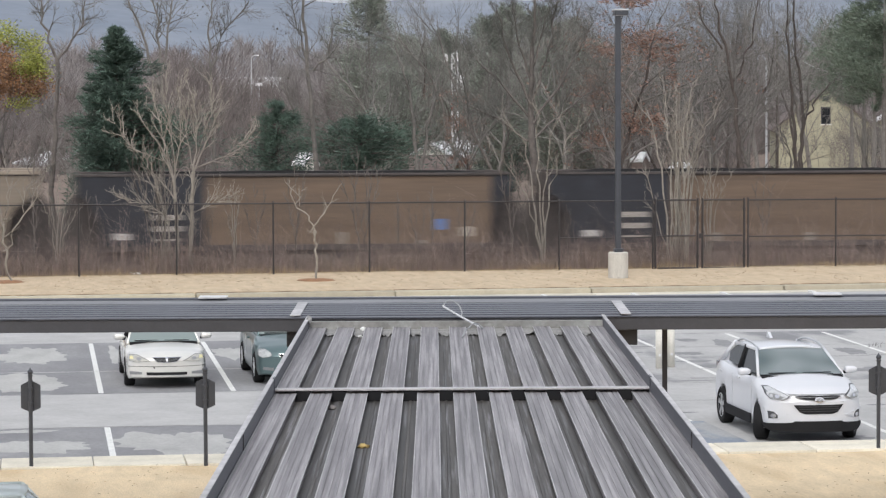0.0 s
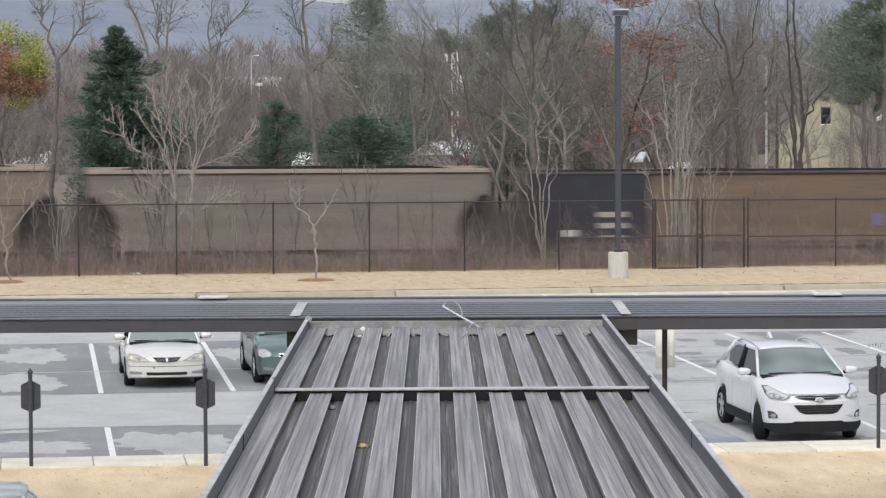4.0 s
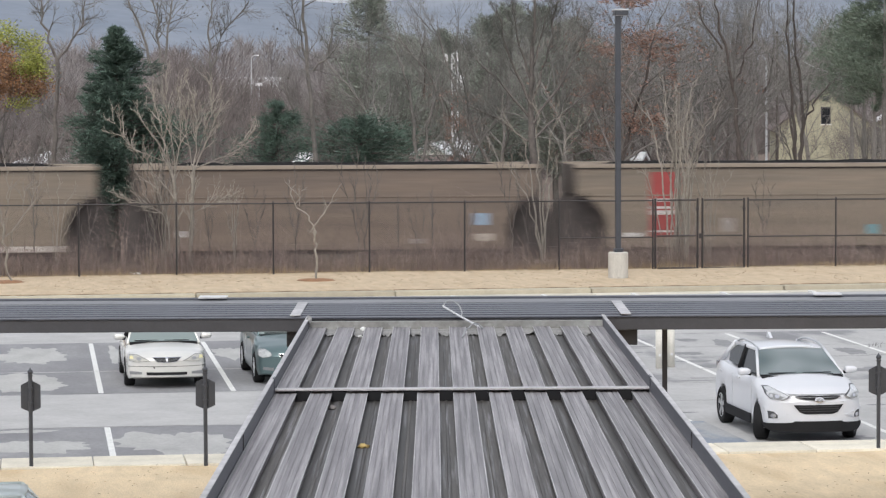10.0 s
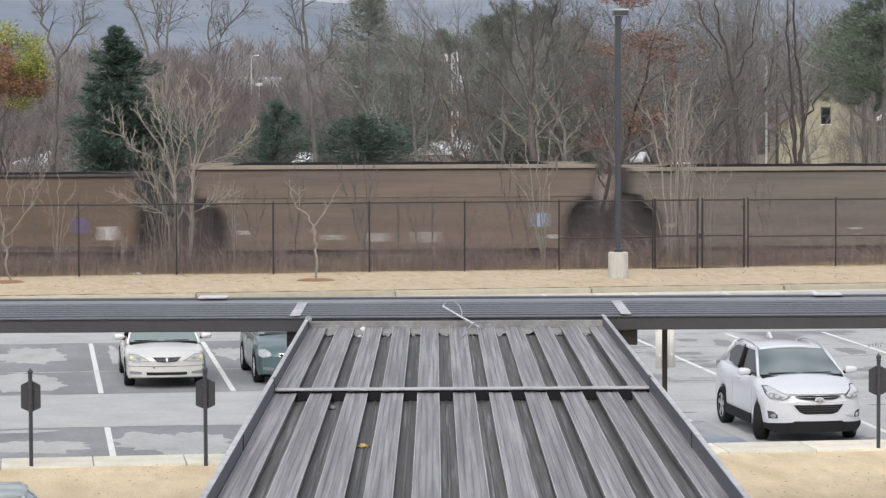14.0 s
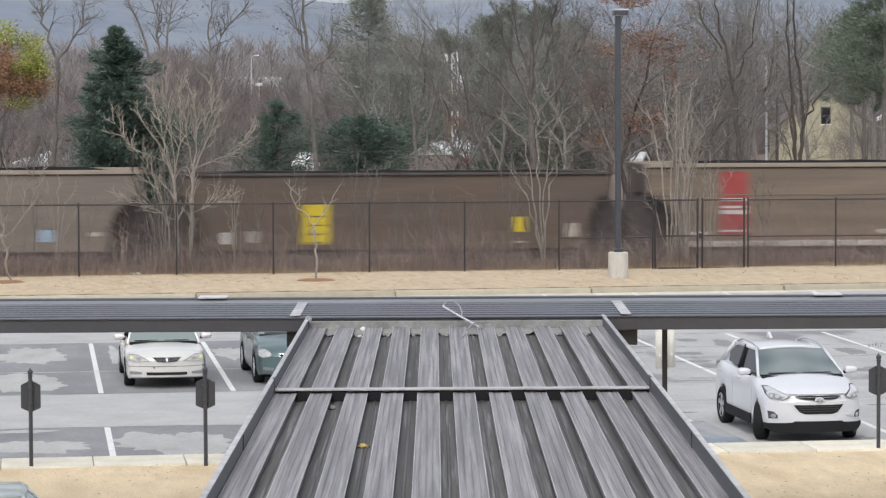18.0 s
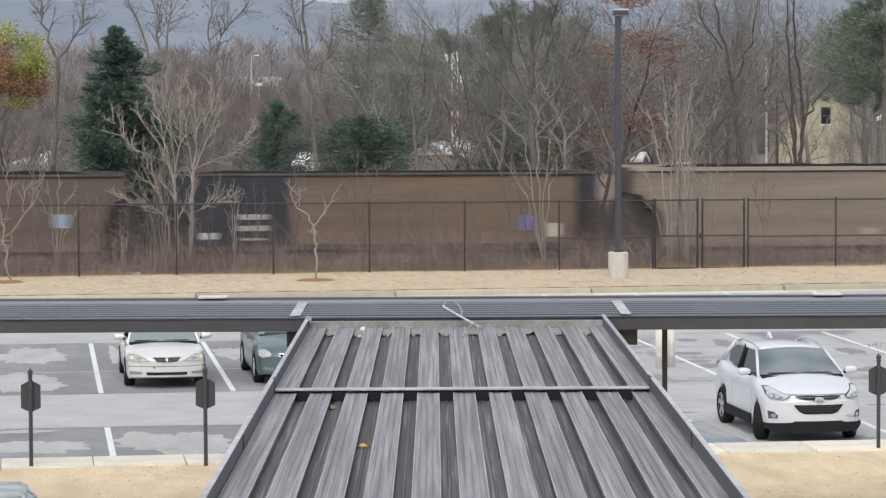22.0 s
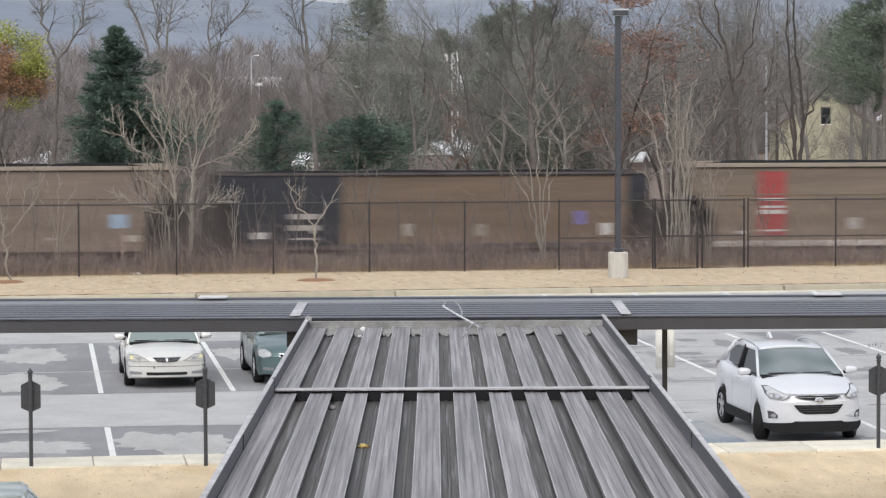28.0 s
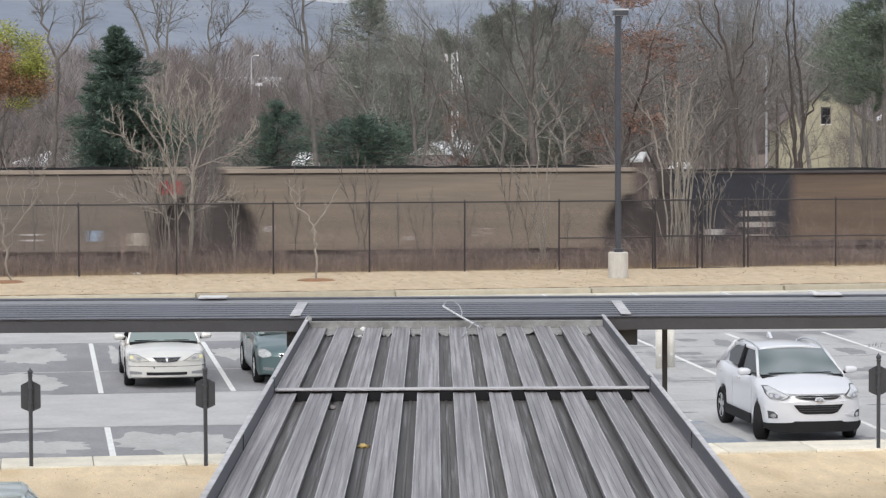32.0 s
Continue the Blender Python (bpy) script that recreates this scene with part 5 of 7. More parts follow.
for x, y, s, turn in ((524, 103.6, 0.85, 120), (648, 104.0, 0.9, 200), (705, 103.2, 0.62, 80), (738, 103.8, 0.60, 20), (765, 103.4, 0.66, 260), (826, 104.2, 0.55, 150), (904, 103.5, 0.98, 40), (934, 104.4, 0.72, 310), (1004, 104.0, 0.5, 95), (262, 104.0, 1.05, 10), (276, 103.4, 1.12, 170), (290, 104.4, 1.0, 230), (370, 103.8, 0.62, 60), (452, 104.1, 0.7, 140), (1352, 104.2, 0.75, 30), (60, 103.6, 0.9, 280), (155, 104.4, 0.65, 190)):
    put(sap_d, at_px(x, y), y, -0.1, s, turn)
LAWN_PLAN = [[(0.0, -0.12, 0.05), (-0.02, 0.97, 0.045), (-0.09, 1.6, 0.04)], [(-0.07, 1.51, 0.032), (-0.29, 2.06, 0.028), (-0.78, 2.6, 0.022), (-0.85, 3.23, 0.012)], [(-0.09, 1.6, 0.03), (0.25, 2.15, 0.022), (0.67, 2.87, 0.012)], [(-0.56, 2.38, 0.015), (-0.47, 2.87, 0.008)]]
LAWN_PLAN_EDGE = [[(0.0, -0.24, 0.055), (0.02, 0.9, 0.05), (-0.05, 1.63, 0.04), (-0.2, 2.18, 0.03), (-0.35, 3.1, 0.02)], [(0.02, 0.99, 0.035), (0.49, 1.91, 0.03), (0.93, 2.73, 0.022), (1.26, 3.69, 0.012)], [(0.62, 2.15, 0.02), (0.71, 3.1, 0.012)], [(-0.05, 1.63, 0.025), (0.07, 2.73, 0.018), (-0.02, 3.83, 0.01)]]
lawn_tree = bare_tree("young_tree", 21, 0, 0, (4, 3), "bark_pale", "bark_pale", "young crooked leafless tree in a mulch ring", "lawn trees", spread=0.6, up=0.12, first=0.45, ratio=0.5, paths=LAWN_PLAN, shoot=0.9)
stand_at(lawn_tree, 8.85, 96.8, 0.0)
lawn_tree_edge = bare_tree("young_tree", 22, 0, 0, (6, 4), "bark_pale", "bark_pale", "young leafless tree in a mulch ring on the lawn", "lawn trees", spread=0.6, up=0.12, first=0.4, ratio=0.5, paths=LAWN_PLAN_EDGE, shoot=1.3)
stand_at(lawn_tree_edge, -0.97, 98.0, 0.0)
for x, y in ((8.85, 96.8), (-0.97, 98.0)):
    bm = bmesh.new()
    bmesh.ops.create_icosphere(bm, subdivisions=3, radius=0.62)
    for v in bm.verts:
        v.co = Vector((v.co.x * (1 + 0.2 * noise.noise(v.co * 2)), v.co.y, v.co.z * 0.09 + 0.02 * noise.noise(v.co * 9)))
    m = part("mulch_ring", bm, "mulch")
    m.location = (x, y, 0.01)
    tagged(m, "ring of red-brown mulch round a young tree", "mulch", "mulch rings")

# evergreens
cedar = conifer("cedar", 5, 9.15, 3.0, "needle_dark", "tall dark green cedar beside the track", 42000, 0.15, 0.62, low=0.06, rough=0.75, per=110, fluff=0.6, slim=0.10, form=[(0, 0.7), (0.3, 0.9), (0.42, 0.98), (0.52, 1.02), (0.60, 0.98), (0.66, 0.84), (0.72, 0.74), (0.78, 0.56), (0.83, 0.50), (0.88, 0.34), (0.92, 0.26), (0.95, 0.18), (0.98, 0.10), (1, 0.03)])
stand_at(cedar, at_px(209, 122), 122, -1.25, 1.38, 0, 1.055)
spirelet = conifer("cedar", 6, 9.0, 2.2, "needle_dark", "slim second stem of the dark cedar", 12000, 0.15, low=0.3, rough=0.7, per=90, fluff=0.6, slim=0.10, form=[(0, 0.6), (0.5, 1.0), (0.7, 0.9), (0.84, 0.6), (0.93, 0.32), (1, 0.06)])
stand_at(spirelet, at_px(262, 123.4), 123.4, -1.25, 1.3, 0, 0.70)
put(spirelet, at_px(220, 122.6), 122.6, -1.25, 0.5, 90, 1.05)
shrub = conifer("cedar_shrub", 9, 6.3, 3.7, "needle_dark", "bushy dark green cedar behind the track", 24000, 0.16, 0.38, low=0.05, rough=1.2, per=110, slim=0.10, form=[(0, 0.5), (0.4, 0.9), (0.62, 1.08), (0.78, 1.0), (0.9, 0.75), (1, 0.5)])
stand_at(shrub, at_px(640, 131), 131, -1.35, 1.14, 30, 0.945)
spire = conifer("cedar_shrub", 10, 6.4, 2.7, "needle_dark", "rounded dark green cedar behind the track", 17000, 0.16, low=0.05, rough=1.2, form=[(0, 0.6), (0.5, 1.1), (0.66, 1.05), (0.8, 0.75), (0.92, 0.45), (1, 0.2)], per=100, slim=0.10)
stand_at(spire, at_px(493, 133), 133, -1.3, 0.98, 0, 1.03)
put(shrub, at_px(885, 175), 175, -1.3, 0.8, 190, 1.15)
CROWN = [(0, 0.1), (0.3, 0.35), (0.45, 0.85), (0.65, 1.0), (0.85, 0.75), (1, 0.3)]
pine_g = conifer("pine", 14, 15.5, 7.0, "needle_hazed", "tall hazy grey-green pine among the bare trees", 14000, 0.30, low=0.22, rough=0.7, form=CROWN, trunk="bark_grey", per=70, slim=0.10, fluff=1.1)
stand_at(pine_g, at_px(655, 205), 205, -1.6, 0.86)
for x, y, s in ((722, 215, 0.80), (870, 200, 0.88), (955, 215, 0.95), (1010, 225, 0.9), (790, 235, 0.85), (905, 240, 1.0), (760, 205, 0.7), (868, 168, 0.66), (985, 172, 0.76), (1045, 176, 0.74), (705, 170, 0.62)):
    put(pine_g, at_px(x, y), y, -1.6, s, x)
pine = conifer("pine", 17, 15.5, 9.0, "needle_green", "tall green pine with airy boughs", 13000, 0.30, low=0.54, rough=0.9, form=[(0, 0.1), (0.55, 0.5), (0.66, 1.0), (0.85, 0.9), (1, 0.4)], trunk="bark_grey", per=160, slim=0.08, fluff=0.6)
stand_at(pine, at_px(1565, 160), 160, -1.6, 0.82)
put(pine, at_px(1548, 175), 175, -1.6, 0.85, 200)
put(pine, at_px(1515, 300), 300, -1.6, 1.05, 140)
put(pine, at_px(1478, 320), 320, -1.6, 0.95, 20)
put(pine, at_px(1590, 185), 185, -1.6, 0.9, 80)
put(pine, at_px(1508, 205), 205, -1.6, 0.86, 310)
put(pine, at_px(1530, 225), 225, -1.6, 1.0, 45)

# tall bare trees behind the track
oak = bare_tree("bare_tree", 31, 12.5, 0.20, (13, 7, 5, 4), "bark_grey", "twig_grey", "tall leafless grey tree behind the railway", "bare woods", spread=0.75, up=0.2, first=0.3, ratio=0.5)
stand_at(oak, at_px(1010, 150), 150, -1.3, 0.85)
ash_t = bare_tree("bare_tree", 37, 13.0, 0.15, (10, 6, 5, 3), "bark_grey", "twig_grey", "tall slender leafless tree behind the railway", "bare woods", spread=0.5, up=0.3, first=0.35, ratio=0.45)
stand_at(ash_t, at_px(905, 150), 150, -1.3, 0.9)
fork = bare_tree("bare_tree", 41, 11.0, 0.16, (8, 6, 5, 4), "bark_dark", "twig_grey", "forked dark leafless tree behind the railway", "bare woods", stems=2, spread=0.6, up=0.25, first=0.4, ratio=0.5, stem_lean=0.3)
stand_at(fork, at_px(1190, 150), 150, -1.3, 0.85)
thin = bare_tree("bare_tree", 47, 10.0, 0.09, (11, 7, 5, 3), "bark_grey", "twig_red", "thin leafless tree with reddish twigs", "bare woods", spread=0.65, up=0.2, first=0.2, ratio=0.5)
stand_at(thin, at_px(1240, 136), 136, -1.3, 0.9)
# main boughs of the marked trees behind the railway: (sideways, height, radius) from the foot
BOUGH_PLAN = {
    "fork": [[(0.0, -0.49, 0.15), (0.0, 1.86, 0.14), (0.12, 4.93, 0.12), (0.21, 7.28, 0.09)], [(0.21, 7.28, 0.08), (-0.35, 8.7, 0.06), (-0.4, 10.11, 0.035)], [(0.21, 7.17, 0.07), (0.82, 7.99, 0.055), (1.3, 8.7, 0.045), (1.41, 9.99, 0.03)]],
    "tall": [[(0.0, -0.61, 0.15), (0.0, 2.75, 0.14), (-0.29, 6.58, 0.11), (-0.48, 9.69, 0.07), (-0.53, 11.12, 0.04)], [(-0.19, 6.7, 0.07), (0.6, 7.29, 0.05), (0.72, 8.49, 0.03)], [(-0.29, 7.05, 0.06), (-0.72, 8.49, 0.04), (-0.96, 9.69, 0.025)]],
    "pair": [[(-0.05, -0.61, 0.13), (-0.1, 2.63, 0.12), (-0.22, 4.9, 0.08), (-0.65, 6.58, 0.05), (-1.01, 7.77, 0.03)], [(0.14, 1.79, 0.1), (0.24, 3.22, 0.09), (0.62, 5.38, 0.06), (0.72, 6.34, 0.03)]],
    "big": [[(-0.17, 1.68, 0.22), (-0.17, 3.88, 0.2), (-0.22, 6.09, 0.15), (-0.12, 8.05, 0.1), (-0.05, 10.01, 0.06)], [(-0.22, 5.11, 0.09), (-1.1, 7.07, 0.06), (-1.72, 9.27, 0.03)], [(-0.2, 4.49, 0.08), (-1.72, 6.33, 0.05), (-3.06, 7.68, 0.025)], [(-0.22, 6.09, 0.08), (-0.86, 8.29, 0.05), (-1.1, 10.01, 0.03)], [(-0.17, 5.6, 0.09), (0.61, 7.56, 0.06), (0.98, 9.76, 0.03)], [(-0.17, 4.37, 0.08), (1.23, 6.33, 0.05), (2.45, 8.66, 0.03)], [(-0.17, 3.64, 0.07), (1.47, 5.11, 0.045), (3.06, 6.21, 0.02)], [(-0.2, 3.51, 0.06), (-1.72, 4.62, 0.04), (-3.31, 5.35, 0.02)], [(-0.12, 6.82, 0.06), (0.37, 8.54, 0.04), (0.69, 10.01, 0.02)]],
    "lean": [[(0.1, -0.72, 0.16), (0.05, 2.44, 0.15), (-0.15, 4.87, 0.12), (-0.44, 6.82, 0.09), (-0.92, 8.76, 0.07), (-1.12, 10.22, 0.04)], [(-0.32, 6.09, 0.08), (0.53, 7.79, 0.05), (0.9, 9.98, 0.03)], [(-0.68, 7.55, 0.06), (-1.65, 8.76, 0.04), (-2.02, 9.98, 0.02)]],
    "gable": [[(-0.1, -0.55, 0.11), (-0.14, 2.66, 0.1), (-0.29, 4.91, 0.085), (-0.45, 7.53, 0.065), (-0.52, 10.14, 0.03)], [(0.1, -0.55, 0.12), (0.14, 3.01, 0.11), (0.26, 4.68, 0.095), (-0.14, 7.29, 0.07), (-0.33, 10.38, 0.04)], [(0.24, 4.32, 0.07), (0.62, 5.15, 0.05), (1.38, 6.1, 0.03)]],
    "vee": [[(0.05, -0.55, 0.13), (0.05, 2.78, 0.12), (0.0, 5.63, 0.1), (-0.62, 7.76, 0.07), (-1.38, 9.9, 0.04)], [(0.0, 5.63, 0.09), (-0.14, 8.24, 0.06), (-0.38, 10.14, 0.03)], [(-0.05, 6.1, 0.07), (0.33, 8.48, 0.05), (0.57, 10.14, 0.03)]],
    "slim": [[(0.0, -0.61, 0.1), (0.0, 2.75, 0.09), (-0.05, 6.1, 0.075), (-0.19, 8.25, 0.05), (0.1, 9.93, 0.03)], [(-0.05, 6.82, 0.06), (0.48, 8.25, 0.04), (1.53, 9.57, 0.025)]],
}
for nm, x, y, bark, cnt, first in (("fork", 95, 126, "bark_mid", (13, 6, 4), 0.35), ("tall", 560, 128, "bark_grey", (11, 5, 4), 0.3), ("pair", 742, 128, "bark_grey", (11, 6, 4), 0.35), ("big", 950, 131, "bark_mid", (11, 7, 5, 3), 0.3),
                         ("lean", 1308, 130, "bark_dark", (10, 6, 4, 2), 0.35), ("gable", 1414, 127, "bark_dark", (9, 5, 3), 0.45), ("vee", 288, 127, "bark_grey", (13, 6, 4), 0.4), ("slim", 378, 128, "bark_grey", (13, 6, 4), 0.35)):
    t = bare_tree("bare_tree", len(nm) + x, 0, 0, cnt, bark, "twig_grey", {"fork": "dark forked leafless tree behind the railway", "tall": "tall pale-trunked leafless tree behind the railway", "big": "broad leafless tree with spreading grey limbs"}.get(nm, "leafless tree with several slim trunks"), "bare woods", spread=0.6 if nm == "big" else 0.8, up=0.2 if nm == "big" else 0.12, first=first, ratio=0.55, paths=BOUGH_PLAN[nm], shoot=2.2 if nm == "big" else 2.4)
    stand_at(t, at_px(x, y), y, 0.0)
    if nm in ("tall", "slim"):
        balls, rb = bmesh.new(), random.Random(x)
        for k in range(20):
            bmesh.ops.create_icosphere(balls, subdivisions=1, radius=rb.uniform(0.028, 0.05), matrix=Matrix.Translation((rb.uniform(-1.6, 1.3), rb.uniform(-0.8, 0.8), rb.uniform(6.2, 10.4))))
        part("seed_balls", balls, "bark_mid", t, "dark hanging seed balls")
rust = bare_tree("oak_tree", 53, 12.0, 0.16, (12, 7, 5, 3), "bark_dark", "twig_red", "oak still holding rust-brown leaves", "bare woods", leaf=("leaf_rust", 0.10, 8, 0.085, 0.20), spread=0.8, up=0.12, first=0.25, ratio=0.5)
rl = random.Random(54)
spots = [(cx + rx * rl.gauss(0, 0.5), rl.gauss(0, 0.5), cz + rz * rl.gauss(0, 0.5)) for cx, cz, rx, rz, n in ((0.1, 9.75, 1.5, 0.8, 95), (-0.1, 6.1, 1.3, 0.7, 75), (-0.9, 12.2, 1.4, 0.4, 45), (1.25, 9.0, 0.25, 1.3, 30)) for k in range(n)]
raw("rust_foliage", *leaves_at(spots, 16, 0.07, 0.13, 55), "leaf_rust", rust)
stand_at(rust, at_px(1145, 134), 134, -1.3, 0.92)
put(rust, at_px(1060, 150), 150, -1.3, 0.8, 120)
put(rust, at_px(815, 160), 160, -1.3, 0.58, 200)
put(rust, at_px(1120, 165), 165, -1.3, 1.05, 260)
maple = root("maple_tree", pose(at_px(45, 131), 131, -1.9) @ Matrix.Scale(1.04, 4), "tree with yellow-green and orange autumn leaves", "tree")
trunk_m, twigs_m, tips_m = grow(59, 8.6, 0.12, (11, 5, 3), spread=0.8, up=0.1, first=0.3, ratio=0.42)
smooth(raw("trunk", *trunk_m, "bark_dark", maple))
raw("crown", *twigs_m, "twig_red", maple)
r3 = random.Random(61)
lime_at, rust_at = [], []
for k in range(120):
    a, e, q = r3.random() * 6.283, r3.uniform(-1, 1), r3.random() ** 0.4
    p = (1.55 * q * math.cos(a) * math.sqrt(1 - e * e) - 0.35, 1.3 * q * math.sin(a), 8.5 + 1.75 * q * e)
    (lime_at if p[0] > -0.25 + 0.4 * r3.gauss(0, 1) * 0.5 and not 7.4 < p[2] < 8.2 or p[2] > 9.5 else rust_at).append(p)
raw("lime_foliage", *leaves_at(lime_at, 120, 0.058, 0.24, 62), "leaf_lime", maple, "yellow-green leaves")
raw("orange_foliage", *leaves_at(rust_at, 100, 0.058, 0.26, 63), "leaf_orange", maple, "orange-brown leaves")
TALL = (oak, ash_t, fork, thin)
rng = random.Random(8)
SPOTS = [(420, 150, 3, 0.7), (690, 150, 0, 0.8), (850, 145, 3, 0.85), (780, 150, 0, 0.7), (1280, 142, 0, 0.95), (1345, 145, 3, 0.9), (1240, 150, 0, 0.9), (1340, 165, 0, 1.0),
         (1090, 145, 3, 0.9), (1260, 170, 0, 1.1), (1300, 185, 2, 1.2), (1380, 160, 3, 1.05), (1440, 205, 0, 1.25), (1400, 215, 2, 1.25), (1350, 200, 0, 1.2), (1220, 190, 1, 1.2), (1480, 290, 0, 1.3), (820, 180, 0, 1.1), (730, 185, 2, 1.1), (985, 175, 0, 1.05), (1030, 190, 2, 1.15), (680, 190, 0, 1.0), (1450, 245, 3, 0.40), (1500, 248, 3, 0.42), (1530, 246, 0, 0.38), (1380, 244, 3, 0.5), (1475, 240, 3, 0.34), (1537, 250, 3, 0.42), (1556, 247, 3, 0.45), (1562, 252, 0, 0.42), (1546, 243, 2, 0.36), (1500, 232, 3, 0.36), (1526, 236, 3, 0.38), (1540, 230, 0, 0.30), (1395, 228, 3, 0.33), (1430, 226, 3, 0.26), (20, 140, 3, 0.6), (150, 160, 3, 0.6), (610, 150, 3, 0.65), (480, 160, 3, 0.6), (340, 165, 3, 0.6), (1040, 160, 0, 0.95), (880, 165, 0, 0.9)]
for x, y, k, s in SPOTS:
    put(TALL[k], at_px(x, y), y, -1.3, s, rng.random() * 360)
for k in range(46):
    y = rng.uniform(155, 300)
    x = rng.uniform(-40, 1610)
    if 1370 < x < 1545 and y < 285:
        continue
    low = 0.5 if x < 600 else 0.85
    put(TALL[rng.choice((0, 1, 2, 3, 3))], at_px(x, y), y, -1.6, low * rng.uniform(0.6, 0.95) * (0.8 + y / 900), rng.random() * 360)

# ---- low scrub by the track ----


def scrub(name, count, x0, x1, y0, y1, zf, h0, h1, w, material, label, seed, lean=0.35, shoots=1):
    r2 = random.Random(seed)
    V, F = [], []
    for k in range(count):
        x, y = r2.uniform(x0, x1), r2.uniform(y0, y1)
        dens = 0.5 + 1.1 * noise.noise((x * 0.55, y * 0.6, seed))
        h = r2.uniform(h0, h1) * (0.35 + 0.95 * max(dens, 0))
        a, ln = r2.random() * 6.283, r2.uniform(0, lean)
        z = zf(y)
        tip = (x + math.cos(a) * h * ln, y + math.sin(a) * h * ln, z + h)
        mid = (x + math.cos(a) * h * ln * 0.3, y + math.sin(a) * h * ln * 0.3, z + h * 0.5)
        i = len(V)
        V += [(x - w, y, z - 0.05), (x + w, y, z - 0.05), (mid[0] + w * 0.8, mid[1], mid[2]), (mid[0] - w * 0.8, mid[1], mid[2]), tip]
        F += [(i, i + 1, i + 2, i + 3), (i + 3, i + 2, i + 4)]
        for q in range(shoots):
            b, u = r2.random() * 6.283, 0.3 + 0.6 * r2.random()
            s = h * (0.25 + 0.3 * r2.random())
            m = tuple(mid[c] * (1 - abs(2 * u - 1)) + (tip[c] if u > 0.5 else (x, y, z)[c]) * abs(2 * u - 1) for c in range(3))
            t2 = (m[0] + math.cos(b) * s * 0.8, m[1] + math.sin(b) * s * 0.8, m[2] + s * r2.uniform(0.1, 0.8))
            j = len(V)
            V += [(m[0] - w * 0.4, m[1], m[2] - w * 0.4), (m[0] + w * 0.4, m[1], m[2] + w * 0.4), t2]
            F.append((j, j + 1, j + 2))
    return tagged(raw(name, V, F, material), label, "scrub", "", "stuff")


def fall(y):
    return -0.06 - max(0.0, (y - 101.2)) * 0.14


scrub("scrub_brown", 26000, -8, 38, 100.7, 107.5, fall, 0.3, 1.35, 0.0042, "brush_brown", "tangle of leafless brown scrub beside the track", 3, 1.2, 4)
scrub("scrub_pale", 11000, -8, 38, 100.6, 107.0, fall, 0.2, 0.8, 0.0048, "brush_tan", "dry tan weeds among the scrub beside the track", 7, 1.3, 3)
scrub("scrub_tall", 1500, -8, 38, 101.3, 108.0, fall, 0.9, 2.4, 0.0055, "brush_brown", "thin leafless stems in the scrub", 4, 0.5, 8)
scrub("dry_grass", 5000, -8, 38, 100.2, 101.2, lambda y: -0.03, 0.08, 0.26, 0.006, "straw", "fringe of dry straw grass along the fence", 5, 0.8)
scrub("scrub_far", 9000, -14, 55, 121, 140, lambda y: -1.3, 1.0, 2.5, 0.018, "twig_red", "thick leafless brush behind the railway", 6, 0.35)


scrub("weed_tuft", 8, at_px(1546, 70.7) - 0.18, at_px(1546, 70.7) + 0.18, 70.5, 71.0, lambda y: 0.0, 0.1, 0.28, 0.006, "bark_dark", "dark leafless weed growing from the asphalt", 23, 0.9, 4)
scrub("weed_tuft", 9, at_px(1563, 76.5) - 0.2, at_px(1563, 76.5) + 0.25, 76.3, 76.8, lambda y: 0.0, 0.12, 0.36, 0.006, "bark_dark", "dark leafless weed growing from the asphalt", 24, 0.9, 4)


def litter(name, count, x0, x1, y0, y1, z, size, material, label, seed):
    """Small twigs and dead leaves lying on the lawn."""
    r2 = random.Random(seed)
    V, F = [], []
    for k in range(count):
        x, y = r2.uniform(x0, x1), r2.uniform(y0, y1)
        if noise.noise((x * 0.4, y * 0.25, seed)) < r2.uniform(-0.5, 0.4):
            continue
        a, ln = r2.random() * 6.283, size * r2.uniform(0.4, 1.6)
        wd = size * r2.uniform(0.12, 0.4)
        c, s = math.cos(a), math.sin(a)
        i = len(V)
        V += [(x - c * ln, y - s * ln * 2.2, z), (x + s * wd, y - c * wd * 2.2, z + size * 0.25), (x + c * ln, y + s * ln * 2.2, z + size * 0.1), (x - s * wd, y + c * wd * 2.2, z + size * 0.2)]
        F.append((i, i + 1, i + 2, i + 3))
    return tagged(raw(name, V, F, material), label, "litter", "", "stuff")


litter("lawn_litter", 1700, -6, 17, 38, 50.5, 0.135, 0.028, "litter_brown", "dead leaves and twigs lying on the near lawn", 91)
litter("lawn_litter_far", 1500, -6, 30, 92, 100, 0.02, 0.045, "litter_brown", "dead leaves and twigs lying on the far lawn", 92)

# ---- far woods and hills ----


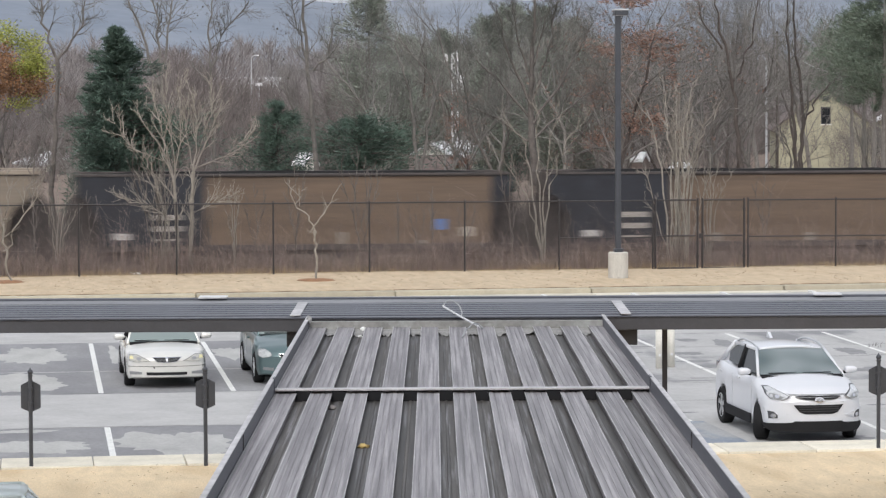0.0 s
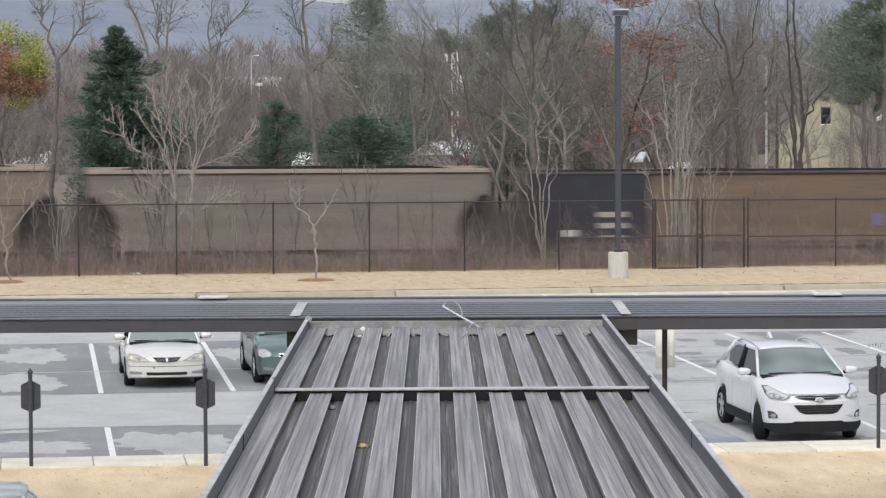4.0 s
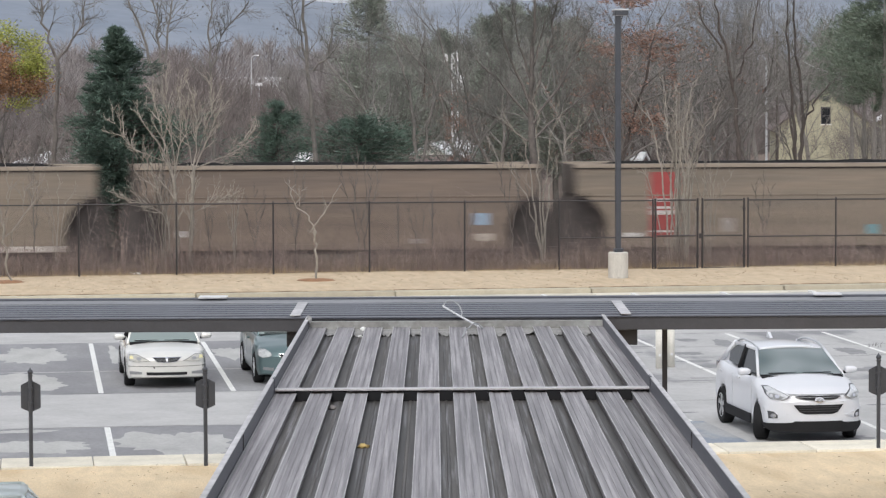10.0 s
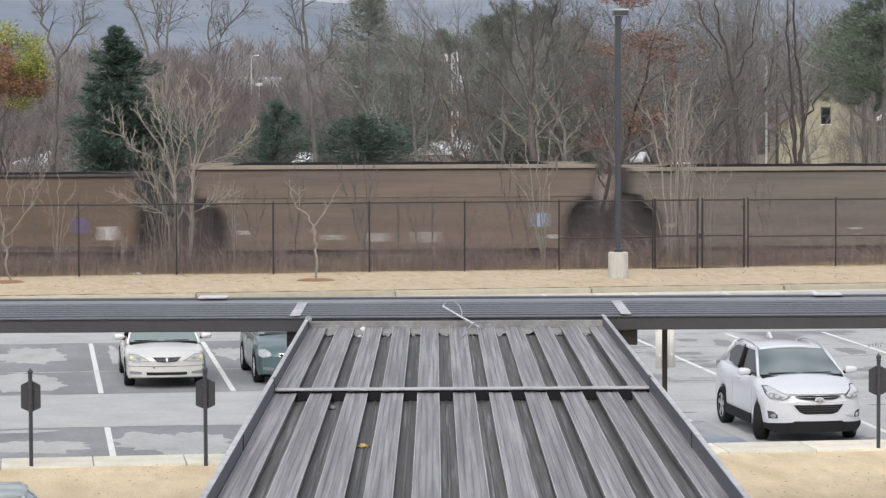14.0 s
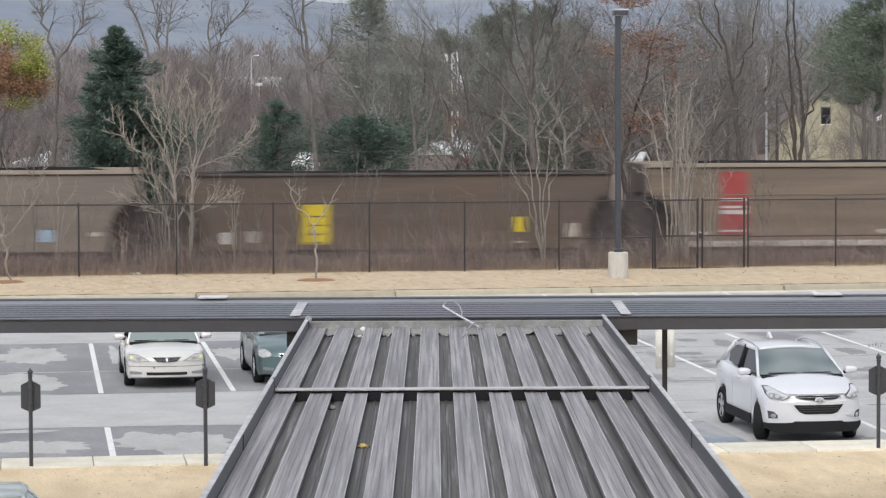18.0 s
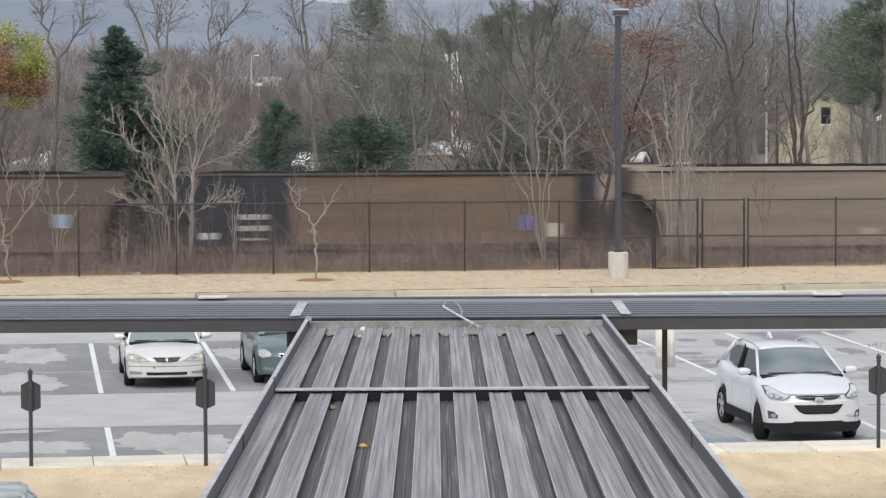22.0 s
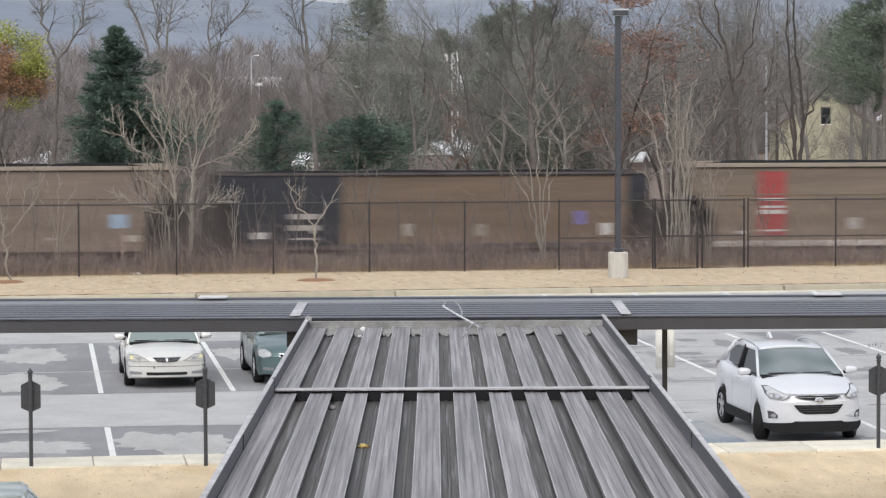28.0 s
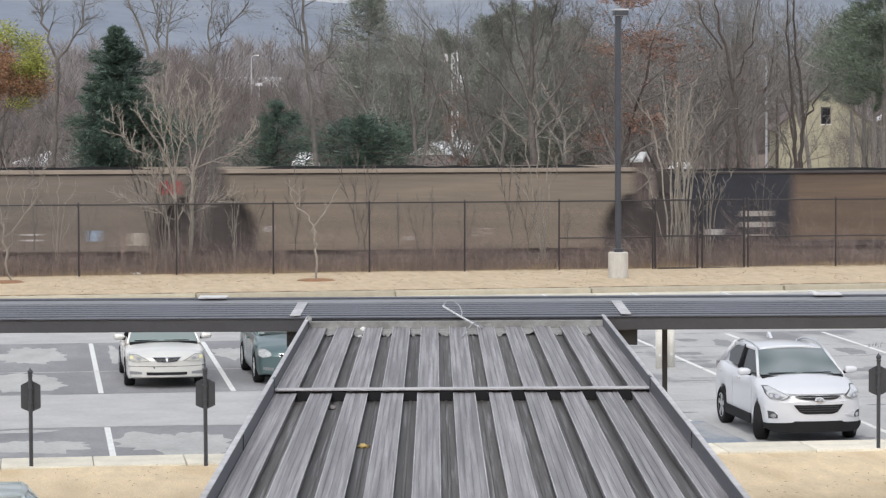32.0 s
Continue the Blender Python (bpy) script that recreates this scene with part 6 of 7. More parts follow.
def woods(name, y0, y1, count, h0, h1, spec_size, per, material, label, seed, x0=-60, x1=1640, yard=False):
    """Distant leafless crowns, as a haze of fine twigs."""
    r2 = random.Random(seed)
    V, F = [], []
    for k in range(count):
        y = r2.uniform(y0, y1)
        col = r2.uniform(x0, x1)
        if 1365 < col < 1560 and y < 290 and not yard:
            continue
        x = at_px(col, y)
        h = r2.uniform(h0, h1)
        wd = h * r2.uniform(0.22, 0.36)
        for j in range(per):
            u = r2.random()
            z = h * (0.05 + 0.95 * u)
            rad = wd * math.sin(math.pi * min(0.98, 0.12 + 0.86 * u)) ** 0.7 * math.sqrt(r2.random())
            az = r2.random() * 6.283
            c = Vector((x + math.cos(az) * rad, y + math.sin(az) * rad, z - 3))
            a = Vector((math.cos(az) * 0.5 + r2.gauss(0, 0.3), math.sin(az) * 0.5, 0.4 + 0.8 * r2.random())).normalized() * spec_size * (0.6 + r2.random())
            b = Vector((a.z, 0, -a.x)).normalized() * spec_size * 0.045
            i = len(V)
            V += [c - a, c + b, c + a]
            F.append((i, i + 1, i + 2))
    return tagged(raw(name, V, F, material), label, "woods", "", "stuff")


woods("woods_middle", 240, 330, 130, 4, 9, 0.8, 560, "wood_brown", "leafless reddish-grey woods beyond the railway", 12)
woods("woods_near", 170, 230, 14, 9.5, 11.5, 0.55, 900, "wood_brown", "leafless purple-brown thicket beyond the railway", 16, 285, 420)
woods("yard_brush", 238, 246, 9, 4.2, 6.2, 0.3, 420, "wood_brown", "leafless brush before the cream house", 18, 1482, 1562, True)
woods("woods_far", 420, 650, 260, 8, 15, 1.5, 480, "far_wood_hazed", "distant leafless woods, haze in their grey", 13)
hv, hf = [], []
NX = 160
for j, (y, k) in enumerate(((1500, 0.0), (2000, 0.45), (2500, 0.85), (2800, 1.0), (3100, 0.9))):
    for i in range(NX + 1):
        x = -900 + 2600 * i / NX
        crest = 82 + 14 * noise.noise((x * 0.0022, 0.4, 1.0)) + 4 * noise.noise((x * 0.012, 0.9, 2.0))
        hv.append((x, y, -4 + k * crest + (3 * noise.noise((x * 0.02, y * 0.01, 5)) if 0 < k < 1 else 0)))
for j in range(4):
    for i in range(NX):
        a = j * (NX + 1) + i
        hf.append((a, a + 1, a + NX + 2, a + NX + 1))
smooth(tagged(raw("hill_backdrop", hv, hf, "far_hill_hazed"), "long wooded ridge, haze put into its blue-grey", "hill", "", "structure"))

# ---- vehicles ----


def lerp_at(y, table):
    ys, vs = zip(*table)
    return float(np.interp(y, ys, vs))


def vehicle(name, s, m, label, wheel="alloy"):
    """A car facing -Y with its nose at y = 0: lofted lower body with wheel arches, cabin, glass, lamps, wheels. Returns the thing and its nose curve."""
    car = root(name, m, label, "car", "parked cars")
    L, W = s["length"], s["half"]
    paint = s["paint"]

    def bow(x, y):
        return y + s["bow"] * min(1.0, abs(x) / W) ** s.get("power", 2.6) * max(0.0, 1 - y / 1.1)

    ys = sorted(set([0, 0.02, 0.05, 0.10, 0.17, 0.26] + [round(0.35 + (L - 0.35) * k / 64, 3) for k in range(65)] + [L - 0.03, L - 0.08]))
    rings = []
    for y in ys:
        w = W * lerp_at(y, s["width"])
        zb, zs, cr = lerp_at(y, s["under"]), lerp_at(y, s["shoulder"]), lerp_at(y, s["crown"])
        inner = zb
        for ax in s["axles"]:
            R = s["wheel"] + 0.05
            if abs(y - ax) < R:
                inner = max(inner, s["wheel"] + math.sqrt(R * R - (y - ax) ** 2) - 0.0)
        half = [(w * 0.70, zb), (w * 0.75, max(zb, inner - 0.01)), (w * 0.95, inner), (w * 0.99, inner + (zs - inner) * 0.18), (w, inner + (zs - inner) * 0.42), (w * 0.985, inner + (zs - inner) * 0.70), (w * 0.955, inner + (zs - inner) * 0.90), (w * 0.90, zs), (w * 0.72, zs + cr * 0.45), (w * 0.36, zs + cr * 0.85), (0.0, zs + cr)]
        if y == 0:
            half_nose = half
        ring = [(x, z) for x, z in half] + [(-x, z) for x, z in half[-2::-1]]
        rings.append([(x, bow(x, y), z) for x, z in ring])
    n = len(rings[0])
    V = [p for r in rings for p in r]
    F = [(k * n + j, k * n + (j + 1) % n, (k + 1) * n + (j + 1) % n, (k + 1) * n + j) for k in range(len(rings) - 1) for j in range(n)]
    F.append(tuple((len(rings) - 1) * n + j for j in range(n)))
    # the nose, a bowed grid closed to the first ring
    edge = [p for p in half_nose if p[1] <= half_nose[7][1] + 1e-6]
    cols = [-1 + 2 * a / 16 for a in range(17)]
    base = len(V)
    rows = [[(x * u, z) for u in cols] for x, z in edge]
    top_x, top_z = zip(*[(x, z) for x, z in half_nose[7:][::-1]])
    rows.append([(half_nose[7][0] * u, float(np.interp(abs(half_nose[7][0] * u), top_x, top_z)) + 0.001) for u in cols])
    for r in rows:
        V += [(x, bow(x, 0.0), z) for x, z in r]
    for b in range(len(rows) - 1):
        F += [(base + b * 17 + a, base + (b + 1) * 17 + a, base + (b + 1) * 17 + a + 1, base + b * 17 + a + 1) for a in range(16)]
    body = smooth(raw("body", V, F, paint, car))
    body.data.set_sharp_from_angle(angle=radians(38))
    # cabin: dark inside volume, roof skin, pillars, panes
    C = s["cabin"]          # (y, half width, z) at base and roof, fore to aft
    (yb0, wb, zb0), (yr0, wr, zr0), (yr1, wr1, zr1), (yb1, wb1, zb1) = C
    k = 0.045
    cab = bmesh.new()
    def quad_prism(bm, base, roof):
        lo = [bm.verts.new(p) for p in base]
        hi = [bm.verts.new(p) for p in roof]
        bm.faces.new(hi)
        bm.faces.new(lo[::-1])
        for i in range(4):
            bm.faces.new((lo[i], lo[(i + 1) % 4], hi[(i + 1) % 4], hi[i]))
        bmesh.ops.recalc_face_normals(bm, faces=bm.faces)
        return bm
    quad_prism(cab, [(-wb + k, yb0 + k, zb0 - 0.25), (wb - k, yb0 + k, zb0 - 0.25), (wb1 - k, yb1 - k, zb1 - 0.25), (-wb1 + k, yb1 - k, zb1 - 0.25)],
               [(-wr + k, yr0 + k, zr0 - 0.05), (wr - k, yr0 + k, zr0 - 0.05), (wr1 - k, yr1 - k, zr1 - 0.05), (-wr1 + k, yr1 - k, zr1 - 0.05)])
    part("cabin", cab, "cabin_dark", car)
    for x in (-0.37, 0.37):
        part("front_seat", boxed(x - 0.24, x + 0.24, yr0 + 0.02, yr0 + 0.10, zb0 - 0.1, zr0 - 0.16, 0.03), "seat_grey", car)
    # roof skin, domed
    nx, ny = 10, 12
    rv, rf = [], []
    for b in range(ny + 1):
        t = b / ny
        y = yr0 - 0.02 + (yr1 - yr0 + 0.04) * t
        w = wr + (wr1 - wr) * t + 0.012
        z = zr0 + (zr1 - zr0) * t
        for a in range(nx + 1):
            u = -1 + 2 * a / nx
            rv.append((w * u, y + 0.06 * (u * u - 1) * (1 - t), z + s["dome"] * (1 - u * u) * (0.35 + 0.65 * math.sin(math.pi * min(1, 0.15 + 0.8 * t))) - 0.03 * abs(u) ** 6))
    for b in range(ny):
        for a in range(nx):
            i = b * (nx + 1) + a
            rf.append((i, i + 1, i + nx + 2, i + nx + 1))
    roof = smooth(raw("roof", rv, rf, paint, car))
    roof.modifiers.new("skin", "SOLIDIFY").thickness = 0.035

    def strip(nm, p, q, wdt, thick=0.05, material=paint):
        bm = rod(bmesh.new(), p, q, wdt, wdt * 0.9, 8)
        return smooth(part(nm, bm, material, car))
    for sx in (-1, 1):
        strip("front_pillar", (sx * (wb - 0.01), yb0, zb0 - 0.04), (sx * wr, yr0, zr0), 0.032)
        strip("rear_pillar", (sx * wb1, yb1, zb1 - 0.04), (sx * wr1, yr1, zr1), 0.052)
        mid = 0.46
        strip("door_pillar", (sx * wb, yb0 + (yb1 - yb0) * mid, zb0), (sx * wr, yr0 + (yr1 - yr0) * mid, zr0), 0.035, material="plastic_black")
        strip("roof_edge", (sx * wr, yr0, zr0 - 0.01), (sx * wr1, yr1, zr1 - 0.01), 0.035)
        # side panes
        f = lambda t, h: (sx * ((wb + (wb1 - wb) * t) * (1 - h) + (wr + (wr1 - wr) * t) * h), (yb0 + (yb1 - yb0) * t) * (1 - h) + (yr0 + (yr1 - yr0) * t) * h, (zb0 + (zb1 - zb0) * t) * (1 - h) + (zr0 + (zr1 - zr0) * t) * h)
        raw("front_door_window", [f(0.02, 0.02), f(0.45, 0.02), f(0.45, 0.95), f(0.03, 0.95)], [(0, 1, 2, 3)], "glass_dark", car)
        raw("rear_door_window", [f(0.47, 0.02), f(0.80, 0.06), f(0.93, 0.45), f(0.90, 0.80), f(0.80, 0.95), f(0.47, 0.95)], [(0, 1, 2, 3, 4, 5)], "glass_dark", car)
    nw = 8
    wv, wf = [], []
    for b in range(2):
        for a in range(nw + 1):
            u = -1 + 2 * a / nw
            (y, w, z) = ((yb0, wb - 0.03, zb0 + 0.0), (yr0, wr - 0.02, zr0 - 0.01))[b]
            wv.append((w * u, y - 0.10 * (1 - u * u) * (1 if b == 0 else 0.6), z + (0.02 if b == 0 else s["dome"] * 0.3) * (1 - u * u)))
    for a in range(nw):
        wf.append((a, a + 1, a + nw + 2, a + nw + 1))
    smooth(raw("windscreen", wv, wf, s.get("glass", "glass_sky"), car, "windscreen with sky reflection in its colour"))
    part("cowl", boxed(-wb + 0.05, wb - 0.05, yb0 - 0.13, yb0 + 0.06, zb0 - 0.08, zb0 - 0.012, 0.01), "plastic_black", car)
    for x0 in (-0.62, 0.02):
        part("wiper", rod(bmesh.new(), (x0, yb0 - 0.07, zb0 + 0.03), (x0 + 0.52, yb0 - 0.06, zb0 + 0.035), 0.012, 0.008, 6), "plastic_black", car)
    # mirrors
    for sx in (-1, 1):
        bm = bmesh.new()
        bmesh.ops.create_uvsphere(bm, u_segments=14, v_segments=10, radius=1.0)
        for v in bm.verts:
            v.co = Vector((math.copysign(abs(v.co.x) ** 0.7, v.co.x) * 0.12, v.co.y * 0.07 + (0.03 if v.co.y > 0 else 0), math.copysign(abs(v.co.z) ** 0.7, v.co.z) * (0.066 - 0.012 * v.co.x)))
        mi = smooth(part("wing_mirror", bm, s.get("mirror", paint), car))
        mi.location = (sx * (W + 0.085), yb0 + 0.22, zb0 + s.get("mirror_z", 0.10))
        part("mirror_arm", rod(bmesh.new(), (-sx * 0.13, 0.03, -0.05), (-sx * 0.02, 0.02, -0.03), 0.03, 0.03, 8), "plastic_black", mi)
        for t in (0.25, 0.68):
            yy = yb0 + (yb1 - yb0) * t + 0.25
            part("door_handle", boxed(sx * W * 0.985 - 0.02, sx * W * 0.985 + 0.02, yy, yy + 0.2, zb0 - 0.16, zb0 - 0.12, 0.01), paint, car)
        for t in (0.0, 0.47):
            yy = yb0 + (yb1 - yb0) * t + 0.06
            part("door_seam", boxed(sx * W * 0.992 - 0.012, sx * W * 0.992 - 0.002, yy, yy + 0.003, 0.45, zb0 - 0.10), "galv", car)
    # wheels
    R = s["wheel"]
    for ax in s["axles"]:
        for sx in (-1, 1):
            wh = root("wheel", pose(sx * (W - 0.10), ax, R, 0, 0, s.get("steer", 0) if ax < 2 else 0), "", "")
            wh.parent = car
            tyre = bmesh.new()
            prof = [(-0.105, R * 0.66), (-0.11, R * 0.9), (-0.085, R), (0.085, R), (0.11, R * 0.9), (0.105, R * 0.66)]
            NS = 36
            vv = [[tyre.verts.new((px_, r * math.cos(2 * math.pi * a / NS), r * math.sin(2 * math.pi * a / NS))) for px_, r in prof] for a in range(NS)]
            for a in range(NS):
                for b in range(len(prof)):
                    q = (b + 1) % len(prof)
                    tyre.faces.new((vv[a][b], vv[a][q], vv[(a + 1) % NS][q], vv[(a + 1) % NS][b]))
            smooth(part("tyre", tyre, "rubber", wh))
            part("rim_barrel", rod(bmesh.new(), (-0.08, 0, 0), (sx * 0.06, 0, 0), R * 0.66, R * 0.66, 28), "plastic_black", wh)
            ringb = bmesh.new()
            for a in range(28):
                t0, t1 = 2 * math.pi * a / 28, 2 * math.pi * (a + 1) / 28
                q = [(sx * 0.10, r * math.cos(t), r * math.sin(t)) for t, r in ((t0, R * 0.60), (t1, R * 0.60), (t1, R * 0.68), (t0, R * 0.68))]
                ringb.faces.new([ringb.verts.new(p) for p in q])
            part("rim", ringb, wheel, wh)
            for a in range(s.get("spokes", 5)):
                t = 2 * math.pi * a / s.get("spokes", 5) + 0.3
                part("spoke", slab(bmesh.new(), [(0.03 * math.cos(t + 1.57), 0.03 * math.sin(t + 1.57)), (R * 0.62 * math.cos(t) + 0.04 * math.cos(t + 1.57), R * 0.62 * math.sin(t) + 0.04 * math.sin(t + 1.57)), (R * 0.62 * math.cos(t) - 0.04 * math.cos(t + 1.57), R * 0.62 * math.sin(t) - 0.04 * math.sin(t + 1.57)), (-0.03 * math.cos(t + 1.57), -0.03 * math.sin(t + 1.57))], "x", sx * 0.075, sx * 0.098), wheel, wh)
            part("hub_cap", rod(bmesh.new(), (sx * 0.07, 0, 0), (sx * 0.105, 0, 0), 0.05, 0.04, 14), wheel, wh)

    rise = [(z, y) for y, z in s["shoulder"][:5]]

    def face(nm, pts, material, proud=0.012, lbl="", parent=None):
        """A piece set in the nose: an outline in x and z, laid on the bowed, leaning front."""
        fine = []
        for (x0, z0), (x1, z1) in zip(pts, pts[1:] + pts[:1]):
            c = max(1, int(abs(x1 - x0) / 0.06))
            fine += [(x0 + (x1 - x0) * q / c, z0 + (z1 - z0) * q / c) for q in range(c)]

        def yy(x, z):
            q = min(1.0, abs(x) / W)
            return bow(x, lerp_at(z - s.get("swell", 0.05) * (1 - q * q), rise))
        bm = bmesh.new()
        hi = [bm.verts.new((x, 0, z)) for x, z in fine]
        bmesh.ops.triangulate(bm, faces=[bm.faces.new(hi)])
        bmesh.ops.subdivide_edges(bm, edges=list(bm.edges), cuts=2, use_grid_fill=True)
        for v in bm.verts:
            v.co.y = yy(v.co.x, v.co.z) - proud
        ext = bmesh.ops.extrude_face_region(bm, geom=list(bm.faces))
        for g in ext["geom"]:
            if isinstance(g, bmesh.types.BMVert):
                g.co.y += 0.08 + proud
        bmesh.ops.recalc_face_normals(bm, faces=bm.faces)
        return part(nm, bm, material, parent or car, lbl)
    return car, face, bow


def mirrored(pts):
    return [(-x, z) for x, z in pts][::-1]


# white compact SUV
SUV = dict(length=4.41, half=0.91, bow=0.50, power=3.0, swell=0.06, paint="paint_white", wheel=0.345, axles=(0.90, 3.54), dome=0.06,
           width=[(0, 0.93), (0.05, 0.965), (0.26, 0.99), (1.2, 1.0), (3.6, 1.0), (4.1, 0.97), (4.41, 0.88)],
           under=[(0, 0.34), (0.05, 0.30), (0.3, 0.24), (3.9, 0.26), (4.41, 0.42)],
           shoulder=[(0, 0.71), (0.05, 0.80), (0.12, 0.86), (0.26, 0.91), (0.7, 0.985), (1.25, 1.08), (2.5, 1.10), (3.9, 1.15), (4.3, 1.10), (4.41, 0.95)],
           crown=[(0, 0.04), (0.1, 0.06), (0.3, 0.075), (1.2, 0.085), (1.4, 0.0), (4.41, 0.0)],
           cabin=[(1.22, 0.80, 1.125), (2.00, 0.625, 1.535), (3.62, 0.60, 1.515), (4.22, 0.735, 1.15)], spokes=5, mirror_z=0.045, steer=-24)
suv, face, bow = vehicle("suv", SUV, pose(13.70, 52.42, 0.0, 0, 0, 1.0), "white compact SUV parked nose to the kerb")


def disc(x, z, rx, rz, n=14):
    return [(x + rx * math.cos(6.2832 * t / n), z + rz * math.sin(6.2832 * t / n)) for t in range(n)]


for flip in (lambda p: p, mirrored):
    o = face("headlight", flip([(0.505, 0.842), (0.62, 0.779), (0.80, 0.791), (0.851, 0.865), (0.838, 0.981), (0.752, 0.986)]), "trim_dark", 0.030, "clear swept-back headlight in a dark rim")
    face("lens", flip([(0.52, 0.842), (0.622, 0.784), (0.796, 0.796), (0.845, 0.866), (0.832, 0.975), (0.755, 0.979)]), "lamp_clear", 0.036, "clear lens", o)
    face("lamp_bowl", flip([(0.60, 0.825), (0.64, 0.795), (0.79, 0.805), (0.825, 0.86), (0.80, 0.885), (0.70, 0.87)]), "lamp_grey", 0.040, "", o)
    face("reflector", flip(disc(0.705, 0.838, 0.036, 0.027)), "chrome", 0.046, "", o)
    face("indicator", flip(disc(0.785, 0.845, 0.022, 0.026)), "lamp_clear", 0.046, "", o)
    r = face("fog_lamp_recess", flip([(0.49, 0.505), (0.62, 0.475), (0.70, 0.43), (0.84, 0.42), (0.885, 0.62), (0.86, 0.625), (0.80, 0.585), (0.66, 0.545)]), "paint_white", 0.016, "white moulded fog lamp surround")
    face("fog_lamp_bezel", flip([(0.70, 0.445), (0.83, 0.432), (0.845, 0.57), (0.76, 0.56), (0.70, 0.50)]), "trim_dark", 0.020, "", r)
    face("fog_lamp", flip(disc(0.765, 0.488, 0.042, 0.04)), "chrome", 0.027, "", r)
ug = face("upper_grille", [(-0.42, 0.838), (-0.34, 0.852), (0.34, 0.852), (0.42, 0.838), (0.32, 0.797), (0.14, 0.783), (-0.14, 0.783), (-0.32, 0.797)], "plastic_black", 0.016)
face("grille_bar", [(-0.40, 0.828), (0.40, 0.828), (0.38, 0.820), (-0.38, 0.820)], "lamp_grey", 0.020, "", ug)
lg = face("lower_grille", [(-0.455, 0.692), (0.455, 0.692), (0.35, 0.565), (0.25, 0.53), (-0.25, 0.53), (-0.35, 0.565)], "plastic_black", 0.012)
for z in (0.575, 0.615, 0.655):
    face("grille_slat", [(-0.36, z), (0.36, z), (0.36, z + 0.010), (-0.36, z + 0.010)], "trim_dark", 0.02, "", lg)
bd = face("badge", disc(0.0, 0.783, 0.085, 0.046, 18), "chrome", 0.035, "plain chrome oval badge")
face("badge_field", disc(0.0, 0.783, 0.064, 0.030, 16), "lamp_grey", 0.040, "", bd)
face("emblem", [(-0.035, 0.765), (-0.020, 0.763), (0.037, 0.801), (0.022, 0.803)], "chrome", 0.044, "", bd)
face("hood_seam", [(-0.52, 0.868), (0.52, 0.868), (0.52, 0.873), (-0.52, 0.873)], "lamp_grey", 0.004)
face("lower_bumper", [(-0.905, 0.345), (-0.46, 0.38), (-0.43, 0.405), (0.43, 0.405), (0.46, 0.38), (0.905, 0.345), (0.88, 0.27), (0.78, 0.205), (-0.78, 0.205), (-0.88, 0.27)], "rubber", 0.02, "black plastic lower bumper")
for sx in (-1, 1):
    wire("roof_rail", [(sx * 0.615, 1.98, 1.54), (sx * 0.61, 2.2, 1.585), (sx * 0.605, 2.6, 1.612), (sx * 0.59, 3.25, 1.60), (sx * 0.58, 3.55, 1.54)], 0.022, suv, "galv")
    part("sill_cladding", boxed(sx * 0.91 - 0.02, sx * 0.91 + 0.008, 1.28, 3.16, 0.24, 0.42, 0.02), "plastic_black", suv, "grey plastic sill cladding")
part("antenna_fin", slab(bmesh.new(), [(3.30, 1.60), (3.58, 1.60), (3.55, 1.70), (3.50, 1.70)], "x", -0.025, 0.025), "paint_white", suv)
for sx in (-1, 1):
    part("tail_lamp", boxed(sx * 0.775 - 0.05, sx * 0.775 + 0.05, 4.05, 4.30, 1.0, 1.12, 0.03), "lamp_red", suv, "dark red tail lamp")
part("dashboard", boxed(-0.62, 0.62, 1.45, 1.75, 0.95, 1.10, 0.03), "seat_grey", suv)

# champagne sedan and teal sedan
SEDAN = dict(glass="glass_sky_pale", length=4.90, half=0.845, bow=0.30, swell=0.04, paint="paint_champagne", wheel=0.315, axles=(0.98, 3.73), dome=0.05,
             width=[(0, 0.90), (0.05, 0.95), (0.26, 0.98), (1.2, 1.0), (3.8, 1.0), (4.6, 0.96), (4.9, 0.86)],
             under=[(0, 0.26), (0.05, 0.23), (0.3, 0.19), (4.4, 0.22), (4.9, 0.36)],
             shoulder=[(0, 0.57), (0.05, 0.63), (0.12, 0.67), (0.26, 0.71), (0.7, 0.775), (1.40, 0.845), (2.5, 0.90), (4.0, 0.93), (4.8, 0.90), (4.9, 0.78)],
             crown=[(0, 0.03), (0.1, 0.04), (0.3, 0.06), (1.3, 0.06), (1.6, 0.0), (3.9, 0.0), (4.2, 0.05), (4.9, 0.03)],
             cabin=[(1.36, 0.77, 0.89), (2.25, 0.58, 1.38), (3.45, 0.56, 1.37), (4.25, 0.70, 0.97)], spokes=7)
sedan, face, bow = vehicle("sedan", SEDAN, pose(2.68, 63.95, 0.0, 0, 0, 0.6), "champagne four-door sedan parked facing the aisle")
for flip in (lambda p: p, mirrored):
    o = face("headlight", flip([(0.77, 0.716), (0.60, 0.716), (0.34, 0.594), (0.65, 0.575), (0.78, 0.60)]), "trim_dark", 0.022, "clear headlight with amber corner")
    face("lens", flip([(0.766, 0.712), (0.60, 0.712), (0.365, 0.597), (0.65, 0.579), (0.774, 0.603)]), "lamp_old", 0.027, "", o)
    face("indicator", flip([(0.765, 0.69), (0.70, 0.695), (0.69, 0.635), (0.768, 0.635)]), "lamp_amber", 0.031, "amber indicator", o)
    face("reflector", flip(disc(0.58, 0.64, 0.05, 0.035)), "lamp_grey", 0.030, "", o)
    face("fog_lamp", flip([(0.77, 0.378), (0.52, 0.366), (0.52, 0.315), (0.77, 0.305)]), "lamp_grey", 0.012)
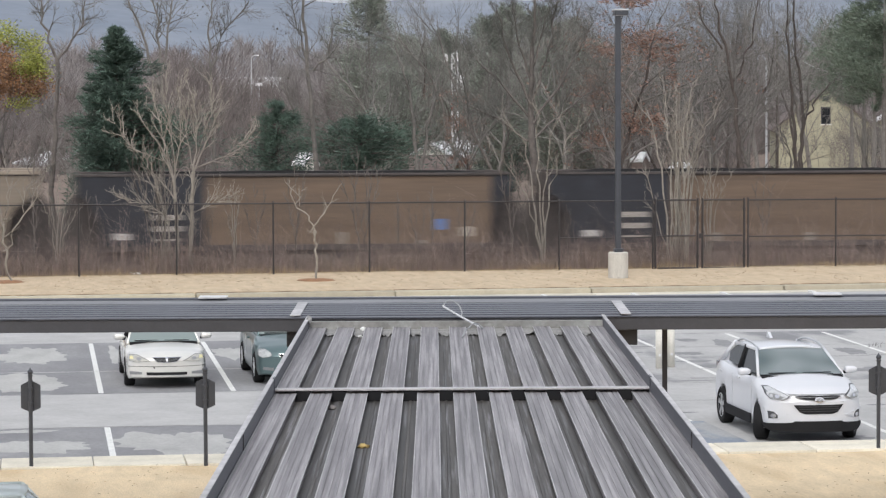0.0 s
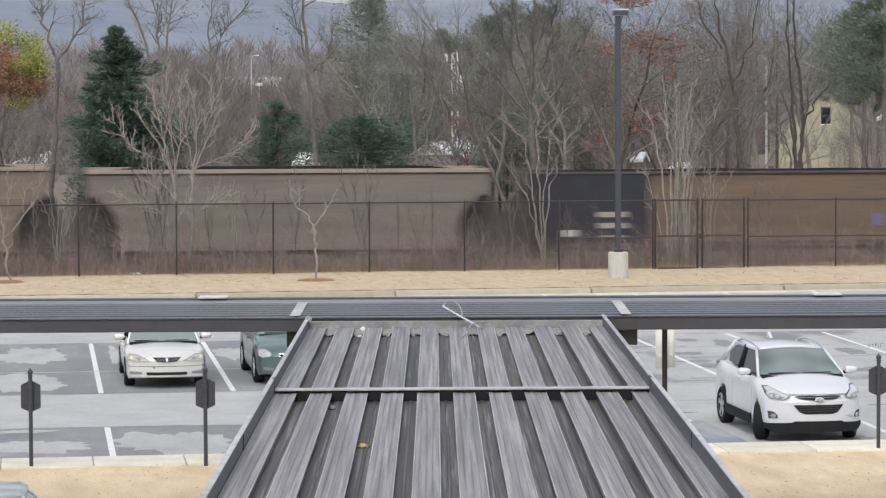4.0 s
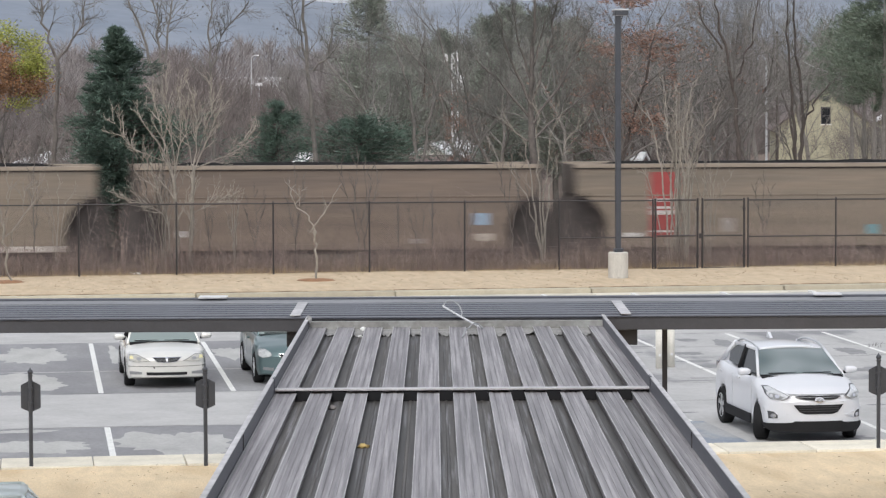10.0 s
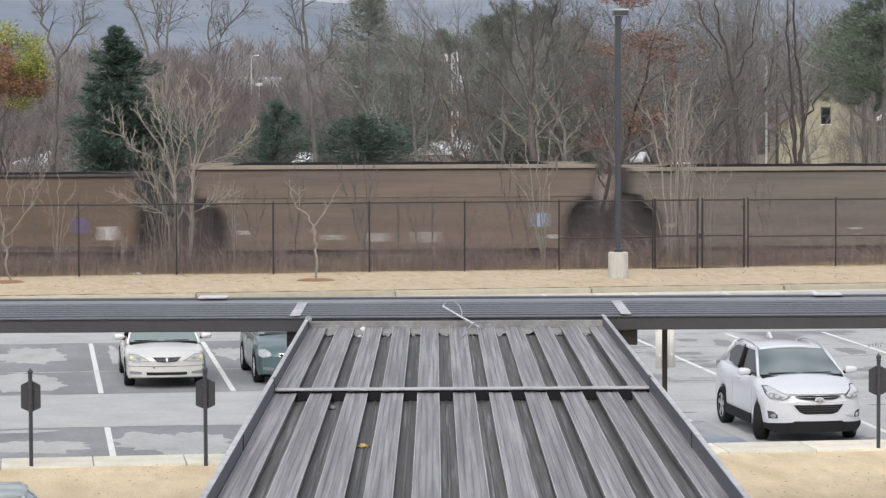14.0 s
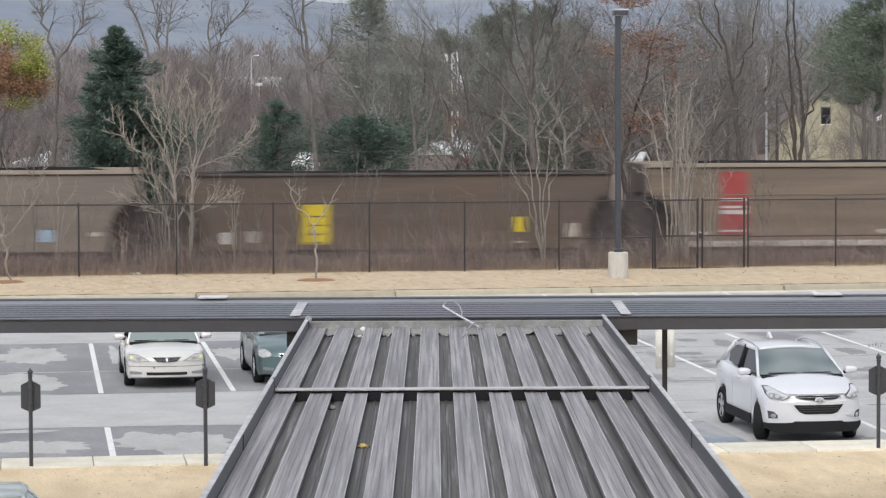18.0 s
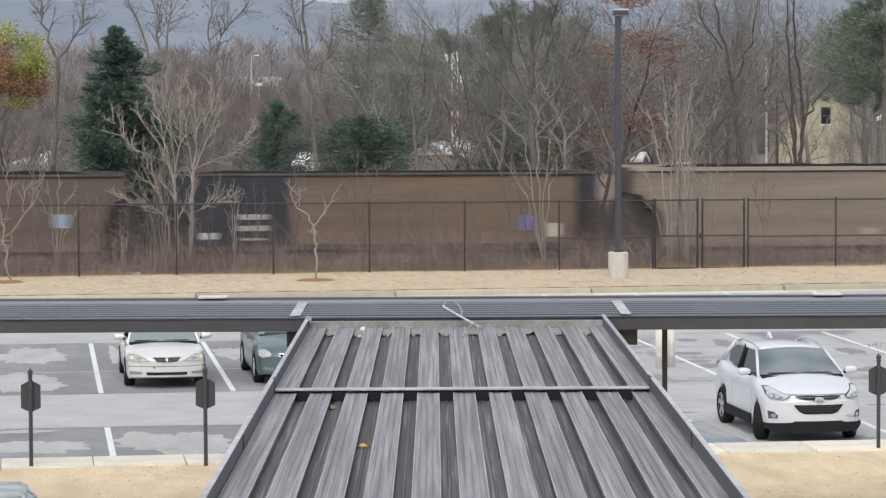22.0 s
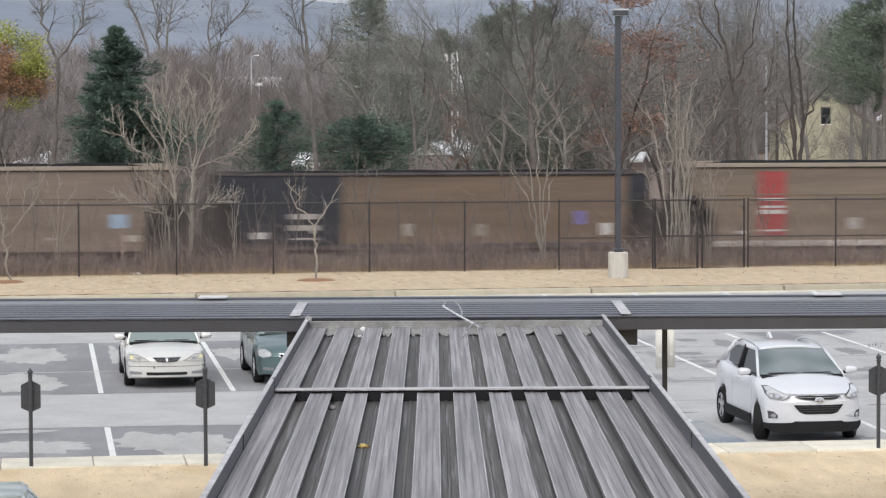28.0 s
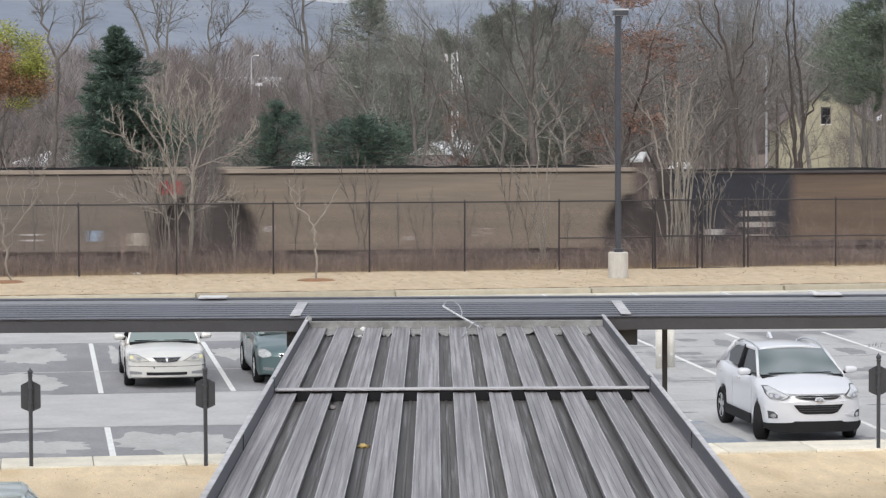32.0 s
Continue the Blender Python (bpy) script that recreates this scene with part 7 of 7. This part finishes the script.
gr = face("grille", [(-0.31, 0.675), (0.31, 0.675), (0.21, 0.57), (0.0, 0.55), (-0.21, 0.57)], "chrome", 0.016, "dark grille with chrome rim")
for sx in (-1, 1):
    face("grille_mesh", [(sx * 0.285, 0.665), (sx * 0.025, 0.662), (sx * 0.02, 0.566), (sx * 0.20, 0.58)], "plastic_black", 0.021, "", gr)
for z in (0.59, 0.612, 0.634):
    face("grille_slat", [(-0.24, z), (0.24, z), (0.245, z + 0.006), (-0.245, z + 0.006)], "lamp_grey", 0.025, "", gr)
face("badge", [(-0.014, 0.555), (0.014, 0.555), (0.03, 0.675), (-0.03, 0.675)], "chrome", 0.03, "", gr)
face("air_intake", [(-0.43, 0.358), (0.43, 0.358), (0.42, 0.298), (-0.42, 0.298)], "plastic_black", 0.012)
face("bumper_seam", [(-0.80, 0.475), (0.80, 0.475), (0.80, 0.483), (-0.80, 0.483)], "plastic_black", 0.006)
face("tow_cover", [(-0.28, 0.44), (-0.25, 0.44), (-0.25, 0.47), (-0.28, 0.47)], "plastic_black", 0.008)
part("dashboard", boxed(-0.6, 0.6, 1.6, 1.95, 0.80, 0.96, 0.03), "seat_grey", sedan)

COUPE = dict(SEDAN)
COUPE.update(half=0.89, paint="paint_teal", length=4.86, bow=0.40, mirror="paint_teal", wheel=0.325,
             shoulder=[(0, 0.60), (0.05, 0.68), (0.12, 0.73), (0.26, 0.78), (0.7, 0.87), (1.40, 0.96), (2.5, 0.98), (4.0, 1.02), (4.75, 0.98), (4.86, 0.8)],
             cabin=[(1.42, 0.76, 0.99), (2.25, 0.56, 1.43), (3.45, 0.55, 1.42), (4.25, 0.70, 1.03)])
teal, face, bow = vehicle("sedan", COUPE, pose(5.50, 64.15, 0.0, 0, 0, 1.5), "dark teal four-door sedan parked facing the aisle", "alloy_bright")
for flip in (lambda p: p, mirrored):
    o = face("headlight", flip([(0.85, 0.735), (0.80, 0.765), (0.70, 0.765), (0.61, 0.71), (0.58, 0.645), (0.66, 0.60), (0.78, 0.585), (0.86, 0.63)]), "lamp_grey", 0.022, "clear headlight in a grey rim")
    face("lens", flip([(0.842, 0.73), (0.795, 0.757), (0.705, 0.757), (0.62, 0.706), (0.592, 0.648), (0.665, 0.609), (0.775, 0.594), (0.85, 0.636)]), "lamp_silver", 0.027, "", o)
    face("fog_lamp", flip([(0.55, 0.32), (0.76, 0.33), (0.76, 0.39), (0.55, 0.38)]), "lamp_grey", 0.014)
g2 = face("grille", [(-0.46, 0.68), (0.46, 0.68), (0.36, 0.54), (-0.36, 0.54)], "chrome", 0.016, "dark grille with chrome rim")
face("grille_mesh", [(-0.445, 0.672), (0.445, 0.672), (0.348, 0.548), (-0.348, 0.548)], "plastic_black", 0.024, "", g2)
face("air_intake", [(-0.45, 0.30), (0.45, 0.30), (0.42, 0.40), (-0.42, 0.40)], "plastic_black", 0.012)

sheet("driveway", -30, 3.2, 34.6, 40.2, 0.165, "asphalt_worn", 1, 1, 0, "worn asphalt driveway beside the lawn", "asphalt")
SILV = dict(SEDAN)
SILV.update(half=0.89, paint="paint_silver", cabin=[(1.80, 0.77, 0.89), (2.25, 0.58, 1.35), (3.45, 0.56, 1.35), (4.25, 0.70, 0.97)])
vehicle("sedan", SILV, pose(2.03, 37.6, 0.165, 0, 0, 90), "pale silver-green sedan on the driveway")

# ---- houses and distant things ----


def house(x, y, z, wd, dp, wall_h, roof_h, wall, roofm, label, rz=0.0, window=True):
    h = root("house", pose(x, y, z, 0, 0, rz), label, "house", "distant houses")
    bm = bmesh.new()
    slab(bm, [(-wd / 2, 0), (wd / 2, 0), (wd / 2, wall_h), (0, wall_h + roof_h), (-wd / 2, wall_h)], "y", 0, dp)
    part("wall", bm, wall, h)
    e = min(0.35, wd * 0.07)
    k = roof_h / (wd / 2)
    for s in (-1, 1):
        bm = bmesh.new()
        slab(bm, [(0, wall_h + roof_h + 0.02), (s * (wd / 2 + e), wall_h - e * k + 0.02), (s * (wd / 2 + e), wall_h - e * k + 0.18), (0, wall_h + roof_h + 0.20)], "y", -e, dp + e)
        part("roof_slope", bm, roofm, h)
    if window:
        wz = wall_h + roof_h * 0.33
        wn_ = part("window", boxed(-0.42, 0.42, -0.05, 0.05, wz - 0.75, wz + 0.75, 0.01), "trim_dark", h)
        part("pane", boxed(-0.33, 0.33, -0.065, -0.05, wz - 0.66, wz - 0.04), "glass_dark", wn_)
        part("pane", boxed(-0.33, 0.33, -0.065, -0.05, wz + 0.04, wz + 0.66), "glass_dark", wn_)
        part("sill", boxed(-0.5, 0.5, -0.12, 0.0, wz - 0.85, wz - 0.75), "wall_pale", wn_)
        part("vent", boxed(-0.25, 0.25, -0.04, 0.02, wall_h + roof_h * 0.72, wall_h + roof_h * 0.72 + 0.4), "trim_dark", h)
    return h


house(at_px(1462, 262), 262, -2.0, 8.8, 11, 3.55, 3.35, "siding_cream", "shingle", "cream-sided house with a steep gable and dark window", -11)
house(at_px(1604, 285), 285, -2.2, 5.0, 6, 4.0, 1.2, "siding_cream", "roof_pale", "pale house with a light metal roof", -12, False)
house(at_px(553, 165), 165, -1.5, 0.9, 1.2, 3.1, 0.5, "wall_pale", "roof_pale", "low pale shed with a light metal roof", 30, False)
house(at_px(812, 180), 180, -1.6, 3.4, 5, 2.2, 0.9, "wall_pale", "shingle", "low pale house half hidden by trees", 60, False)
house(at_px(765, 185), 185, -1.6, 3.2, 4, 3.0, 0.8, "wall_pale", "roof_pale", "low pale house with a light metal roof", -40, False)
house(at_px(1143, 150), 150, -1.4, 0.7, 0.6, 3.5, 0.3, "shingle", "roof_pale", "small dark shed with a light roof", 50, False)
house(at_px(1218, 155), 155, -1.4, 1.1, 0.8, 2.8, 0.3, "shingle", "roof_pale", "small dark shed with a light roof", 50, False)
house(at_px(140, 280), 280, -3.6, 6.0, 8, 2.0, 0.9, "wall_pale", "roof_pale", "small pale shed with a light roof", 20, False)
house(at_px(500, 520), 520, 0.0, 14.0, 12, 4.2, 1.6, "wall_pale", "roof_pale", "long pale roofed building far off", 75, False)

# red and white lattice mast
mast = root("lattice_mast", pose(at_px(808, 192), 192, -1.2, 0, 0, 20) @ Matrix.Scale(0.72, 4), "red and white lattice radio mast", "mast")
legs = [(0.34 * math.cos(a), 0.34 * math.sin(a)) for a in (0.5, 2.6, 4.7)]
for k in range(10):
    z0, z1 = 1.25 * k, 1.25 * (k + 1)
    tone = "mast_white" if k % 4 != 2 else "mast_red"
    for (a, b), (c, d) in zip(legs, legs[1:] + legs[:1]):
        part("leg", rod(bmesh.new(), (a, b, z0), (a, b, z1), 0.06, 0.06, 5), tone, mast)
        part("brace", rod(bmesh.new(), (a, b, z0), (c, d, z1), 0.045, 0.045, 4), tone, mast)
        part("strut", rod(bmesh.new(), (a, b, z1), (c, d, z1), 0.045, 0.045, 4), tone, mast)
part("mast_top", rod(bmesh.new(), (0.1, 0, 12.4), (0.1, 0, 13.2), 0.07), "galv", mast)
part("antenna_panel", boxed(0.2, 0.55, -0.5, -0.3, 9.3, 10.6, 0.03), "mast_white", mast)
part("antenna_panel", boxed(-1.25, -0.95, -0.4, -0.2, 11.8, 12.5, 0.03), "mast_white", mast)


def utility_pole(x, y, z0, z1, r, material, label, arm=True):
    p = root("utility_pole", pose(at_px(x, y), y, 0), label, "pole", "utility poles")
    part("pole", rod(bmesh.new(), (0, 0, z0), (0, 0, z1), r, r * 0.75, 10), material, p)
    if arm:
        part("crossarm", boxed(-0.6, 0.6, -0.06, 0.06, z1 - 0.5, z1 - 0.38), material, p)
    return p


utility_pole(1357, 200, -2, 7.5, 0.085, "galv", "pale slim utility pole between trees", False)
utility_pole(1376, 240, -2, 9.8, 0.13, "bark_dark", "dark wooden utility pole")
sl = root("far_street_lamp", pose(at_px(447, 420), 420, 0), "grey street lamp with a curved arm", "lamp post")
part("pole", rod(bmesh.new(), (0, 0, -3), (0, 0, 8.3), 0.12, 0.08, 8), "galv", sl)
wire("arm", [(0, 0, 8.3), (0.05, 0, 8.75), (0.35, 0, 9.05), (0.7, 0, 9.1)], 0.06, sl, "galv")
part("lamp_head", boxed(0.5, 1.1, -0.15, 0.15, 9.02, 9.2, 0.04), "mast_white", sl)
sp = root("floodlight_pole", pose(at_px(460, 300), 300, 0), "pale pole with small floodlights", "lamp post")
part("pole", rod(bmesh.new(), (0, 0, -3), (0, 0, 5.7), 0.10, 0.10, 8), "galv", sp)
part("lamp_head", boxed(-0.35, 0.35, -0.1, 0.1, 5.4, 5.7, 0.04), "mast_white", sp)
part("lamp_head", boxed(-0.45, 0.2, -0.1, 0.1, 3.3, 3.75, 0.04), "mast_white", sp)
wires = root("overhead_wire", pose(0, 0, 0), "thin overhead wire strung between poles", "wire")
wire("strand", [(at_px(1376, 240), 240, 9.6), (at_px(1440, 225), 225, 6.9), (at_px(1570, 210), 210, 5.9)], 0.022, wires, "galv")


def motions():
    """The train rolls by at a steady pace; all else stands still."""
    for w, tm in WAGONS:
        walk(w, [(t, pose(PASS_X + SPEED * (t - tm), TRACK_Y, RAIL_Z - math.tan(radians(GRADE)) * SPEED * (t - tm), 0, GRADE, 0)) for t in (0, 16, 32)])


motions()
